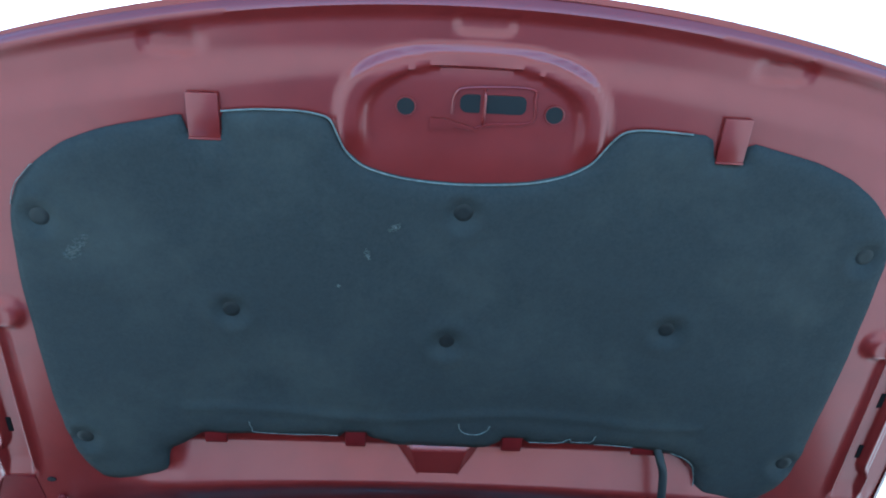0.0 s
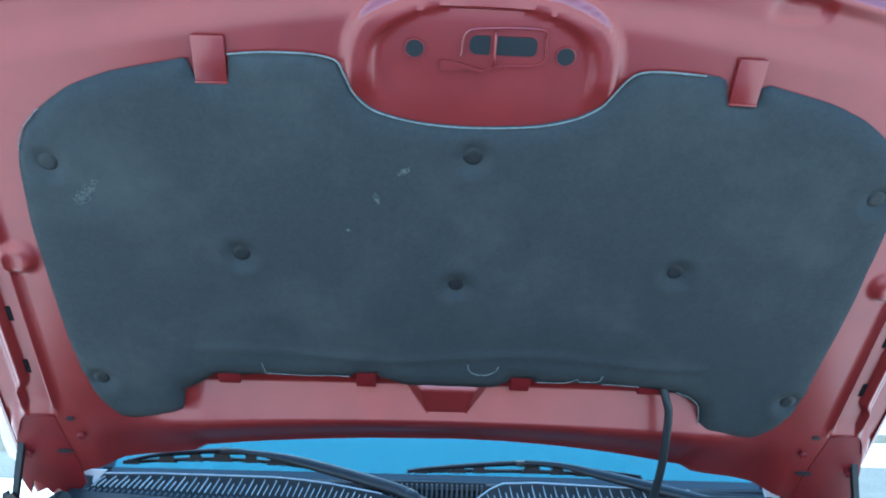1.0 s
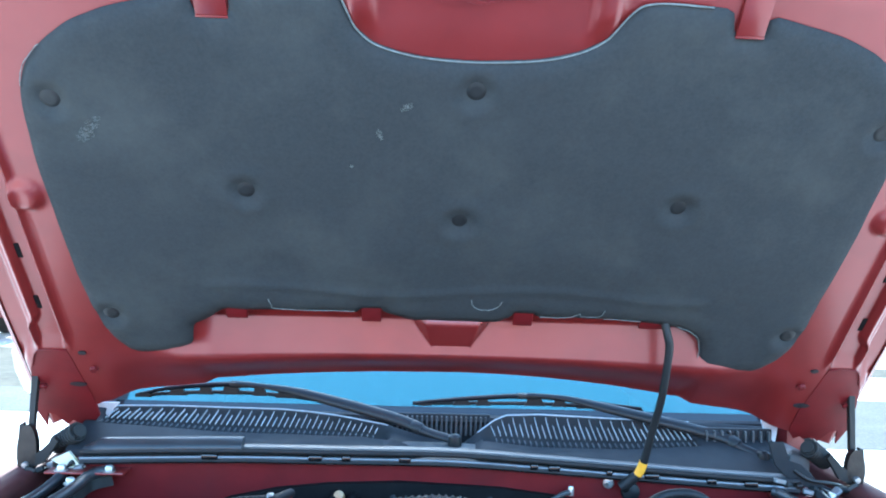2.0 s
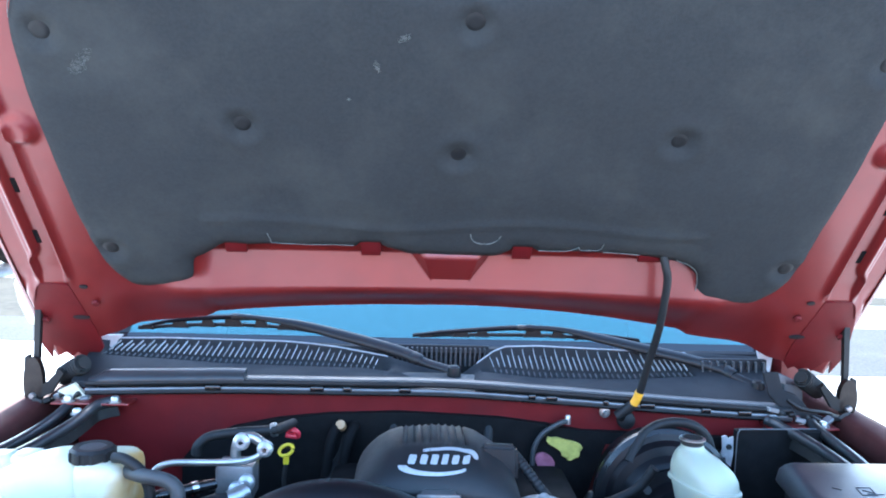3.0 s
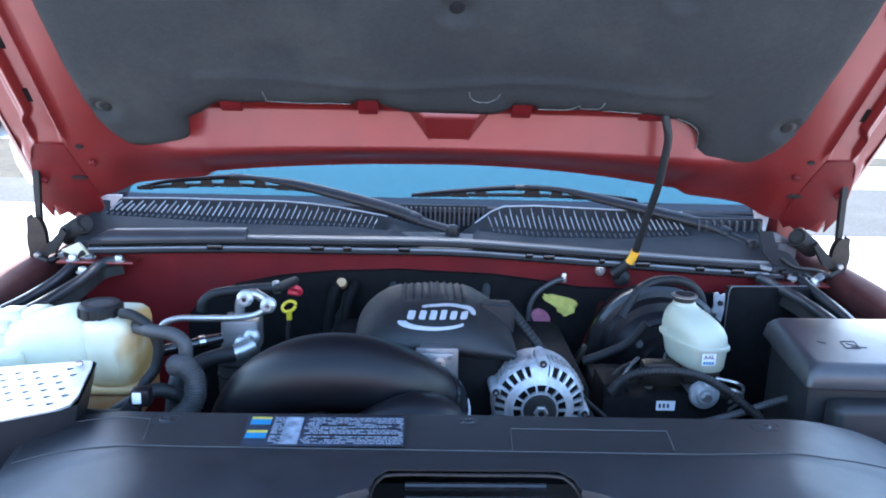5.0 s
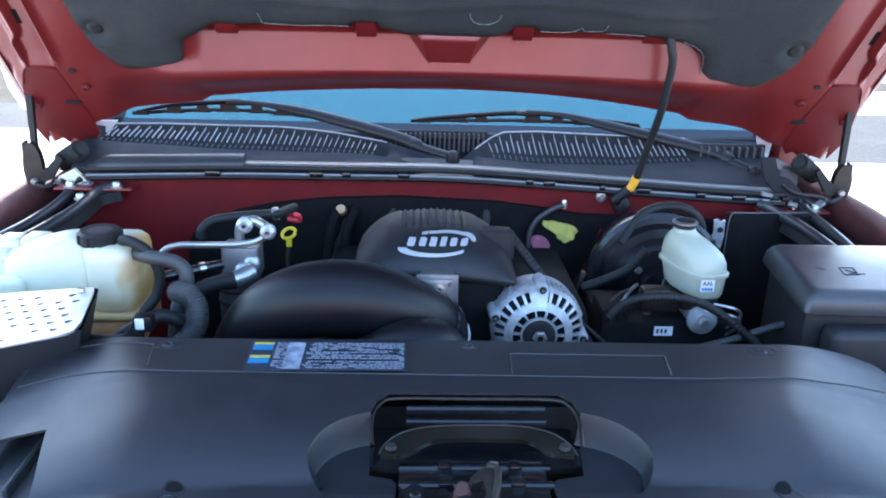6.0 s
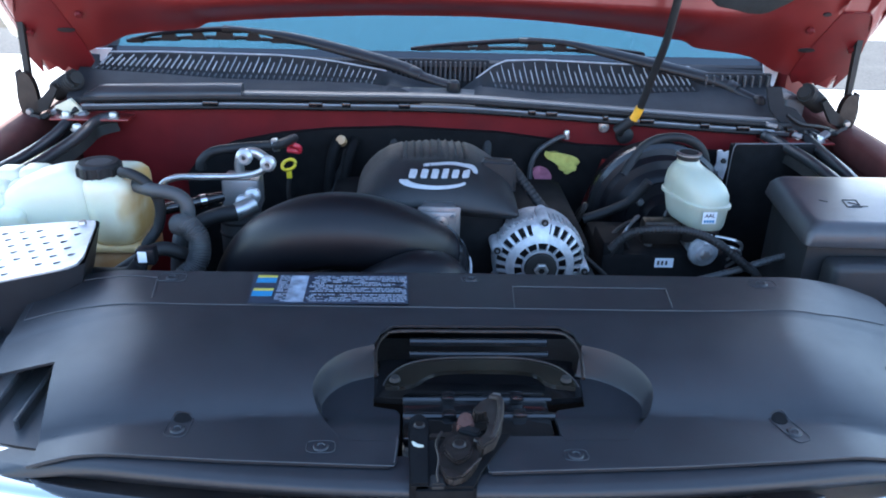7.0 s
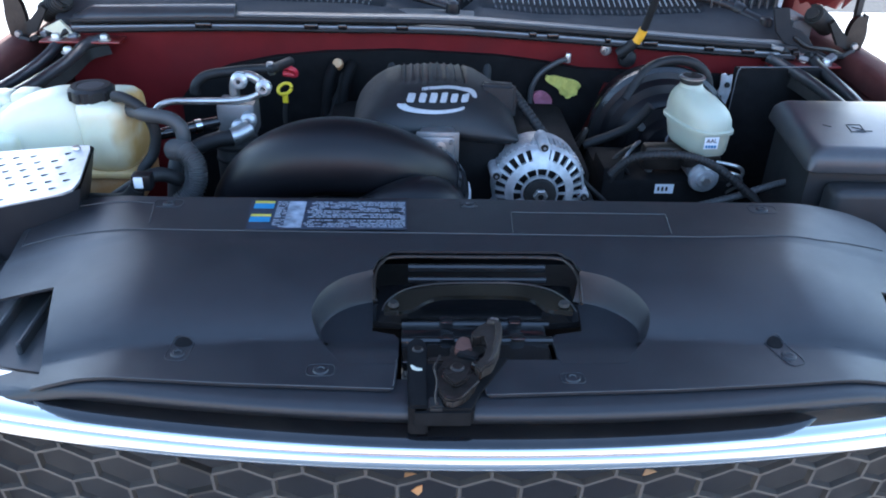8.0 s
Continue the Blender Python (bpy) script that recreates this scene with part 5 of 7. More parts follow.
# ---- looms, tubes, small things at the firewall ----
def run(name, label, cat, pts, r, mat, ribs=0, group="", seg=12):
    o = Vector(pts[0])
    bm = hose(pts, r, 8, seg, ribs)
    bmesh.ops.transform(bm, matrix=Matrix.Translation(-o), verts=bm.verts)
    ob = link(name, bm, mat)
    ob.location = o
    return tagged(ob, label, cat, group)


run("wiring_loom", "black corrugated wiring loom beside the engine cover", "loom", [(0.092, 0.72, 1.100), (0.112, 0.69, 1.082), (0.150, 0.65, 1.040), (0.20, 0.62, 0.990), (0.23, 0.59, 0.93)], 0.0090, RUBBER, 34, "looms")
run("wiring_loom", "black corrugated loom running to the radiator", "loom", [(0.245, 0.57, 1.01), (0.268, 0.56, 1.040), (0.298, 0.55, 1.053), (0.343, 0.55, 1.053), (0.380, 0.55, 1.045), (0.420, 0.55, 1.024), (0.463, 0.55, 0.991), (0.484, 0.55, 0.973), (0.50, 0.54, 0.93)], 0.0072, RUBBER, 58, "looms")
run("wiring_loom", "thin grey corrugated loom low by the fuse box", "loom", [(0.36, 0.57, 0.945), (0.41, 0.56, 0.965), (0.457, 0.56, 0.980), (0.503, 0.56, 0.997), (0.53, 0.56, 1.005)], 0.0064, GREY_PLASTIC, 26, "looms")
run("fuel_tube", "bent grey metal tube at the firewall", "tube", [(0.172, 0.955, 0.90), (0.168, 0.955, 0.99), (0.170, 0.955, 1.025), (0.186, 0.958, 1.053), (0.219, 0.962, 1.074), (0.236, 0.965, 1.078)], 0.0052, GREY_PLASTIC)
bm = bmesh.new()
lathe(bm, [(0, 0.014), (0.0045, 0.014), (0.006, 0.010), (0.006, -0.004), (0, -0.004)], 12, Matrix.Translation((0.238, 0.967, 1.076)))
tagged(link("tube_fitting", bm, STEEL), "bright fitting at a metal tube's end", "fitting")
run("drive_belt_cable", "thin black cable slanting behind the alternator", "cable", [(0.17, 0.60, 1.04), (0.196, 0.60, 0.997), (0.248, 0.60, 0.949), (0.29, 0.60, 0.90)], 0.004, RUBBER)
bm = bmesh.new()
prism(bm, [(0.285, 0.93), (0.312, 0.93), (0.352, 1.012), (0.352, 1.03), (0.318, 1.03), (0.300, 0.975)], 0, 0.05, pose(0, 0.99, 0) @ FRONT)
bpart("red_bracket", bm, RED, "")


def lump(name, label, cat, pts, y, mat, thick=0.012):
    """An uneven wad of soft stuff on the firewall."""
    outline = flat(pts, 5)
    bm = bmesh.new()
    relief(bm, outline, lambda x, z: thick * (0.6 + 0.5 * noise.noise((x * 60, z * 60, 2.0))), 0.004, thick)
    bmesh.ops.transform(bm, matrix=pose(0, y, 0) @ FRONT, verts=bm.verts)
    return tagged(link(name, bm, mat, sharp=80), label, cat)


lump("foam_scrap", "torn scrap of yellow foam on the firewall", "foam", [(0.184, 1.050), (0.192, 1.047), (0.205, 1.043), (0.217, 1.044), (0.232, 1.040), (0.252, 1.036), (0.266, 1.030), (0.271, 1.021), (0.264, 1.016), (0.267, 1.008), (0.256, 1.003), (0.244, 0.997), (0.236, 1.004), (0.230, 1.001), (0.227, 1.014), (0.214, 1.024), (0.203, 1.030), (0.194, 1.040)], 0.972, FOAM)
lump("insulation_wad", "wad of pink insulation tucked at the firewall", "insulation", [(0.175, 1.005), (0.188, 1.012), (0.205, 1.006), (0.215, 0.990), (0.205, 0.976), (0.188, 0.976), (0.178, 0.99)], 0.972, PINK)
# red clip and dipstick
bm = hose([(-0.322, 0.93, 1.066), (-0.316, 0.90, 1.076), (-0.303, 0.885, 1.078), (-0.291, 0.885, 1.072), (-0.290, 0.89, 1.063), (-0.300, 0.888, 1.064), (-0.312, 0.888, 1.066)], 0.0055, 6, 8)
tagged(link("red_clip", bm, CRIMSON), "small red plastic clip on a hose end", "clip")
dip = thing("oil_dipstick", "yellow ring handle of the engine dipstick", "dipstick", at=(-0.306, 0.855, 1.02))
bm = bmesh.new()
sweep(bm, spline([(0.0125 * math.cos(a), 0.005 * math.sin(a), 0.027 + 0.0085 * math.sin(a) + 0.003 * math.cos(a)) for a in np.linspace(0, 2 * math.pi, 13)[:-1]], 3, True), 0.0032, 8)
part("ring", bm, YELLOW, dip, "yellow plastic pull ring")
bm = bmesh.new()
block(bm, -0.005, -0.004, 0.0, 0.005, 0.004, 0.020, 0.002)
part("stem", bm, YELLOW, dip)
bm = bmesh.new()
sweep(bm, spline([(0, 0, 0.002), (-0.003, 0, -0.04), (0.01, 0.01, -0.12)], 6), 0.004, 8)
part("tube", bm, DARK, dip)
for x, z in ((-0.222, 1.060), (-0.19, 1.055)):
    run("heater_hose", "black heater hose at the firewall", "hose", [(x, 0.99, z), (x, 0.955, z + 0.004), (x - 0.012, 0.93, z - 0.03), (x - 0.02, 0.92, z - 0.12)], 0.010, DEEP_BLACK, 0, "heater hoses")
bm = bmesh.new()
lathe(bm, [(0, 0.016), (0.009, 0.016), (0.011, 0.008), (0.011, 0)], 14, Matrix.Translation((-0.215, 0.958, 1.062)) @ pose(0, 0, 0, 60, 0, 0))
tagged(link("hose_coupling", bm, AMBER), "tarnished hose coupling at the firewall", "coupling")

# ---- air-conditioning lines ----
ac = thing("ac_fitting_block", "aluminium refrigerant block with bent tubes", "pipe fitting", at=(-0.37, 0.72, 1.0))
AO = (-0.37, 0.72, 1.0)
bm = bmesh.new()
block(bm, -0.402, 0.715, 1.006, -0.338, 0.77, 1.066, 0.006)
cpart("body", bm, DULL_STEEL, "", ac, AO)
bm = bmesh.new()
lathe(bm, [(0, 0.0), (0.034, 0.0), (0.036, -0.006), (0.036, -0.10), (0.028, -0.12), (0, -0.12)], 28, Matrix.Translation((-0.378, 0.742, 1.006)))
cpart("drier", bm, GREY_PLASTIC, "", ac, AO)
for z in (0.985, 0.962):
    bm = bmesh.new()
    lathe(bm, [(0.0362, 0.003), (0.038, 0.002), (0.038, -0.002), (0.0362, -0.003)], 28, Matrix.Translation((-0.378, 0.742, z)))
    cpart("band", bm, RUBBER, "", ac, AO)
for pts, r in (([(-0.505, 0.71, 1.050), (-0.492, 0.712, 1.064), (-0.470, 0.715, 1.070), (-0.434, 0.715, 1.071), (-0.37, 0.715, 1.073), (-0.335, 0.71, 1.082), (-0.318, 0.71, 1.096)], 0.0058),
               ([(-0.372, 0.74, 1.06), (-0.373, 0.74, 1.085), (-0.366, 0.735, 1.104), (-0.345, 0.735, 1.110), (-0.322, 0.73, 1.098)], 0.0085)):
    cpart("tube", hose(pts, r, 8, 12), STEEL, "bright aluminium tube", ac, AO)
for c, r in (((-0.318, 0.71, 1.098), 0.013), ((-0.36, 0.725, 1.105), 0.014), ((-0.348, 0.708, 1.04), 0.014), ((-0.365, 0.706, 1.03), 0.012)):
    bm = bmesh.new()
    lathe(bm, [(0.004, 0.010), (r * 0.6, 0.010), (r, 0.005), (r, -0.006), (0, -0.006)], 18, Matrix.Translation(c) @ AX)
    cpart("fitting", bm, ALU, "", ac, AO)
run("refrigerant_hose", "black refrigerant hose bending to the firewall", "hose", [(-0.456, 0.80, 1.055), (-0.452, 0.80, 1.072), (-0.431, 0.805, 1.087), (-0.38, 0.81, 1.094), (-0.33, 0.815, 1.097), (-0.317, 0.82, 1.097), (-0.30, 0.90, 1.085)], 0.009, RUBBER)
bm = bmesh.new()
lathe(bm, [(0.0105, 0.006), (0.0125, 0.004), (0.0125, -0.004), (0.0105, -0.006)], 16, Matrix.Translation((-0.322, 0.818, 1.097)) @ pose(0, 0, 0, 0, 80, 0))
tagged(link("hose_clamp", bm, STEEL), "bright crimp on a refrigerant hose", "clamp")
run("refrigerant_hose", "black ribbed hose with a metal crimp", "hose", [(-0.345, 0.70, 1.03), (-0.367, 0.68, 1.022), (-0.400, 0.675, 1.017), (-0.439, 0.665, 1.0), (-0.47, 0.65, 0.95)], 0.0135, RUBBER)
bm = hose([(-0.345, 0.699, 1.030), (-0.362, 0.685, 1.0235), (-0.372, 0.680, 1.0215)], 0.0155, 4, 16)
tagged(link("hose_crimp", bm, STEEL), "bright ribbed crimp on a hose end", "crimp")
run("service_tube", "dark tube with a bright collar", "tube", [(-0.50, 0.69, 1.02), (-0.45, 0.70, 1.028), (-0.40, 0.725, 1.032)], 0.010, GLOSS_BLACK)
bm = bmesh.new()
sweep(bm, [(-0.437, 0.703, 1.030), (-0.428, 0.708, 1.0305)], 0.0125, 16)
tagged(link("tube_collar", bm, CHROME), "bright collar on a dark tube", "collar")

# ---- coolant tank ----
TANK_STAINED = TANK.copy()
TANK_STAINED.name = "stained_tank_plastic"
tn, tl = TANK_STAINED.node_tree.nodes, TANK_STAINED.node_tree.links
tb = tn["Principled BSDF"]
src = tb.inputs["Base Color"].links[0].from_socket
tc = tn.new("ShaderNodeTexCoord")
sx = tn.new("ShaderNodeSeparateXYZ")
tl.new(tc.outputs["Object"], sx.inputs[0])
nz = tn.new("ShaderNodeTexNoise")
nz.inputs["Scale"].default_value = 22.0
tl.new(tc.outputs["Object"], nz.inputs["Vector"])
wob = tn.new("ShaderNodeMath")
wob.operation = "MULTIPLY_ADD"
wob.inputs[1].default_value = 0.05
tl.new(nz.outputs["Fac"], wob.inputs[0])
tl.new(sx.outputs["X"], wob.inputs[2])
edge_x = tn.new("ShaderNodeMapRange")
edge_x.inputs["From Min"].default_value, edge_x.inputs["From Max"].default_value, edge_x.inputs["To Max"].default_value = 0.104, 0.130, 0.9
tl.new(wob.outputs[0], edge_x.inputs["Value"])
tm = tn.new("ShaderNodeMix")
tm.data_type = "RGBA"
tm.inputs["B"].default_value = (0.52, 0.29, 0.07, 1)
low_z = tn.new("ShaderNodeMapRange")
low_z.inputs["From Min"].default_value, low_z.inputs["From Max"].default_value, low_z.inputs["To Min"].default_value, low_z.inputs["To Max"].default_value = 0.020, 0.085, 0.75, 0.0
wob_z = tn.new("ShaderNodeMath")
wob_z.operation = "MULTIPLY_ADD"
wob_z.inputs[1].default_value = 0.03
tl.new(nz.outputs["Fac"], wob_z.inputs[0])
tl.new(sx.outputs["Z"], wob_z.inputs[2])
tl.new(wob_z.outputs[0], low_z.inputs["Value"])
both = tn.new("ShaderNodeMath")
both.operation = "MAXIMUM"
tl.new(edge_x.outputs[0], both.inputs[0])
tl.new(low_z.outputs[0], both.inputs[1])
tl.new(both.outputs[0], tm.inputs["Factor"])
tl.new(src, tm.inputs["A"])
tl.new(tm.outputs["Result"], tb.inputs["Base Color"])
tank = thing("coolant_tank", "milky white coolant tank with a brown stained base", "coolant tank", at=(-0.6, 0.64, 1.0))
TO = (-0.6, 0.64, 1.0)
def rounded(z, cx_, cy_, a, b, power=3.4, n=40):
    out = []
    for k in range(n):
        c, s = math.cos(k * 2 * math.pi / n), math.sin(k * 2 * math.pi / n)
        out.append(Vector((cx_ + a * math.copysign(abs(c) ** (2 / power), c), cy_ + b * math.copysign(abs(s) ** (2 / power), s), z)))
    return out


def loft(bm, rings):
    vs = [[bm.verts.new(p) for p in r] for r in rings]
    n = len(vs[0])
    for a, b in zip(vs, vs[1:]):
        for k in range(n):
            bm.faces.new((a[k], a[(k + 1) % n], b[(k + 1) % n], b[k]))
    bm.faces.new(vs[0][::-1])
    bm.faces.new(vs[-1])
    return bm


bm = loft(bmesh.new(), [rounded(z, x, y, a, b, p) for z, x, y, a, b, p in ((1.008, -0.538, 0.640, 0.034, 0.055, 3), (1.012, -0.537, 0.640, 0.037, 0.060, 3.4), (1.020, -0.536, 0.640, 0.0385, 0.063, 3.8), (1.050, -0.536, 0.640, 0.040, 0.064, 4.0), (1.094, -0.537, 0.639, 0.0415, 0.064, 3.9),
    (1.105, -0.538, 0.638, 0.0410, 0.063, 3.7), (1.112, -0.540, 0.637, 0.038, 0.059, 3.3), (1.116, -0.545, 0.632, 0.034, 0.048, 2.7), (1.119, -0.552, 0.624, 0.030, 0.033, 2.1))])
cpart("front_chamber", bm, TANK_STAINED, "", tank, TO, sharp=60)
bm = loft(bmesh.new(), [[Vector((p.x, 0.5805 - 0.0045 * k * (1 - 0.5 * f), p.z)) for p in [Vector((-0.536 + (0.020 - d) * math.copysign(abs(math.cos(q)) ** 0.5, math.cos(q)), 0, 1.056 + (0.036 - d) * math.copysign(abs(math.sin(q)) ** 0.5, math.sin(q)))) for q in np.linspace(0, 2 * math.pi, 33)[:-1]]] for k, d, f in ((0, 0.0, 0), (0.6, 0.0012, 0), (1, 0.004, 0))])
cpart("front_panel", bm, TANK_STAINED, "", tank, TO, sharp=60)
bm = loft(bmesh.new(), [rounded(z, x, y, a, b, p) for z, x, y, a, b, p in ((0.985, -0.630, 0.642, 0.085, 0.056, 3), (1.000, -0.630, 0.642, 0.089, 0.060, 3.2), (1.060, -0.630, 0.642, 0.089, 0.061, 3.2), (1.086, -0.626, 0.642, 0.082, 0.059, 3.0), (1.101, -0.619, 0.640, 0.068, 0.054, 2.8),
    (1.112, -0.610, 0.638, 0.050, 0.046, 2.6), (1.120, -0.602, 0.634, 0.034, 0.036, 2.4), (1.125, -0.597, 0.630, 0.020, 0.024, 2.2), (1.127, -0.595, 0.629, 0.008, 0.010, 2))])
cpart("shoulder", bm, TANK, "", tank, TO, sharp=60)
for k in range(4):
    for j in range(4):
        x, y, z = -0.678 - 0.041 * k - 0.008 * (j % 2), 0.672 - 0.026 * j, 1.110 - 0.013 * j - 0.003 * k
        bm = bmesh.new()
        block(bm, x - 0.023, y - 0.024, 0.990, x + 0.023, y + 0.024, z, 0.0125, seg=4)
        cpart("side_lobe", bm, TANK, "", tank, TO, sharp=60)
bm = bmesh.new()
block(bm, -0.590, 0.574, 0.999, -0.492, 0.705, 1.010, 0.004)
cpart("base_flange", bm, TANK_STAINED, "", tank, TO)
bm = bmesh.new()
block(bm, -0.586, 0.580, 0.950, -0.496, 0.700, 0.9995, 0.006)
cpart("base", bm, AMBER, "orange-brown stained base", tank, TO)
bm = bmesh.new()
lathe(bm, [(0.026, -0.02), (0.026, 0.004)], 28, Matrix.Translation((-0.556, 0.62, 1.118)))
cpart("neck", bm, TANK, "", tank, TO)
bm = bmesh.new()
prof = [(0.0, 0.013), (0.018, 0.014), (0.020, 0.017), (0.029, 0.017), (0.0325, 0.013), (0.0325, -0.004), (0.030, -0.006)]
lathe(bm, prof, 48, Matrix.Translation((-0.556, 0.62, 1.120)))
for v in bm.verts:
    r = math.hypot(v.co.x + 0.556, v.co.y - 0.62)
    if r > 0.03:
        a = math.atan2(v.co.y - 0.62, v.co.x + 0.556)
        k = 1 + 0.035 * (math.cos(a * 12) > 0)
        v.co.x, v.co.y = -0.556 + (v.co.x + 0.556) * k, 0.62 + (v.co.y - 0.62) * k
cap_ = cpart("cap", bm, RUBBER, "black ribbed screw cap", tank, TO)
bm = bmesh.new()
lathe(bm, [(0, 0.0005), (0.019, 0.0005), (0.020, -0.001), (0.020, -0.004)], 28, Matrix.Translation((-0.556 - TO[0], 0.62 - TO[1], 1.136 - TO[2])))
part("cap_label", bm, GREY_PLASTIC, cap_, "worn grey cap top")
for k in range(10):
    bm = bmesh.new()
    a = k * 0.628
    block(bm, 0.031, -0.0035, -0.003, 0.0350, 0.0035, 0.012, 0.0012, Matrix.Translation((-0.556 - TO[0], 0.62 - TO[1], 1.120 - TO[2])) @ pose(0, 0, 0, 0, 0, math.degrees(a)), seg=1)
    part("grip_rib", bm, RUBBER, cap_)
tank.location.x -= 0.008
tank.location.z -= 0.008
run("overflow_hose", "black rubber hose curving down from the tank", "hose", [(-0.524, 0.60, 1.118), (-0.505, 0.59, 1.119), (-0.480, 0.58, 1.107), (-0.465, 0.58, 1.075), (-0.470, 0.575, 1.038), (-0.488, 0.56, 1.01), (-0.50, 0.55, 0.96)], 0.0085, RUBBER, 0, "coolant hoses")
run("coolant_hose", "dull black hose from the tank to the engine", "hose", [(-0.510, 0.612, 1.093), (-0.496, 0.594, 1.097), (-0.470, 0.57, 1.101), (-0.435, 0.56, 1.099), (-0.417, 0.555, 1.085), (-0.417, 0.55, 1.055), (-0.43, 0.545, 1.03), (-0.44, 0.54, 0.96)], 0.0108, GREY_PLASTIC, 0, "coolant hoses")
run("radiator_hose", "thick ribbed dusty black radiator hose", "hose", [(-0.425, 0.53, 1.062), (-0.402, 0.51, 1.066), (-0.388, 0.50, 1.048), (-0.392, 0.49, 1.017), (-0.418, 0.475, 0.992), (-0.45, 0.45, 0.95)], 0.0165, GREY_PLASTIC, 46, "coolant hoses")
run("coolant_hose", "black hose bending under the tank", "hose", [(-0.52, 0.45, 1.0), (-0.47, 0.47, 1.03), (-0.44, 0.49, 1.04), (-0.41, 0.51, 1.02)], 0.0108, RUBBER, 0, "coolant hoses")
run("tank_cable", "black cable along the tank's foot", "cable", [(-0.56, 0.46, 1.015), (-0.51, 0.45, 1.018), (-0.47, 0.43, 1.03), (-0.45, 0.425, 1.05)], 0.010, RUBBER)
plug = thing("wire_connector", "pale clip on a black wire connector", "connector", at=(-0.443, 0.42, 1.06))
bm = bmesh.new()
block(bm, -0.012, 0.0, -0.014, 0.014, 0.02, 0.010, 0.003)
part("housing", bm, PLASTIC_SMOOTH, plug)
bm = bmesh.new()
block(bm, -0.008, -0.003, -0.008, 0.004, 0.0, 0.008, 0.001)
part("clip_face", bm, WHITE, plug, "pale grey clip face")

# ---- air box lid with slots ----
lid = thing("air_box", "perforated bare aluminium air box lid, sunlit", "air box", at=(-0.6, 0.42, 1.08))
LO = (-0.6, 0.42, 1.08)
def lid_z(x, y):
    return 1.080 + 0.10 * (y - 0.33) + 0.10 * (x + 0.53)
OUTL = [(-0.84, 0.30), (-0.595, 0.318), (-0.515, 0.338), (-0.498, 0.352), (-0.516, 0.462), (-0.522, 0.468), (-0.84, 0.468)]
bm = relief(bmesh.new(), OUTL, lid_z, 0.012, 0.004)
cpart("lid_sheet", bm, ALU, "bright bare aluminium sheet", lid, LO)
bm = bmesh.new()
pts = OUTL
for (xa, ya), (xb, yb) in zip(pts, pts[1:]):
    a, b = (xa + 0.004, ya, lid_z(xa, ya) - 0.002), (xb + 0.004, yb, lid_z(xb, yb) - 0.002)
    bm.faces.new([bm.verts.new(q) for q in (a, b, (b[0] - 0.035, b[1] + 0.01, b[2] - 0.12), (a[0] - 0.035, a[1] + 0.01, a[2] - 0.12))])
bmesh.ops.remove_doubles(bm, verts=bm.verts, dist=0.0005)
cpart("side_wall", bm, PLASTIC, "black side wall", lid, LO)
for i in range(13):
    for j in range(7):
        x, y = -0.80 + 0.0235 * i + (0.0117 if j % 2 else 0), 0.335 + 0.0185 * j
        if not inside((x + 0.014, y), OUTL) or not inside((x, y - 0.012), OUTL) or (i * 7 + j * 3) % 11 == 0:
            continue
        bm = bmesh.new()
        prism(bm, [(0.0048 * math.cos(k * 0.628), 0.0015 * math.sin(k * 0.628)) for k in range(10)], -0.001, 0.0008, Matrix.Translation((x, y, lid_z(x, y))) @ pose(0, 0, 0, 0, 0, 25))
        cpart("slot", bm, INK, "", lid, LO)
bm = bmesh.new()
lathe(bm, [(0, 0.004), (0.005, 0.004), (0.006, 0)], 10, Matrix.Translation((-0.535, 0.458, lid_z(-0.535, 0.458))))
cpart("screw", bm, STEEL, "", lid, LO)

# ---- brake booster and master cylinder ----
boost = thing("brake_booster", "round black brake booster on the firewall", "brake booster", at=(0.405, 0.84, 0.965))
bm = bmesh.new()
lathe(bm, [(0.092, 0.010), (0.108, 0.006), (0.115, -0.008), (0.128, -0.012), (0.118, -0.036), (0.118, -0.09), (0.08, -0.15), (0, -0.15)], 56, AX)
part("shell", bm, PLASTIC_SMOOTH, boost)
bm = bmesh.new()
lathe(bm, [(0.0, 0.05), (0.04, 0.05), (0.05, 0.03), (0.070, 0.026), (0.074, 0.029), (0.080, 0.026), (0.085, 0.020), (0.093, 0.009)], 56, AX)
part("front_shell", bm, PLASTIC_SMOOTH, boost)
bm = bmesh.new()
lathe(bm, [(0.126, -0.010), (0.134, -0.016), (0.136, -0.024), (0.134, -0.032), (0.120, -0.036)], 56, AX)
part("crimped_rim", bm, SATIN_BLACK, boost)
for a in (35, 145, 215, 325):
    bm = bmesh.new()
    lathe(bm, [(0, 0.010), (0.006, 0.010), (0.008, 0.007), (0.008, 0)], 6, Matrix.Translation((0.058 * math.cos(radians(a)), -0.026, 0.058 * math.sin(radians(a)))) @ AX)
    part("stud_nut", bm, DULL_STEEL, boost)
run("vacuum_hose", "black vacuum hose curving over the booster", "hose", [(0.33, 0.84, 1.04), (0.36, 0.86, 1.085), (0.40, 0.87, 1.105), (0.45, 0.87, 1.105), (0.485, 0.87, 1.08), (0.50, 0.87, 1.03)], 0.0095, RUBBER)
run("vacuum_hose", "black hose on the booster's face", "hose", [(0.25, 0.80, 0.965), (0.30, 0.80, 0.985), (0.335, 0.79, 1.01), (0.36, 0.78, 1.05)], 0.009, RUBBER)
res = thing("brake_fluid_reservoir", "milky white brake fluid reservoir with a dark cap", "reservoir", at=(0.402, 0.68, 1.0))
RO = (0.402, 0.68, 1.0)
rings_ = []
cs_, sn_ = math.cos(radians(20)), math.sin(radians(20))
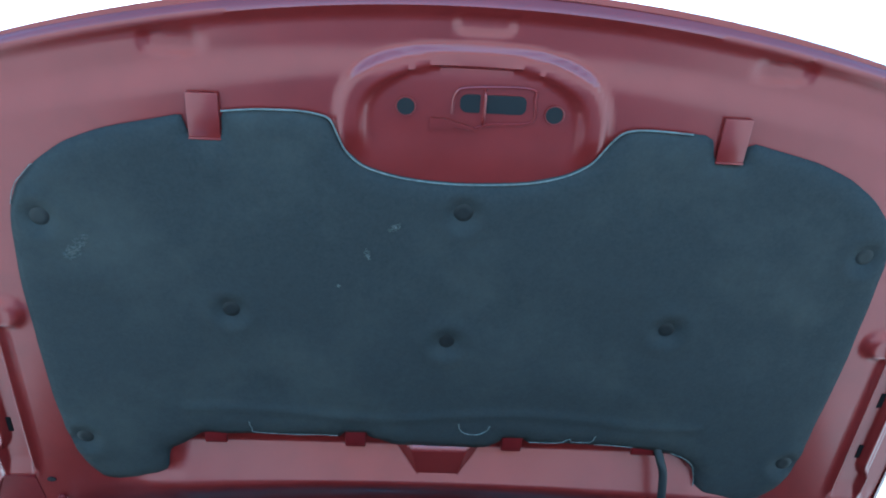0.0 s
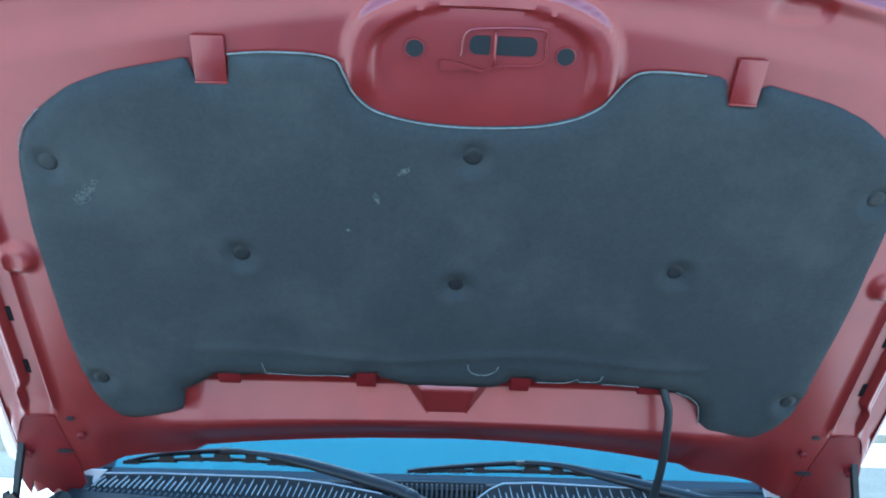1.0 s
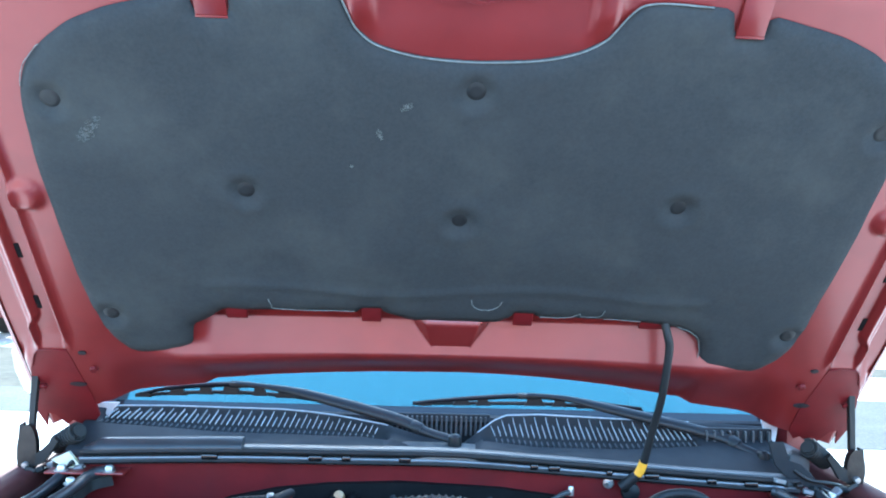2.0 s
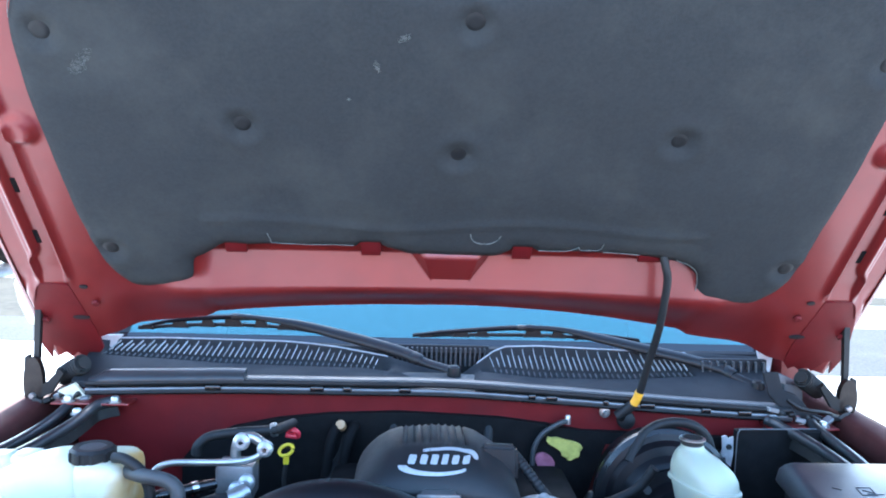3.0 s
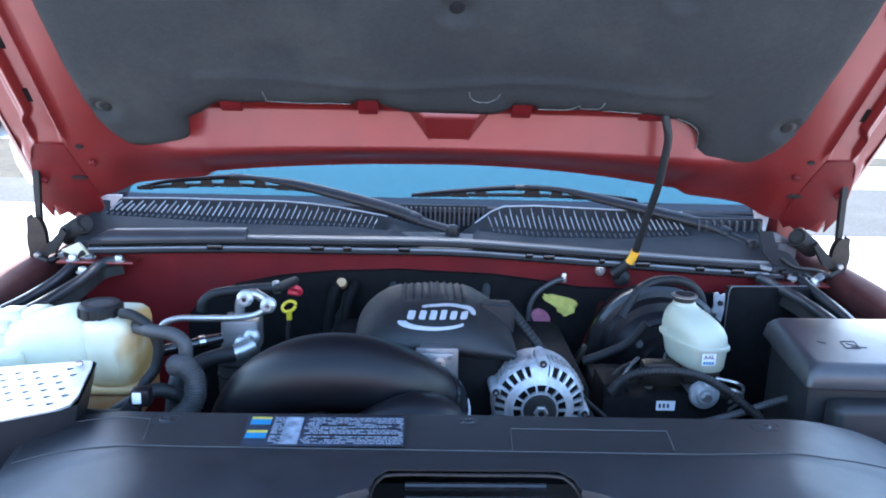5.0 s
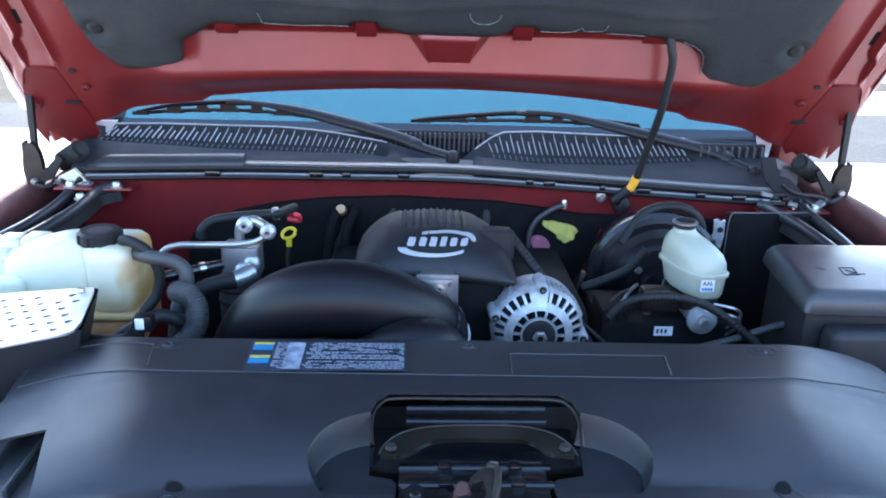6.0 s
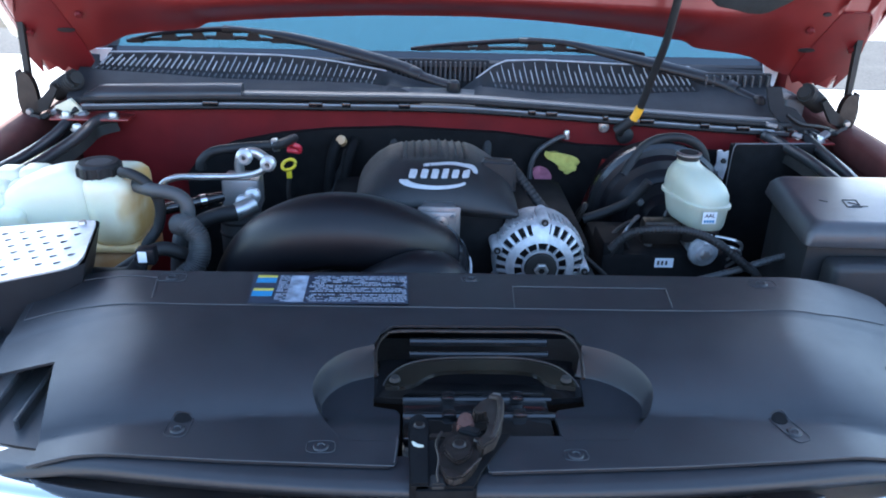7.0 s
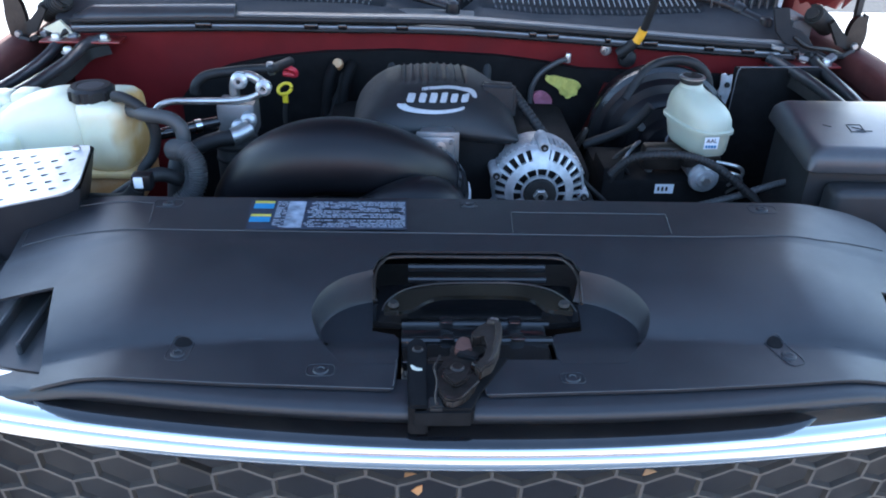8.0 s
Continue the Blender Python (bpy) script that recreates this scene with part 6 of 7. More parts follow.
for z, a, b, dx, dy, p in ((1.024, 0.030, 0.040, 0.004, -0.004, 2.6), (1.027, 0.036, 0.047, 0.004, -0.003, 2.7), (1.034, 0.039, 0.051, 0.003, -0.002, 2.8), (1.064, 0.0425, 0.055, 0.001, 0, 2.9), (1.066, 0.0465, 0.060, 0, 0, 2.9), (1.0705, 0.0465, 0.060, 0, 0, 2.9), (1.0725, 0.0430, 0.056, 0, 0, 2.9),
                           (1.086, 0.0435, 0.055, -0.001, 0.001, 2.8), (1.096, 0.0415, 0.051, -0.003, 0.002, 2.7), (1.104, 0.0375, 0.046, -0.006, 0.004, 2.6), (1.112, 0.0315, 0.037, -0.010, 0.008, 2.4), (1.118, 0.0245, 0.027, -0.014, 0.012, 2.2), (1.121, 0.0190, 0.020, -0.017, 0.015, 2.0), (1.130, 0.0172, 0.0172, -0.018, 0.016, 2.0)):
    ringv = []
    for k in range(48):
        c, q = math.cos(k * math.pi / 24), math.sin(k * math.pi / 24)
        u, w = a * math.copysign(abs(c) ** (2 / p), c), b * math.copysign(abs(q) ** (2 / p), q)
        ringv.append((0.407 + dx + u * cs_ - w * sn_, 0.667 + dy + u * sn_ + w * cs_, z - (0.003 + 0.10 * (dx + u * cs_ - w * sn_)) * (z < 1.12)))
    rings_.append(ringv)
bm = bmesh.new()
rows_ = [[bm.verts.new(q) for q in r] for r in rings_]
for a, b in zip(rows_, rows_[1:]):
    for k in range(48):
        bm.faces.new((a[k], a[(k + 1) % 48], b[(k + 1) % 48], b[k]))
bm.faces.new(rows_[0][::-1])
bm.faces.new(rows_[-1])
cpart("bottle", bm, BOTTLE, "", res, RO, sharp=50)
bm = bmesh.new()
lathe(bm, [(0.0165, -0.005), (0.0178, -0.004), (0.0178, 0.001), (0.0205, 0.003), (0.0205, 0.007), (0.010, 0.009), (0, 0.008)], 28, Matrix.Translation((0.389, 0.682, 1.131)))
rcap = cpart("cap", bm, DARK, "dark metal cap", res, RO)
bm = bmesh.new()
lathe(bm, [(0.0200, 0.0040), (0.0213, 0.0044), (0.0213, 0.0062), (0.0193, 0.0076), (0.0165, 0.0080)], 32, Matrix.Translation((0.389 - RO[0], 0.682 - RO[1], 1.131 - RO[2])))
part("cap_ring", bm, STEEL, rcap, "bright metal rim")
bm = bmesh.new()
prism(bm, [(-0.0155, -0.011), (0.0125, -0.011), (0.0125, 0.013), (-0.0155, 0.013)], 0.0, 0.001, Matrix.Translation((0.4145, 0.6085, 1.049)) @ pose(0, 0, 0, 90, 0, 5) @ Matrix.Scale(0.85, 4))
cpart("sticker", bm, WHITE, "white sticker", res, RO)


def letters(text, size, at, mat, parent, origin, spin=5):
    """Built-in font, turned to the front, as a mesh part."""
    cu = bpy.data.curves.new("letters", "FONT")
    cu.body, cu.size, cu.extrude, cu.align_x = text, size, 0.0003, "CENTER"
    tmp = new("letters", cu)
    me = bpy.data.meshes.new_from_object(tmp.evaluated_get(bpy.context.evaluated_depsgraph_get()))
    bpy.data.objects.remove(tmp)
    me.transform(Matrix.Translation([-c for c in origin]) @ Matrix.Translation(at) @ pose(0, 0, 0, 90, 0, spin))
    me.materials.append(mat)
    ob = new("lettering", me)
    ob.parent = parent
    return ob


letters("AAL", 0.0098, (0.413, 0.6068, 1.0510), INK, res, RO)
for k in range(4):
    bm = bmesh.new()
    block(bm, 0.4040 + 0.0047 * k, 0.6064, 1.0420, 0.4075 + 0.0047 * k, 0.6072, 1.0465, 0)
    cpart("print_bar", bm, BLUE_INK, "", res, RO)
mc = thing("master_cylinder", "cast aluminium brake master cylinder", "master cylinder", at=(0.42, 0.62, 0.98))
bm = bmesh.new()
lathe(bm, [(0, 0.004), (0.014, 0.004), (0.016, 0.0), (0.024, -0.002), (0.026, -0.008), (0.020, -0.014), (0.020, -0.18), (0, -0.18)], 28, AX)
part("barrel", bm, ALU_DULL, mc)
bm = bmesh.new()
lathe(bm, [(0, 0.010), (0.007, 0.010), (0.009, 0.006), (0.009, 0.003)], 6, AX)
part("plug", bm, STEEL, mc)
bm = bmesh.new()
block(bm, -0.035, 0.02, 0.010, 0.03, 0.12, 0.034, 0.006)
part("port_base", bm, GRIME, mc)
bm = bmesh.new()
block(bm, -0.10, 0.03, 0.0, -0.03, 0.06, 0.045, 0.008)
part("bracket_lug", bm, GRIME, mc)
bm = bmesh.new()
block(bm, -0.006, -0.012, 0.022, 0.010, 0.004, 0.034, 0.002)
part("sensor_plug", bm, WHITE, mc)
for dz in (0.0, 0.014):
    run("brake_line", "thin bent steel brake line", "pipe", [(0.438, 0.63, 1.008 - dz), (0.462, 0.615, 1.008 - dz), (0.478, 0.615, 1.0 - dz), (0.48, 0.62, 0.985 - dz), (0.47, 0.64, 0.96 - dz)], 0.0028, STEEL, 0, "brake lines", 8)
pump = thing("abs_unit", "black hydraulic unit with a white sticker", "hydraulic unit", at=(0.36, 0.70, 0.50))
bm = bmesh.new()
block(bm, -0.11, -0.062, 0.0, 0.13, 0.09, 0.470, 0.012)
part("case", bm, DEEP_BLACK, pump)
bm = bmesh.new()
prism(bm, [(-0.016, 0.445), (0.016, 0.445), (0.016, 0.462), (-0.016, 0.462)], 0.0, 0.001, Matrix.Translation((0, -0.062, 0)) @ FRONT)
part("sticker", bm, WHITE, pump, "white sticker with bars")
for k in range(3):
    bm = bmesh.new()
    block(bm, -0.012 + 0.007 * k, -0.0638, 0.450, -0.0085 + 0.007 * k, -0.0628, 0.4575, 0)
    part("print_bar", bm, INK, pump)

for k, (px, py, bend) in enumerate(((-0.085, -0.02, 0.05), (-0.055, 0.0, 0.035), (-0.02, -0.025, 0.06), (0.02, 0.01, 0.045), (0.06, -0.015, 0.03), (0.095, 0.01, 0.04))):
    bm = hose([(px, py, 0.46), (px, py, 0.485), (px + 0.4 * bend, py + 0.015, 0.497), (px + bend, py + 0.05, 0.493), (px + bend + 0.01, py + 0.10, 0.47)], 0.0034, 6, 8)
    part("pipe", bm, DULL_STEEL if k % 2 else DARK, pump, "thin bent hydraulic pipe")
    bm = bmesh.new()
    lathe(bm, [(0.004, 0.014), (0.0065, 0.014), (0.0075, 0.010), (0.0075, 0.0)], 6, Matrix.Translation((px, py, 0.469)))
    part("pipe_nut", bm, DULL_STEEL, pump)
bm = bmesh.new()
block(bm, -0.108, -0.058, 0.452, -0.070, 0.02, 0.490, 0.006)
part("plug_housing", bm, DEEP_BLACK, pump, "dusty black plug housing")
bm = bmesh.new()
prism(bm, [(0.02, 0.470), (0.075, 0.470), (0.082, 0.520), (0.060, 0.530), (0.030, 0.505)], -0.004, 0.0, pose(0, 0.03, 0) @ FRONT)
part("bracket", bm, GRIME, pump, "grimy upright bracket")

# ---- fuse box ----
fuse = thing("fuse_box", "charcoal plastic fuse box with a lidded top", "fuse box", at=(0.62, 0.56, 0.98))
FO = (0.62, 0.56, 0.98)
rings_ = []
for z, d in ((1.064, 0.006), (1.066, 0.002), (1.069, 0.0), (1.088, 0.003), (1.096, 0.0085), (1.1005, 0.014), (1.102, 0.022)):
    cs = [(0.501 + d, 0.458 + d), (0.80, 0.446 + d), (0.80, 0.690 - d), (0.533 + d, 0.690 - d)]
    ringv = []
    for i in range(4):
        a, b, c = Vector(cs[i - 1]), Vector(cs[i]), Vector(cs[(i + 1) % 4])
        p, q = b + (a - b).normalized() * 0.014, b + (c - b).normalized() * 0.014
        ringv += [p.lerp(b, t).lerp(b.lerp(q, t), t) for t in (0, 0.2, 0.4, 0.6, 0.8, 1.0)]
    rings_.append([(q.x, q.y, z) for q in ringv])
bm = bmesh.new()
rows_ = [[bm.verts.new(q) for q in r] for r in rings_]
for a, b in zip(rows_, rows_[1:]):
    for k in range(24):
        bm.faces.new((a[k], a[(k + 1) % 24], b[(k + 1) % 24], b[k]))
bm.faces.new(rows_[0][::-1])
bm.faces.new(rows_[-1])
cpart("lid", bm, LID, "faded lid with a deep rounded rim", fuse, FO, sharp=50)
bm = bmesh.new()
prism(bm, [(0.512, 0.472), (0.79, 0.455), (0.79, 0.67), (0.545, 0.672)], 0.80, 1.068)
cpart("case", bm, ENGINE_PLASTIC, "", fuse, FO)
bm = bmesh.new()
block(bm, 0.535, 0.425, 0.93, 0.80, 0.47, 1.052, 0.012, seg=3)
cpart("front_pocket", bm, ENGINE_PLASTIC, "", fuse, FO)
for pts in ([(0.600, 0.562), (0.622, 0.562), (0.616, 0.532), (0.594, 0.532), (0.600, 0.562)], [(0.604, 0.552), (0.618, 0.540)], [(0.604, 0.538), (0.628, 0.536)], [(0.562, 0.560), (0.572, 0.552)]):
    bm = bmesh.new()
    sweep(bm, [(a, b, 1.102) for a, b in pts], 0.0012, 6)
    cpart("moulded_mark", bm, GREY_PLASTIC, "", fuse, FO)
side = thing("relay_housing", "flat black housing at the firewall corner", "housing", at=(0.61, 0.93, 0.6))
bm = bmesh.new()
block(bm, -0.055, -0.03, 0.0, 0.12, -0.012, 0.485, 0.003)
part("case", bm, DEEP_BLACK, side)
bm = hose([(-0.056, -0.034, 0.40), (-0.055, -0.034, 0.470), (-0.051, -0.034, 0.486), (-0.044, -0.034, 0.489), (0.02, -0.034, 0.490), (0.10, -0.034, 0.492)], 0.0011, 6, 8)
part("bright_edge", bm, DULL_STEEL, side, "bright folded edge")
bm = bmesh.new()
prism(bm, [(-0.088, 0.424), (-0.074, 0.432), (-0.072, 0.420), (-0.062, 0.412), (-0.058, 0.440), (-0.060, 0.472), (-0.068, 0.468), (-0.074, 0.474), (-0.082, 0.472), (-0.080, 0.446)], 0.0, 0.004, pose(0, -0.024, 0) @ FRONT)
part("bracket", bm, ALU_DULL, side, "bright stamped bracket")
bm = bmesh.new()
lathe(bm, [(0, 0.005), (0.005, 0.005), (0.006, 0.002), (0.006, 0.0)], 6, Matrix.Translation((-0.068, -0.028, 0.452)) @ AX)
part("bolt", bm, DARK, side)

# ---- radiator cover ----
cov = thing("radiator_cover", "black grained plastic radiator cover with clips", "radiator cover", at=(0, 0.2, 1.02))
VO = (0, 0.2, 1.02)
COVER = [(0.0, 0.362), (-0.366, 0.361), (-0.424, 0.363), (-0.466, 0.372), (-0.492, 0.378), (-0.525, 0.381), (-0.546, 0.377), (-0.562, 0.368), (-0.569, 0.352), (-0.566, 0.322), (-0.564, 0.278), (-0.566, 0.25), (-0.545, 0.194), (-0.475, 0.189),
         (-0.456, 0.11), (-0.448, 0.062), (-0.450, 0.041), (-0.404, 0.044), (-0.33, 0.0375), (-0.254, 0.031), (-0.091, 0.022), (-0.088, 0.066), (-0.004, 0.066), (-0.004, 0.013),
         (0.185, 0.020), (0.30, 0.028), (0.403, 0.037), (0.450, 0.038), (0.450, 0.062), (0.458, 0.11), (0.477, 0.185), (0.545, 0.194), (0.566, 0.25), (0.565, 0.30), (0.563, 0.345), (0.556, 0.357), (0.522, 0.366), (0.478, 0.363), (0.434, 0.358), (0.31, 0.357)]


BACK = [(0.119, 0.190), (0.113, 0.214), (0.098, 0.229), (-0.098, 0.229), (-0.112, 0.214), (-0.118, 0.195)]
RIM_A = [(p.x, p.y) for p in spline([(0.150, 0.0668, 0), (0.159, 0.081, 0), (0.175, 0.101, 0), (0.183, 0.117, 0), (0.185, 0.137, 0), (0.173, 0.161, 0), (0.149, 0.182, 0), (0.1195, 0.193, 0)], 8)]
RIM_B = [(p.x, p.y) for p in spline([(-0.1185, 0.193, 0), (-0.149, 0.181, 0), (-0.170, 0.162, 0), (-0.180, 0.140, 0), (-0.181, 0.126, 0), (-0.175, 0.109, 0), (-0.163, 0.088, 0), (-0.150, 0.0668, 0)], 8)]
RECESS = [(RIM_A[0][0] - 0.003, 0.0665), *RIM_A, *BACK, *RIM_B, (RIM_B[-1][0] + 0.003, 0.0665)]


def panel_z(y):
    return 1.031 + 0.02 * (y - 0.03)


def cover_z(x, y):
    """Flat front panel, a rise behind a crease, a level top, and flanks that fall away."""
    ax = abs(x)
    crease = 0.110 - 0.145 * min(ax, 0.5) ** 2
    if y < crease:
        z = panel_z(y)
    elif y < 0.262:
        u = (y - crease) / (0.262 - crease)
        z = panel_z(crease) + (1.067 - panel_z(crease)) * math.sin(u * math.pi / 2) ** 0.62
    else:
        z = 1.068
    e = max(0, ax - 0.36 - 0.06 * step_up(0.2, 0.36, y))
    return z - 0.36 * e * e / (e + 0.09)


bm = relief(bmesh.new(), COVER, cover_z, 0.0065, 0.0032, [RECESS])
cpart("sheet", bm, PLASTIC, "", cov, VO, sharp=60)


def floor_z(x, y):
    return 1.022 + (panel_z(y) + 0.0006 - 1.022) * (1 - step_up(0.074, 0.118, y))


for rim_ in (RIM_A, RIM_B):
    bm = bmesh.new()
    prev = None
    for x, y in rim_:
        if cover_z(x, y) - floor_z(x, y) < 0.005:
            continue
        col = [bm.verts.new((x * k, 0.105 + (y - 0.105) * k, z)) for k, z in ((1.006, cover_z(x, y) - 0.003), (1.0, cover_z(x, y) - 0.0004), (0.992, cover_z(x, y) - 0.003), (0.965, floor_z(x, y) + 0.003), (0.95, floor_z(x, y)))]
        if prev:
            for k in range(4):
                bm.faces.new((prev[k], prev[k + 1], col[k + 1], col[k]))
        prev = col
    cpart("recess_wall", bm, PLASTIC, "", cov, VO, sharp=80)
for outline in ([(0.075, 0.060), (0.146, 0.060), *RIM_A, (0.119, 0.185), (0.114, 0.130), (0.078, 0.122)], [(-0.088, 0.122), (-0.117, 0.130), (-0.118, 0.178), *RIM_B, (-0.146, 0.060), (-0.088, 0.060)]):
    bm = relief(bmesh.new(), outline, floor_z, 0.0065, 0.004)
    cpart("recess_floor", bm, PLASTIC, "", cov, VO, sharp=60)
CLIPS = [(-0.383, 0.343), (0.001, 0.345), (0.387, 0.338), (-0.165, 0.051), (0.086, 0.038), (-0.311, 0.083), (0.318, 0.079)]
SEATS = ((0.018, 0.011, 0), (0.011, 0.0075, 0), (0.018, 0.011, -4), (0.014, 0.009, 0), (0.012, 0.008, 0), (0.0115, 0.017, -6), (0.0105, 0.023, 20))
for (x, y), (w, d, turn) in zip(CLIPS, SEATS):
    z = cover_z(x, y)
    bm = bmesh.new()
    c, q = math.cos(radians(turn)), math.sin(radians(turn))
    ringp = [(w * math.copysign(abs(math.cos(k * 0.2618)) ** 0.5, math.cos(k * 0.2618)), d * math.copysign(abs(math.sin(k * 0.2618)) ** 0.5, math.sin(k * 0.2618))) for k in range(24)]
    ringp = [(x + a * c - b * q, y + a * q + b * c) for a, b in ringp]
    ringp = [(a, b, cover_z(a, b) + 0.0002) for a, b in ringp]
    sweep(bm, ringp + ringp[:1], 0.0007, 6)
    seat = cpart("clip_seat", bm, PLASTIC, "", cov, VO)
    long = d > w
    bx, by = (x + 0.3 * d * q, y - 0.3 * d * c) if long else (x, y)
    bm = bmesh.new()
    lathe(bm, [(0, 0.0008), (0.003, 0.0006), (0.004, 0.0018), (0.0068, 0.0015), (0.0080, 0.0)], 20, Matrix.Translation((bx, by, cover_z(bx, by))))
    bmesh.ops.transform(bm, matrix=Matrix.Translation([-c for c in VO]), verts=bm.verts)
    part("push_clip", bm, PLASTIC, seat)
    if long:
        bx, by = x - 0.62 * d * q, y + 0.62 * d * c
        ringp = [(bx + 0.8 * w * math.cos(k * 0.314), by + 0.32 * d * math.sin(k * 0.314)) for k in range(20)]
        bm = bmesh.new()
        lo, hi = ([bm.verts.new((a, b, cover_z(a, b) + h)) for a, b in ringp] for h in (-0.001, 0.0006))
        bm.faces.new(hi)
        for k in range(20):
            bm.faces.new((lo[k], lo[(k + 1) % 20], hi[(k + 1) % 20], hi[k]))
        bmesh.ops.transform(bm, matrix=Matrix.Translation([-c for c in VO]), verts=bm.verts)
        part("clip_well", bm, DEEP_BLACK, seat, "dark well behind the clip")
for pts in ([(-0.554, 0.293), (-0.51, 0.292), (-0.473, 0.286), (-0.399, 0.274), (-0.345, 0.272), (0.279, 0.262), (0.434, 0.268), (0.477, 0.276), (0.535, 0.284)], [(0.050, 0.266), (0.054, 0.324), (0.253, 0.321), (0.246, 0.266)], [(-0.554, 0.293), (-0.561, 0.352), (-0.531, 0.364), (-0.474, 0.355), (-0.401, 0.342), (-0.392, 0.283)]):
    bm = bmesh.new()
    path = []
    for (xa, ya), (xb, yb) in zip(pts, pts[1:]):
        for k in range(12):
            x, y = xa + (xb - xa) * k / 12, ya + (yb - ya) * k / 12
            path.append((x, y, cover_z(x, y) + 0.0004))
    sweep(bm, path, 0.0009, 6)
    cpart("moulded_line", bm, GREY_PLASTIC, "", cov, VO)
for x0, x1 in ((-0.44, -0.172), (0.180, 0.44)):
    bm = bmesh.new()
    path = [(x, 0.110 - 0.145 * x * x, cover_z(x, 0.110 - 0.145 * x * x) - 0.0004) for x in np.linspace(x0, x1, 40)]
    sweep(bm, path, 0.0011, 6)
    cpart("crease_line", bm, PLASTIC, "", cov, VO)
# paler beads stand in for light caught on the panel's bevel
for pts in ([(-0.450, 0.0415), (-0.404, 0.0445), (-0.33, 0.038), (-0.254, 0.0315), (-0.0925, 0.0225), (-0.0895, 0.066)], [(-0.0025, 0.060), (-0.0025, 0.0135), (0.185, 0.0205), (0.30, 0.0285), (0.403, 0.0375), (0.450, 0.0385)]):
    bm = bmesh.new()
    path = [(xa + (xb - xa) * k / 8, ya + (yb - ya) * k / 8) for (xa, ya), (xb, yb) in zip(pts, pts[1:]) for k in range(8)] + pts[-1:]
    sweep(bm, [(x, y, cover_z(x, y) + 0.0002) for x, y in path], 0.0007, 6)
    cpart("rubbed_edge", bm, GREY_PLASTIC, "paler bead for the highlight on the front panel's edge", cov, VO)
lab = thing("warning_label", "printed paper label with yellow and blue boxes", "label", at=(-0.178, 0.31, 1.0705))
bm = bmesh.new()
prism(bm, [(-0.096, -0.040), (0.098, -0.038), (0.098, 0.038), (-0.101, 0.036)], 0.0, 0.0008)
part("film", bm, PRINT, lab, "dark blue-grey film")
random.seed(4)
for k in range(2):
    for x0, x1, y0, y1, mat in ((-0.095, -0.070, 0.028 - 0.036 * k, 0.034 - 0.036 * k, YELLOW_INK), (-0.095, -0.070, 0.014 - 0.036 * k, 0.0272 - 0.036 * k, BLUE_INK)):
        bm = bmesh.new()
        block(bm, x0, y0, 0.0008, x1, y1, 0.0012, 0)
        part("colour_box", bm, mat, lab)
bm = bmesh.new()
block(bm, -0.052, -0.036, 0.0008, -0.030, 0.034, 0.0011, 0)
part("worn_patch", bm, material("worn_paper", (0.22, 0.25, 0.30), 0.6, 0, 0.6, 60), lab, "pale worn patch")
bm = bmesh.new()
for j in range(17):
    x = -0.066
    y = 0.0325 - 0.0041 * j
    while x < 0.094:
        w = random.uniform(0.002, 0.011)
        if not -0.055 < x < -0.028 and random.random() < 0.9:
            block(bm, x, y - 0.0009, 0.0008, min(x + w, 0.096), y + 0.0009, 0.0011, 0)
        x += w + 0.0016
tagged(part("small_print", bm, material("faded_print", (0.24, 0.27, 0.32), 0.6, 0, 0.4, 300), lab, "rows of small unreadable print"), kind="stuff")
for x0, x1, y in ((-0.008, 0.036, 0.012), (0.028, 0.094, 0.004), (0.062, 0.092, 0.015), (-0.022, 0.090, -0.013), (-0.018, 0.016, -0.022)):
    bm = bmesh.new()
    block(bm, x0, y - 0.0012, 0.0011, x1, y + 0.0012, 0.0014, 0)
    part("dark_bar", bm, INK, lab)

# ---- hood latch and brace in the recess ----
latch = thing("hood_latch", "greasy black hood latch with a rusty release lever", "latch", at=(0, 0.12, 1.02))
KO = (0, 0.12, 1.02)
# brace: open tray with arched front lip
bm = bmesh.new()
prism(bm, flat([(-0.115, 0.150), (-0.115, 0.195), (-0.112, 0.212), (-0.098, 0.226), (0.098, 0.226), (0.112, 0.212), (0.116, 0.195), (0.112, 0.150)], 4), 1.012, 1.020)
cpart("tray", bm, GLOSS_BLACK, "", latch, KO)
bm = bmesh.new()
path = spline([(-0.115, 0.150, 1.048), (-0.116, 0.195, 1.054), (-0.108, 0.218, 1.057), (-0.09, 0.228, 1.058), (0, 0.228, 1.058), (0.09, 0.227, 1.058), (0.110, 0.216, 1.057), (0.117, 0.190, 1.054), (0.113, 0.145, 1.048)], 8)
sweep(bm, path, 0.0022, 8)
cpart("rim_bead", bm, GRIME, "", latch, KO)
for y, z, r in ((0.214, 1.052, 0.005), (0.200, 1.044, 0.004)):
    bm = bmesh.new()
    sweep(bm, [(-0.078, y, z), (0.082, y, z)], r, 10)
    cpart("cross_bead", bm, GLOSS_BLACK, "", latch, KO)
bm = bmesh.new()
outer = [(-0.106, 0.128), (-0.100, 0.146), (-0.082, 0.166), (-0.05, 0.177), (0, 0.180), (0.05, 0.178), (0.082, 0.166), (0.098, 0.146), (0.104, 0.126)]
inner_ = [(0.088, 0.130), (0.072, 0.134), (0.058, 0.152), (0.03, 0.157), (-0.03, 0.157), (-0.055, 0.150), (-0.072, 0.134), (-0.088, 0.128)]
relief(bm, flat(outer, 4, False) + flat(inner_, 4, False), lambda x, y: 1.050 + 0.05 * (y - 0.15), 0.004, 0.005)
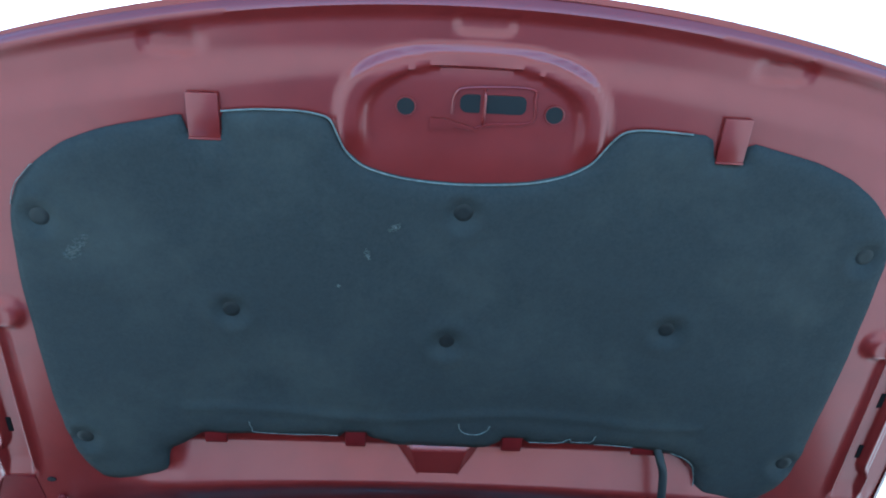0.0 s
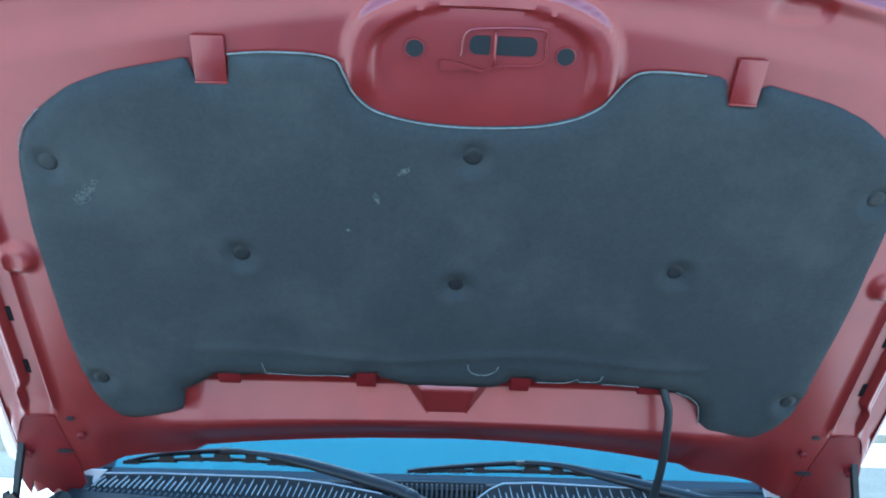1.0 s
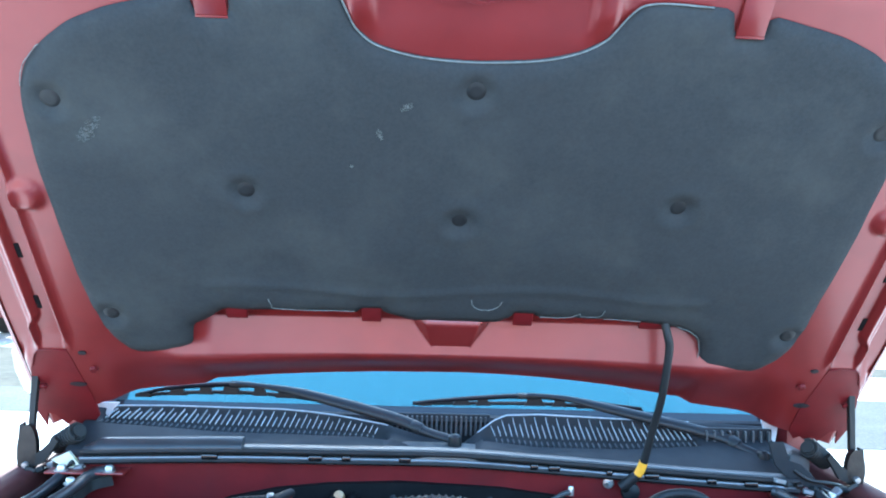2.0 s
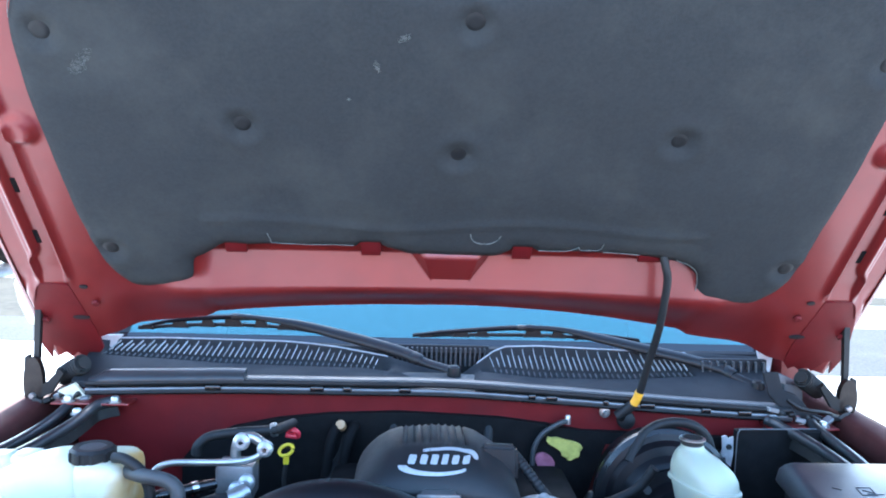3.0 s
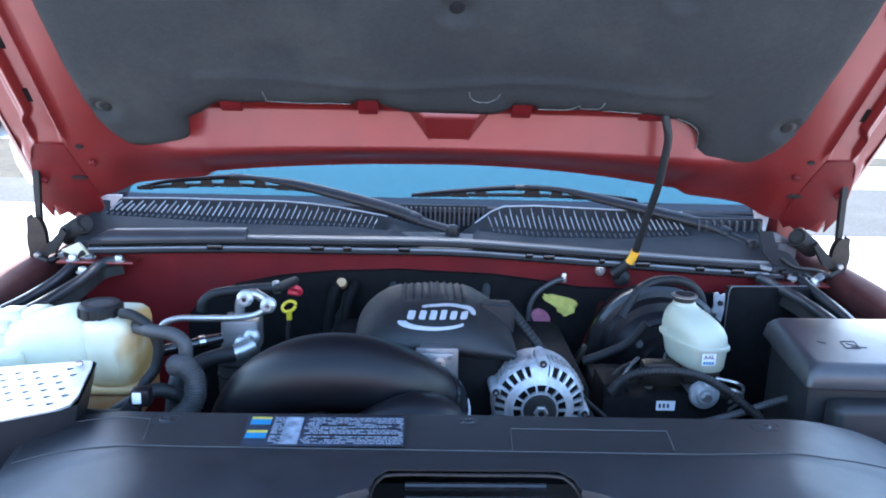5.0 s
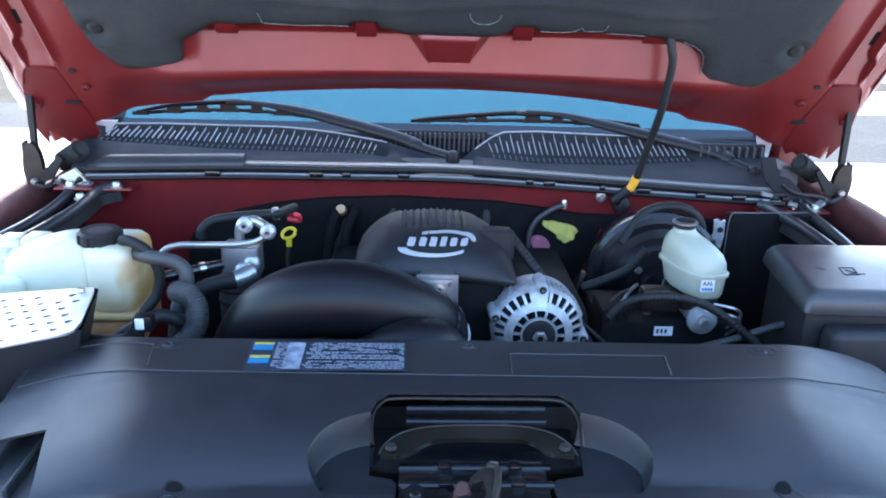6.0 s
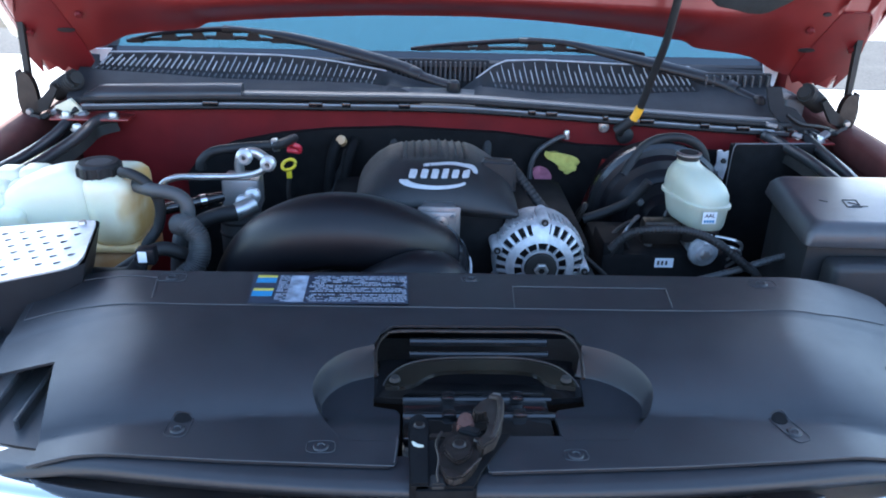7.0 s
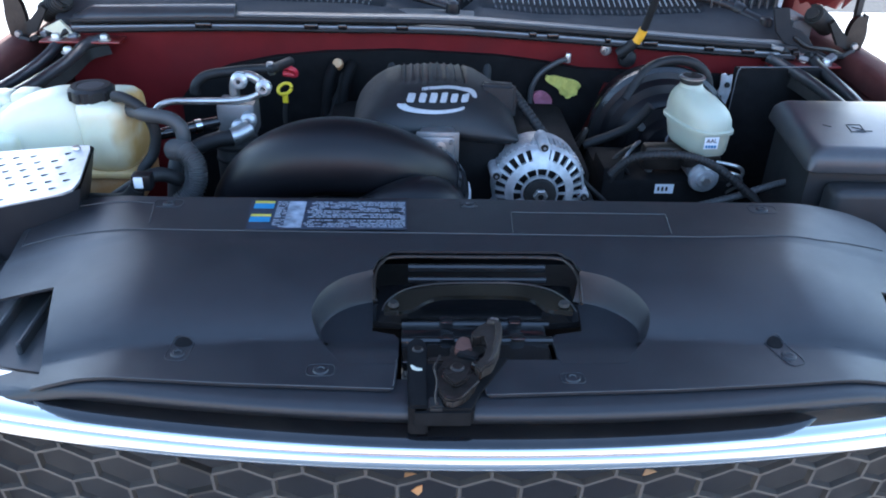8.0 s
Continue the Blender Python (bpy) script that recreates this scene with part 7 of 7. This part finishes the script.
cpart("arched_plate", bm, material("worn_black_plate", (0.010, 0.009, 0.007), 0.14, 0.0, 0.3, 25, 0.05, 200, stain=(0.03, 0.026, 0.018), stain_scale=14, stain_amount=0.6, coat=1.0, coat_rough=0.06), "glossy worn arched plate", latch, KO, sharp=60)
# grey bead drawn as the highlight along the arch's upper edge
bm = bmesh.new()
sweep(bm, [(a, b, 1.0515 + 0.05 * (b - 0.15)) for a, b in flat(outer, 6, False)], 0.0008, 6)
cpart("plate_edge", bm, GREY_SATIN, "grey bead for the highlight on the plate's edge", latch, KO)
for x, y in ((-0.094, 0.138), (0.092, 0.138)):
    bm = bmesh.new()
    lathe(bm, [(0, 0.004), (0.005, 0.004), (0.0065, 0.0)], 8, Matrix.Translation((x, y, 1.051)))
    cpart("screw", bm, DARK, "", latch, KO)
bm = bmesh.new()
block(bm, -0.086, 0.075, 0.99, 0.074, 0.158, 1.022, 0.004)
cpart("cross_plate", bm, GLOSS_BLACK, "", latch, KO)
for y in (0.142, 0.112):
    bm = bmesh.new()
    sweep(bm, [(-0.085, y, 1.022), (0.078, y, 1.022)], 0.005, 10)
    cpart("rib", bm, GLOSS_BLACK, "", latch, KO)
    for x in (-0.036, 0.040):
        bm = bmesh.new()
        block(bm, x - 0.008, y - 0.008, 1.018, x + 0.008, y + 0.008, 1.030, 0.004)
        cpart("rib_boss", bm, GLOSS_BLACK, "", latch, KO)
def plate(name, pts, z0, z1, mat, label="", r=0.0018, parent=None):
    bm = bmesh.new()
    prism(bm, pts, z0, z1)
    bmesh.ops.bevel(bm, geom=bm.edges[:], offset=r, segments=2, affect="EDGES")
    if mat in (GRIME, RUST, RUST_RED):
        bmesh.ops.triangulate(bm, faces=bm.faces[:])
        bmesh.ops.subdivide_edges(bm, edges=[e for e in bm.edges if e.calc_length() > 0.004], cuts=2, use_grid_fill=True)
        for v in bm.verts:
            v.co += noise.noise_vector(v.co * 140) * 0.0011
    return cpart(name, bm, mat, label, parent or latch, KO)


plate("base_plate", [(-0.075, -0.012), (-0.016, -0.012), (-0.012, 0.014), (0.030, 0.070), (-0.058, 0.072)], 1.012, 1.0335, DEEP_BLACK, "", 0.003)
plate("side_post", [(-0.078, -0.009), (-0.059, -0.009), (-0.058, 0.085), (-0.061, 0.095), (-0.066, 0.099), (-0.071, 0.099), (-0.076, 0.095), (-0.079, 0.085)], 1.000, 1.036, DEEP_BLACK)
plate("channel", [(-0.059, 0.066), (-0.034, 0.066), (-0.034, 0.086), (-0.029, 0.086), (-0.029, 0.058), (-0.059, 0.058)], 1.022, 1.036, GRIME)
plate("catch_body", flat([(-0.050, 0.021), (-0.046, 0.045), (-0.034, 0.063), (-0.017, 0.061), (-0.008, 0.037), (-0.014, 0.015), (-0.028, -0.005), (-0.044, -0.006)], 3), 1.026, 1.042, GRIME, "greasy brown catch body")
plate("catch_cheek", flat([(-0.045, 0.028), (-0.040, 0.046), (-0.028, 0.052), (-0.018, 0.042), (-0.020, 0.020), (-0.034, 0.010)], 3), 1.041, 1.047, GRIME)
plate("lower_tab", [(-0.059, 0.006), (-0.045, 0.006), (-0.044, -0.010), (-0.059, -0.010)], 1.026, 1.036, DARK)
plate("release_lever", [(-0.015, 0.083), (-0.003, 0.100), (0.009, 0.1085), (0.017, 0.107), (0.019, 0.092), (0.014, 0.060), (0.006, 0.036), (-0.009, 0.022), (-0.014, 0.034), (-0.002, 0.044), (0.003, 0.062), (0.002, 0.080), (-0.005, 0.080), (-0.011, 0.075)], 1.040, 1.053, RUST, "rusty hooked release lever")
bm = hose([(0.006, 0.104, 1.053), (0.0145, 0.098, 1.0545), (0.0145, 0.082, 1.0545), (0.010, 0.060, 1.053), (0.002, 0.040, 1.050), (-0.008, 0.029, 1.046)], 0.0035, 6, 8)
cpart("lever_rib", bm, RUST, "", latch, KO)
plate("lever_tip", [(0.006, 0.1015), (0.015, 0.1005), (0.017, 0.106), (0.009, 0.108)], 1.053, 1.0565, STEEL, "worn bright lever tip", 0.0008)
plate("pawl", [(-0.032, 0.064), (-0.028, 0.083), (-0.021, 0.090), (-0.014, 0.083), (-0.013, 0.066), (-0.023, 0.060)], 1.032, 1.047, RUST_RED, "rust-red pawl")
plate("pawl_link", [(-0.030, 0.058), (-0.010, 0.050), (-0.006, 0.060), (-0.026, 0.070)], 1.040, 1.0465, SATIN_BLACK)
bm = hose([(-0.046, 0.06, 1.042), (-0.052, 0.04, 1.043), (-0.050, 0.020, 1.042), (-0.052, 0.004, 1.038), (-0.051, -0.006, 1.036)], 0.0014, 8, 6)
cpart("spring", bm, RUST, "", latch, KO)
bm = hose([(-0.028, -0.004, 1.043), (-0.018, 0.008, 1.044), (-0.010, 0.020, 1.042)], 0.0012, 6, 6)
cpart("return_wire", bm, RUST, "", latch, KO)
for x, y, r in ((-0.030, 0.034, 0.007), (-0.012, 0.040, 0.004), (-0.068, 0.078, 0.006)):
    bm = bmesh.new()
    lathe(bm, [(0, 0.0025), (r * 0.7, 0.0025), (r, 0.001), (r, -0.004)], 20, Matrix.Translation((x, y, 1.047 if x > -0.05 else 1.036)))
    cpart("pivot", bm, GRIME, "", latch, KO)
plate("paint_chip", [(-0.076, 0.052), (-0.074, 0.046), (-0.069, 0.0435), (-0.064, 0.044), (-0.064, 0.047), (-0.070, 0.048), (-0.074, 0.053)], 1.0355, 1.0367, TANK, "", 0.0003)
bm = bmesh.new()
block(bm, -0.56, 0.20, 0.46, 0.56, 0.34, 0.985, 0.01)
tagged(link("radiator", bm, DARK), "dark radiator core under its cover", "radiator")

# ---- grille ----
def grille_y(x):
    return -0.018 - 0.034 * (x + 0.046) + 0.215 * (x + 0.046) ** 2


FRONT_EDGE = ((-0.76, 0.20), (-0.60, 0.12), (-0.50, 0.075), (-0.450, 0.050), (-0.404, 0.045), (-0.33, 0.0385), (-0.254, 0.032), (-0.091, 0.023), (0.0, 0.015), (0.185, 0.021), (0.30, 0.029), (0.403, 0.038), (0.45, 0.040), (0.60, 0.11), (0.76, 0.20))


gr = thing("grille", "chrome trimmed grille with a honeycomb mesh", "grille", at=(0, -0.02, 0.85))
GO = (0, -0.02, 0.85)
bm = bmesh.new()
rows_ = []
for i in range(61):
    x = -0.76 + 1.52 * i / 60
    y = grille_y(x)
    lip = table(FRONT_EDGE, x)
    high = cover_z(x, lip) - 0.0042
    low_ = 0.998 - 0.004 * step_up(0.2, 0.45, abs(x))
    nose = min(lip - 0.003, y + 0.012)
    prof = [(lip + 0.022, high - 0.002), (lip - 0.001, high), (0.5 * lip + 0.5 * nose, high - 0.0012), (nose + 0.004, high - 0.0025), (nose, high - 0.006), (nose + 0.001, high - 0.012), (nose + 0.005, 0.45 * high + 0.55 * low_), (nose + 0.014, low_ + 0.001)]
    prof = [(a - y, b) for a, b in prof]
    rows_.append([bm.verts.new((x, a + y, b)) for a, b in prof])
for a, b in zip(rows_, rows_[1:]):
    for k in range(7):
        bm.faces.new((a[k], a[k + 1], b[k + 1], b[k]))
cpart("top_cap", bm, PLASTIC, "black plastic cap behind the chrome", gr, GO, sharp=60)
bm = bmesh.new()
rows_ = []
for i in range(81):
    x = -0.76 + 1.52 * i / 80
    y = grille_y(x)
    wide = 1 + 0.08 * step_up(0.05, 0.4, abs(x))
    prof = [(0.046, 0.9982), (0.026, 0.9974), (0.014, 0.9966), (0.006, 0.9955), (0.002, 0.9944), (-0.0016, 0.9920), (-0.0044, 0.9885), (-0.0047, 0.9858), (-0.0028, 0.9846), (-0.0052, 0.9830), (-0.0070, 0.9808), (-0.0080, 0.9775), (-0.0078, 0.9725), (-0.0056, 0.9672), (0.0, 0.9630), (0.008, 0.9605)]
    rows_.append([bm.verts.new((x, y + a * wide, 0.978 + (b - 0.978) * wide)) for a, b in prof])
for a, b in zip(rows_, rows_[1:]):
    for k in range(15):
        bm.faces.new((a[k], a[k + 1], b[k + 1], b[k]))
cpart("chrome_bar", bm, CHROME, "bright chrome bar", gr, GO, sharp=60)
# gloss black strip let into the top of the bar, with drawn-out ends
bm = bmesh.new()
rows_ = []
for i in range(81):
    x = -0.450 + 0.782 * i / 80
    e = min(1.0, math.sqrt(min(i, 80 - i) / 5))
    y = grille_y(x)
    wide = 1 + 0.08 * step_up(0.05, 0.4, abs(x))
    mid = 0.0125 * wide
    rows_.append([bm.verts.new((x, y + mid + a * e * wide, 0.978 + (b - 0.978) * wide)) for a, b in ((0.0150, 0.9966), (0.0145, 0.9988), (0.0, 0.9980), (-0.0130, 0.9966), (-0.0150, 0.9936))])
for a, b in zip(rows_, rows_[1:]):
    for k in range(4):
        bm.faces.new((a[k], a[k + 1], b[k + 1], b[k]))
cpart("gloss_strip", bm, GLOSS_BLACK, "scuffed gloss black strip", gr, GO, sharp=60)
bm = bmesh.new()
PITCH, SIDE, RISE = 0.0632, 0.0255, 0.0145
done = set()
def hexpoint(x, z):
    return Vector((x, grille_y(x) + 0.012 + 0.12 * (0.955 - z), z))
for row in range(8):
    for col in range(-12, 16):
        cx = -0.1199 + PITCH * (col + 0.5 * (row % 2 == 0))
        zt = 0.9775 - row * (SIDE + RISE)
        pts = [(cx, zt), (cx + PITCH / 2, zt - RISE), (cx + PITCH / 2, zt - RISE - SIDE), (cx, zt - 2 * RISE - SIDE), (cx - PITCH / 2, zt - RISE - SIDE), (cx - PITCH / 2, zt - RISE)]
        for k in range(6):
            p, q = pts[k], pts[(k + 1) % 6]
            key = tuple(sorted(((round(p[0], 3), round(p[1], 3)), (round(q[0], 3), round(q[1], 3)))))
            if key in done or abs(cx) > 0.74:
                continue
            done.add(key)
            a, b = hexpoint(*p), hexpoint(*q)
            d = (b - a).normalized()
            n = Vector((0, -1, 0))
            s = d.cross(n).normalized() * 0.0016
            deep = Vector((0, 0.007, 0))
            v = [bm.verts.new(c) for c in (a - s, b - s, b + s, a + s, a - s * 1.7 + deep, b - s * 1.7 + deep, b + s * 1.7 + deep, a + s * 1.7 + deep)]
            for f in ((0, 1, 2, 3), (0, 4, 5, 1), (3, 2, 6, 7)):
                bm.faces.new([v[k2] for k2 in f])
tagged(cpart("honeycomb", bm, HONEY, "charcoal honeycomb mesh", gr, GO, smooth=False), kind="stuff")
bm = bmesh.new()
rows_ = [[bm.verts.new((x, grille_y(x) + 0.075, z)) for z in (0.96, 0.42)] for x in np.linspace(-0.76, 0.76, 30)]
for a, b in zip(rows_, rows_[1:]):
    bm.faces.new((a[0], a[1], b[1], b[0]))
cpart("backing", bm, INK, "", gr, GO)
for x, z, r in ((-0.075, 0.925, 20), (-0.067, 0.905, 70), (0.175, 0.925, 10), (0.098, 0.948, 40)):
    bm = bmesh.new()
    prism(bm, [(-0.008, -0.003), (-0.001, -0.005), (0.008, -0.002), (0.003, 0.003), (-0.004, 0.006)], 0, 0.001, Matrix.Translation((x, grille_y(x) + 0.030, z)) @ FRONT @ pose(0, 0, 0, 0, 0, r))
    tagged(link("leaf_scrap", bm, AMBER), "dry pale leaf scrap caught in the grille", "leaf", "leaf scraps")
# lower front under the grille and headlamps beside it
bm = bmesh.new()
grid = []
for i in range(31):
    x = -0.98 + 1.96 * i / 30
    y = -0.05 + 0.20 * x * x
    grid.append([bm.verts.new((x, y + a, b)) for a, b in ((0.10, 0.66), (0.0, 0.65), (-0.05, 0.60), (-0.055, 0.46), (-0.02, 0.40), (0.1, 0.40))])
for a, b in zip(grid, grid[1:]):
    for k in range(5):
        bm.faces.new((a[k], a[k + 1], b[k + 1], b[k]))
bpart("bumper", bm, CHROME, "chrome bumper")
for sgn in (-1, 1):
    bm = bmesh.new()
    block(bm, sgn * 0.84 - 0.10, 0.24, 0.74, sgn * 0.84 + 0.10, 0.40, 0.955, 0.02)
    bpart("headlamp", bm, GLOSS_BLACK, "dark headlamp housing")
    bm = bmesh.new()
    prism(bm, [(sgn * a, b) for a, b in ((0.44, 0.085), (0.58, 0.125), (0.74, 0.20), (0.86, 0.27), (0.87, 0.36), (0.44, 0.36))], 0.955, 0.990)
    bmesh.ops.bevel(bm, geom=bm.edges[:], offset=0.008, segments=2, affect="EDGES")
    bpart("headlamp_shelf", bm, GREY_PLASTIC)
    # ribs and an adjuster well on the lamp housing
    for k in range(4):
        bm = bmesh.new()
        block(bm, sgn * (0.50 + 0.035 * k) - 0.003, 0.13 + 0.012 * k, 0.985, sgn * (0.50 + 0.035 * k) + 0.003, 0.33, 1.004, 0.002, seg=1)
        bpart("housing_rib", bm, GREY_PLASTIC)

# ---- far surroundings ----
far = thing("parked_car", "red car parked across the forecourt", "car", at=(-8.5, 12.8, 0))
bm = bmesh.new()
prof = [(-2.1, 0.35), (-2.15, 0.75), (-1.9, 0.92), (-1.0, 1.0), (-0.4, 1.42), (0.9, 1.45), (1.5, 1.05), (2.1, 0.95), (2.15, 0.40)]
prism(bm, prof, -0.85, 0.85, FRONT)
bmesh.ops.bevel(bm, geom=bm.edges[:], offset=0.06, segments=2, affect="EDGES")
part("body", bm, RED, far)
for x in (-1.35, 1.35):
    for y in (-0.8, 0.8):
        bm = bmesh.new()
        lathe(bm, [(0, 0.1), (0.2, 0.1), (0.31, 0.08), (0.31, -0.08), (0, -0.1)], 24, Matrix.Translation((x, y, 0.31)) @ AX)
        part("wheel", bm, TYRE, far)
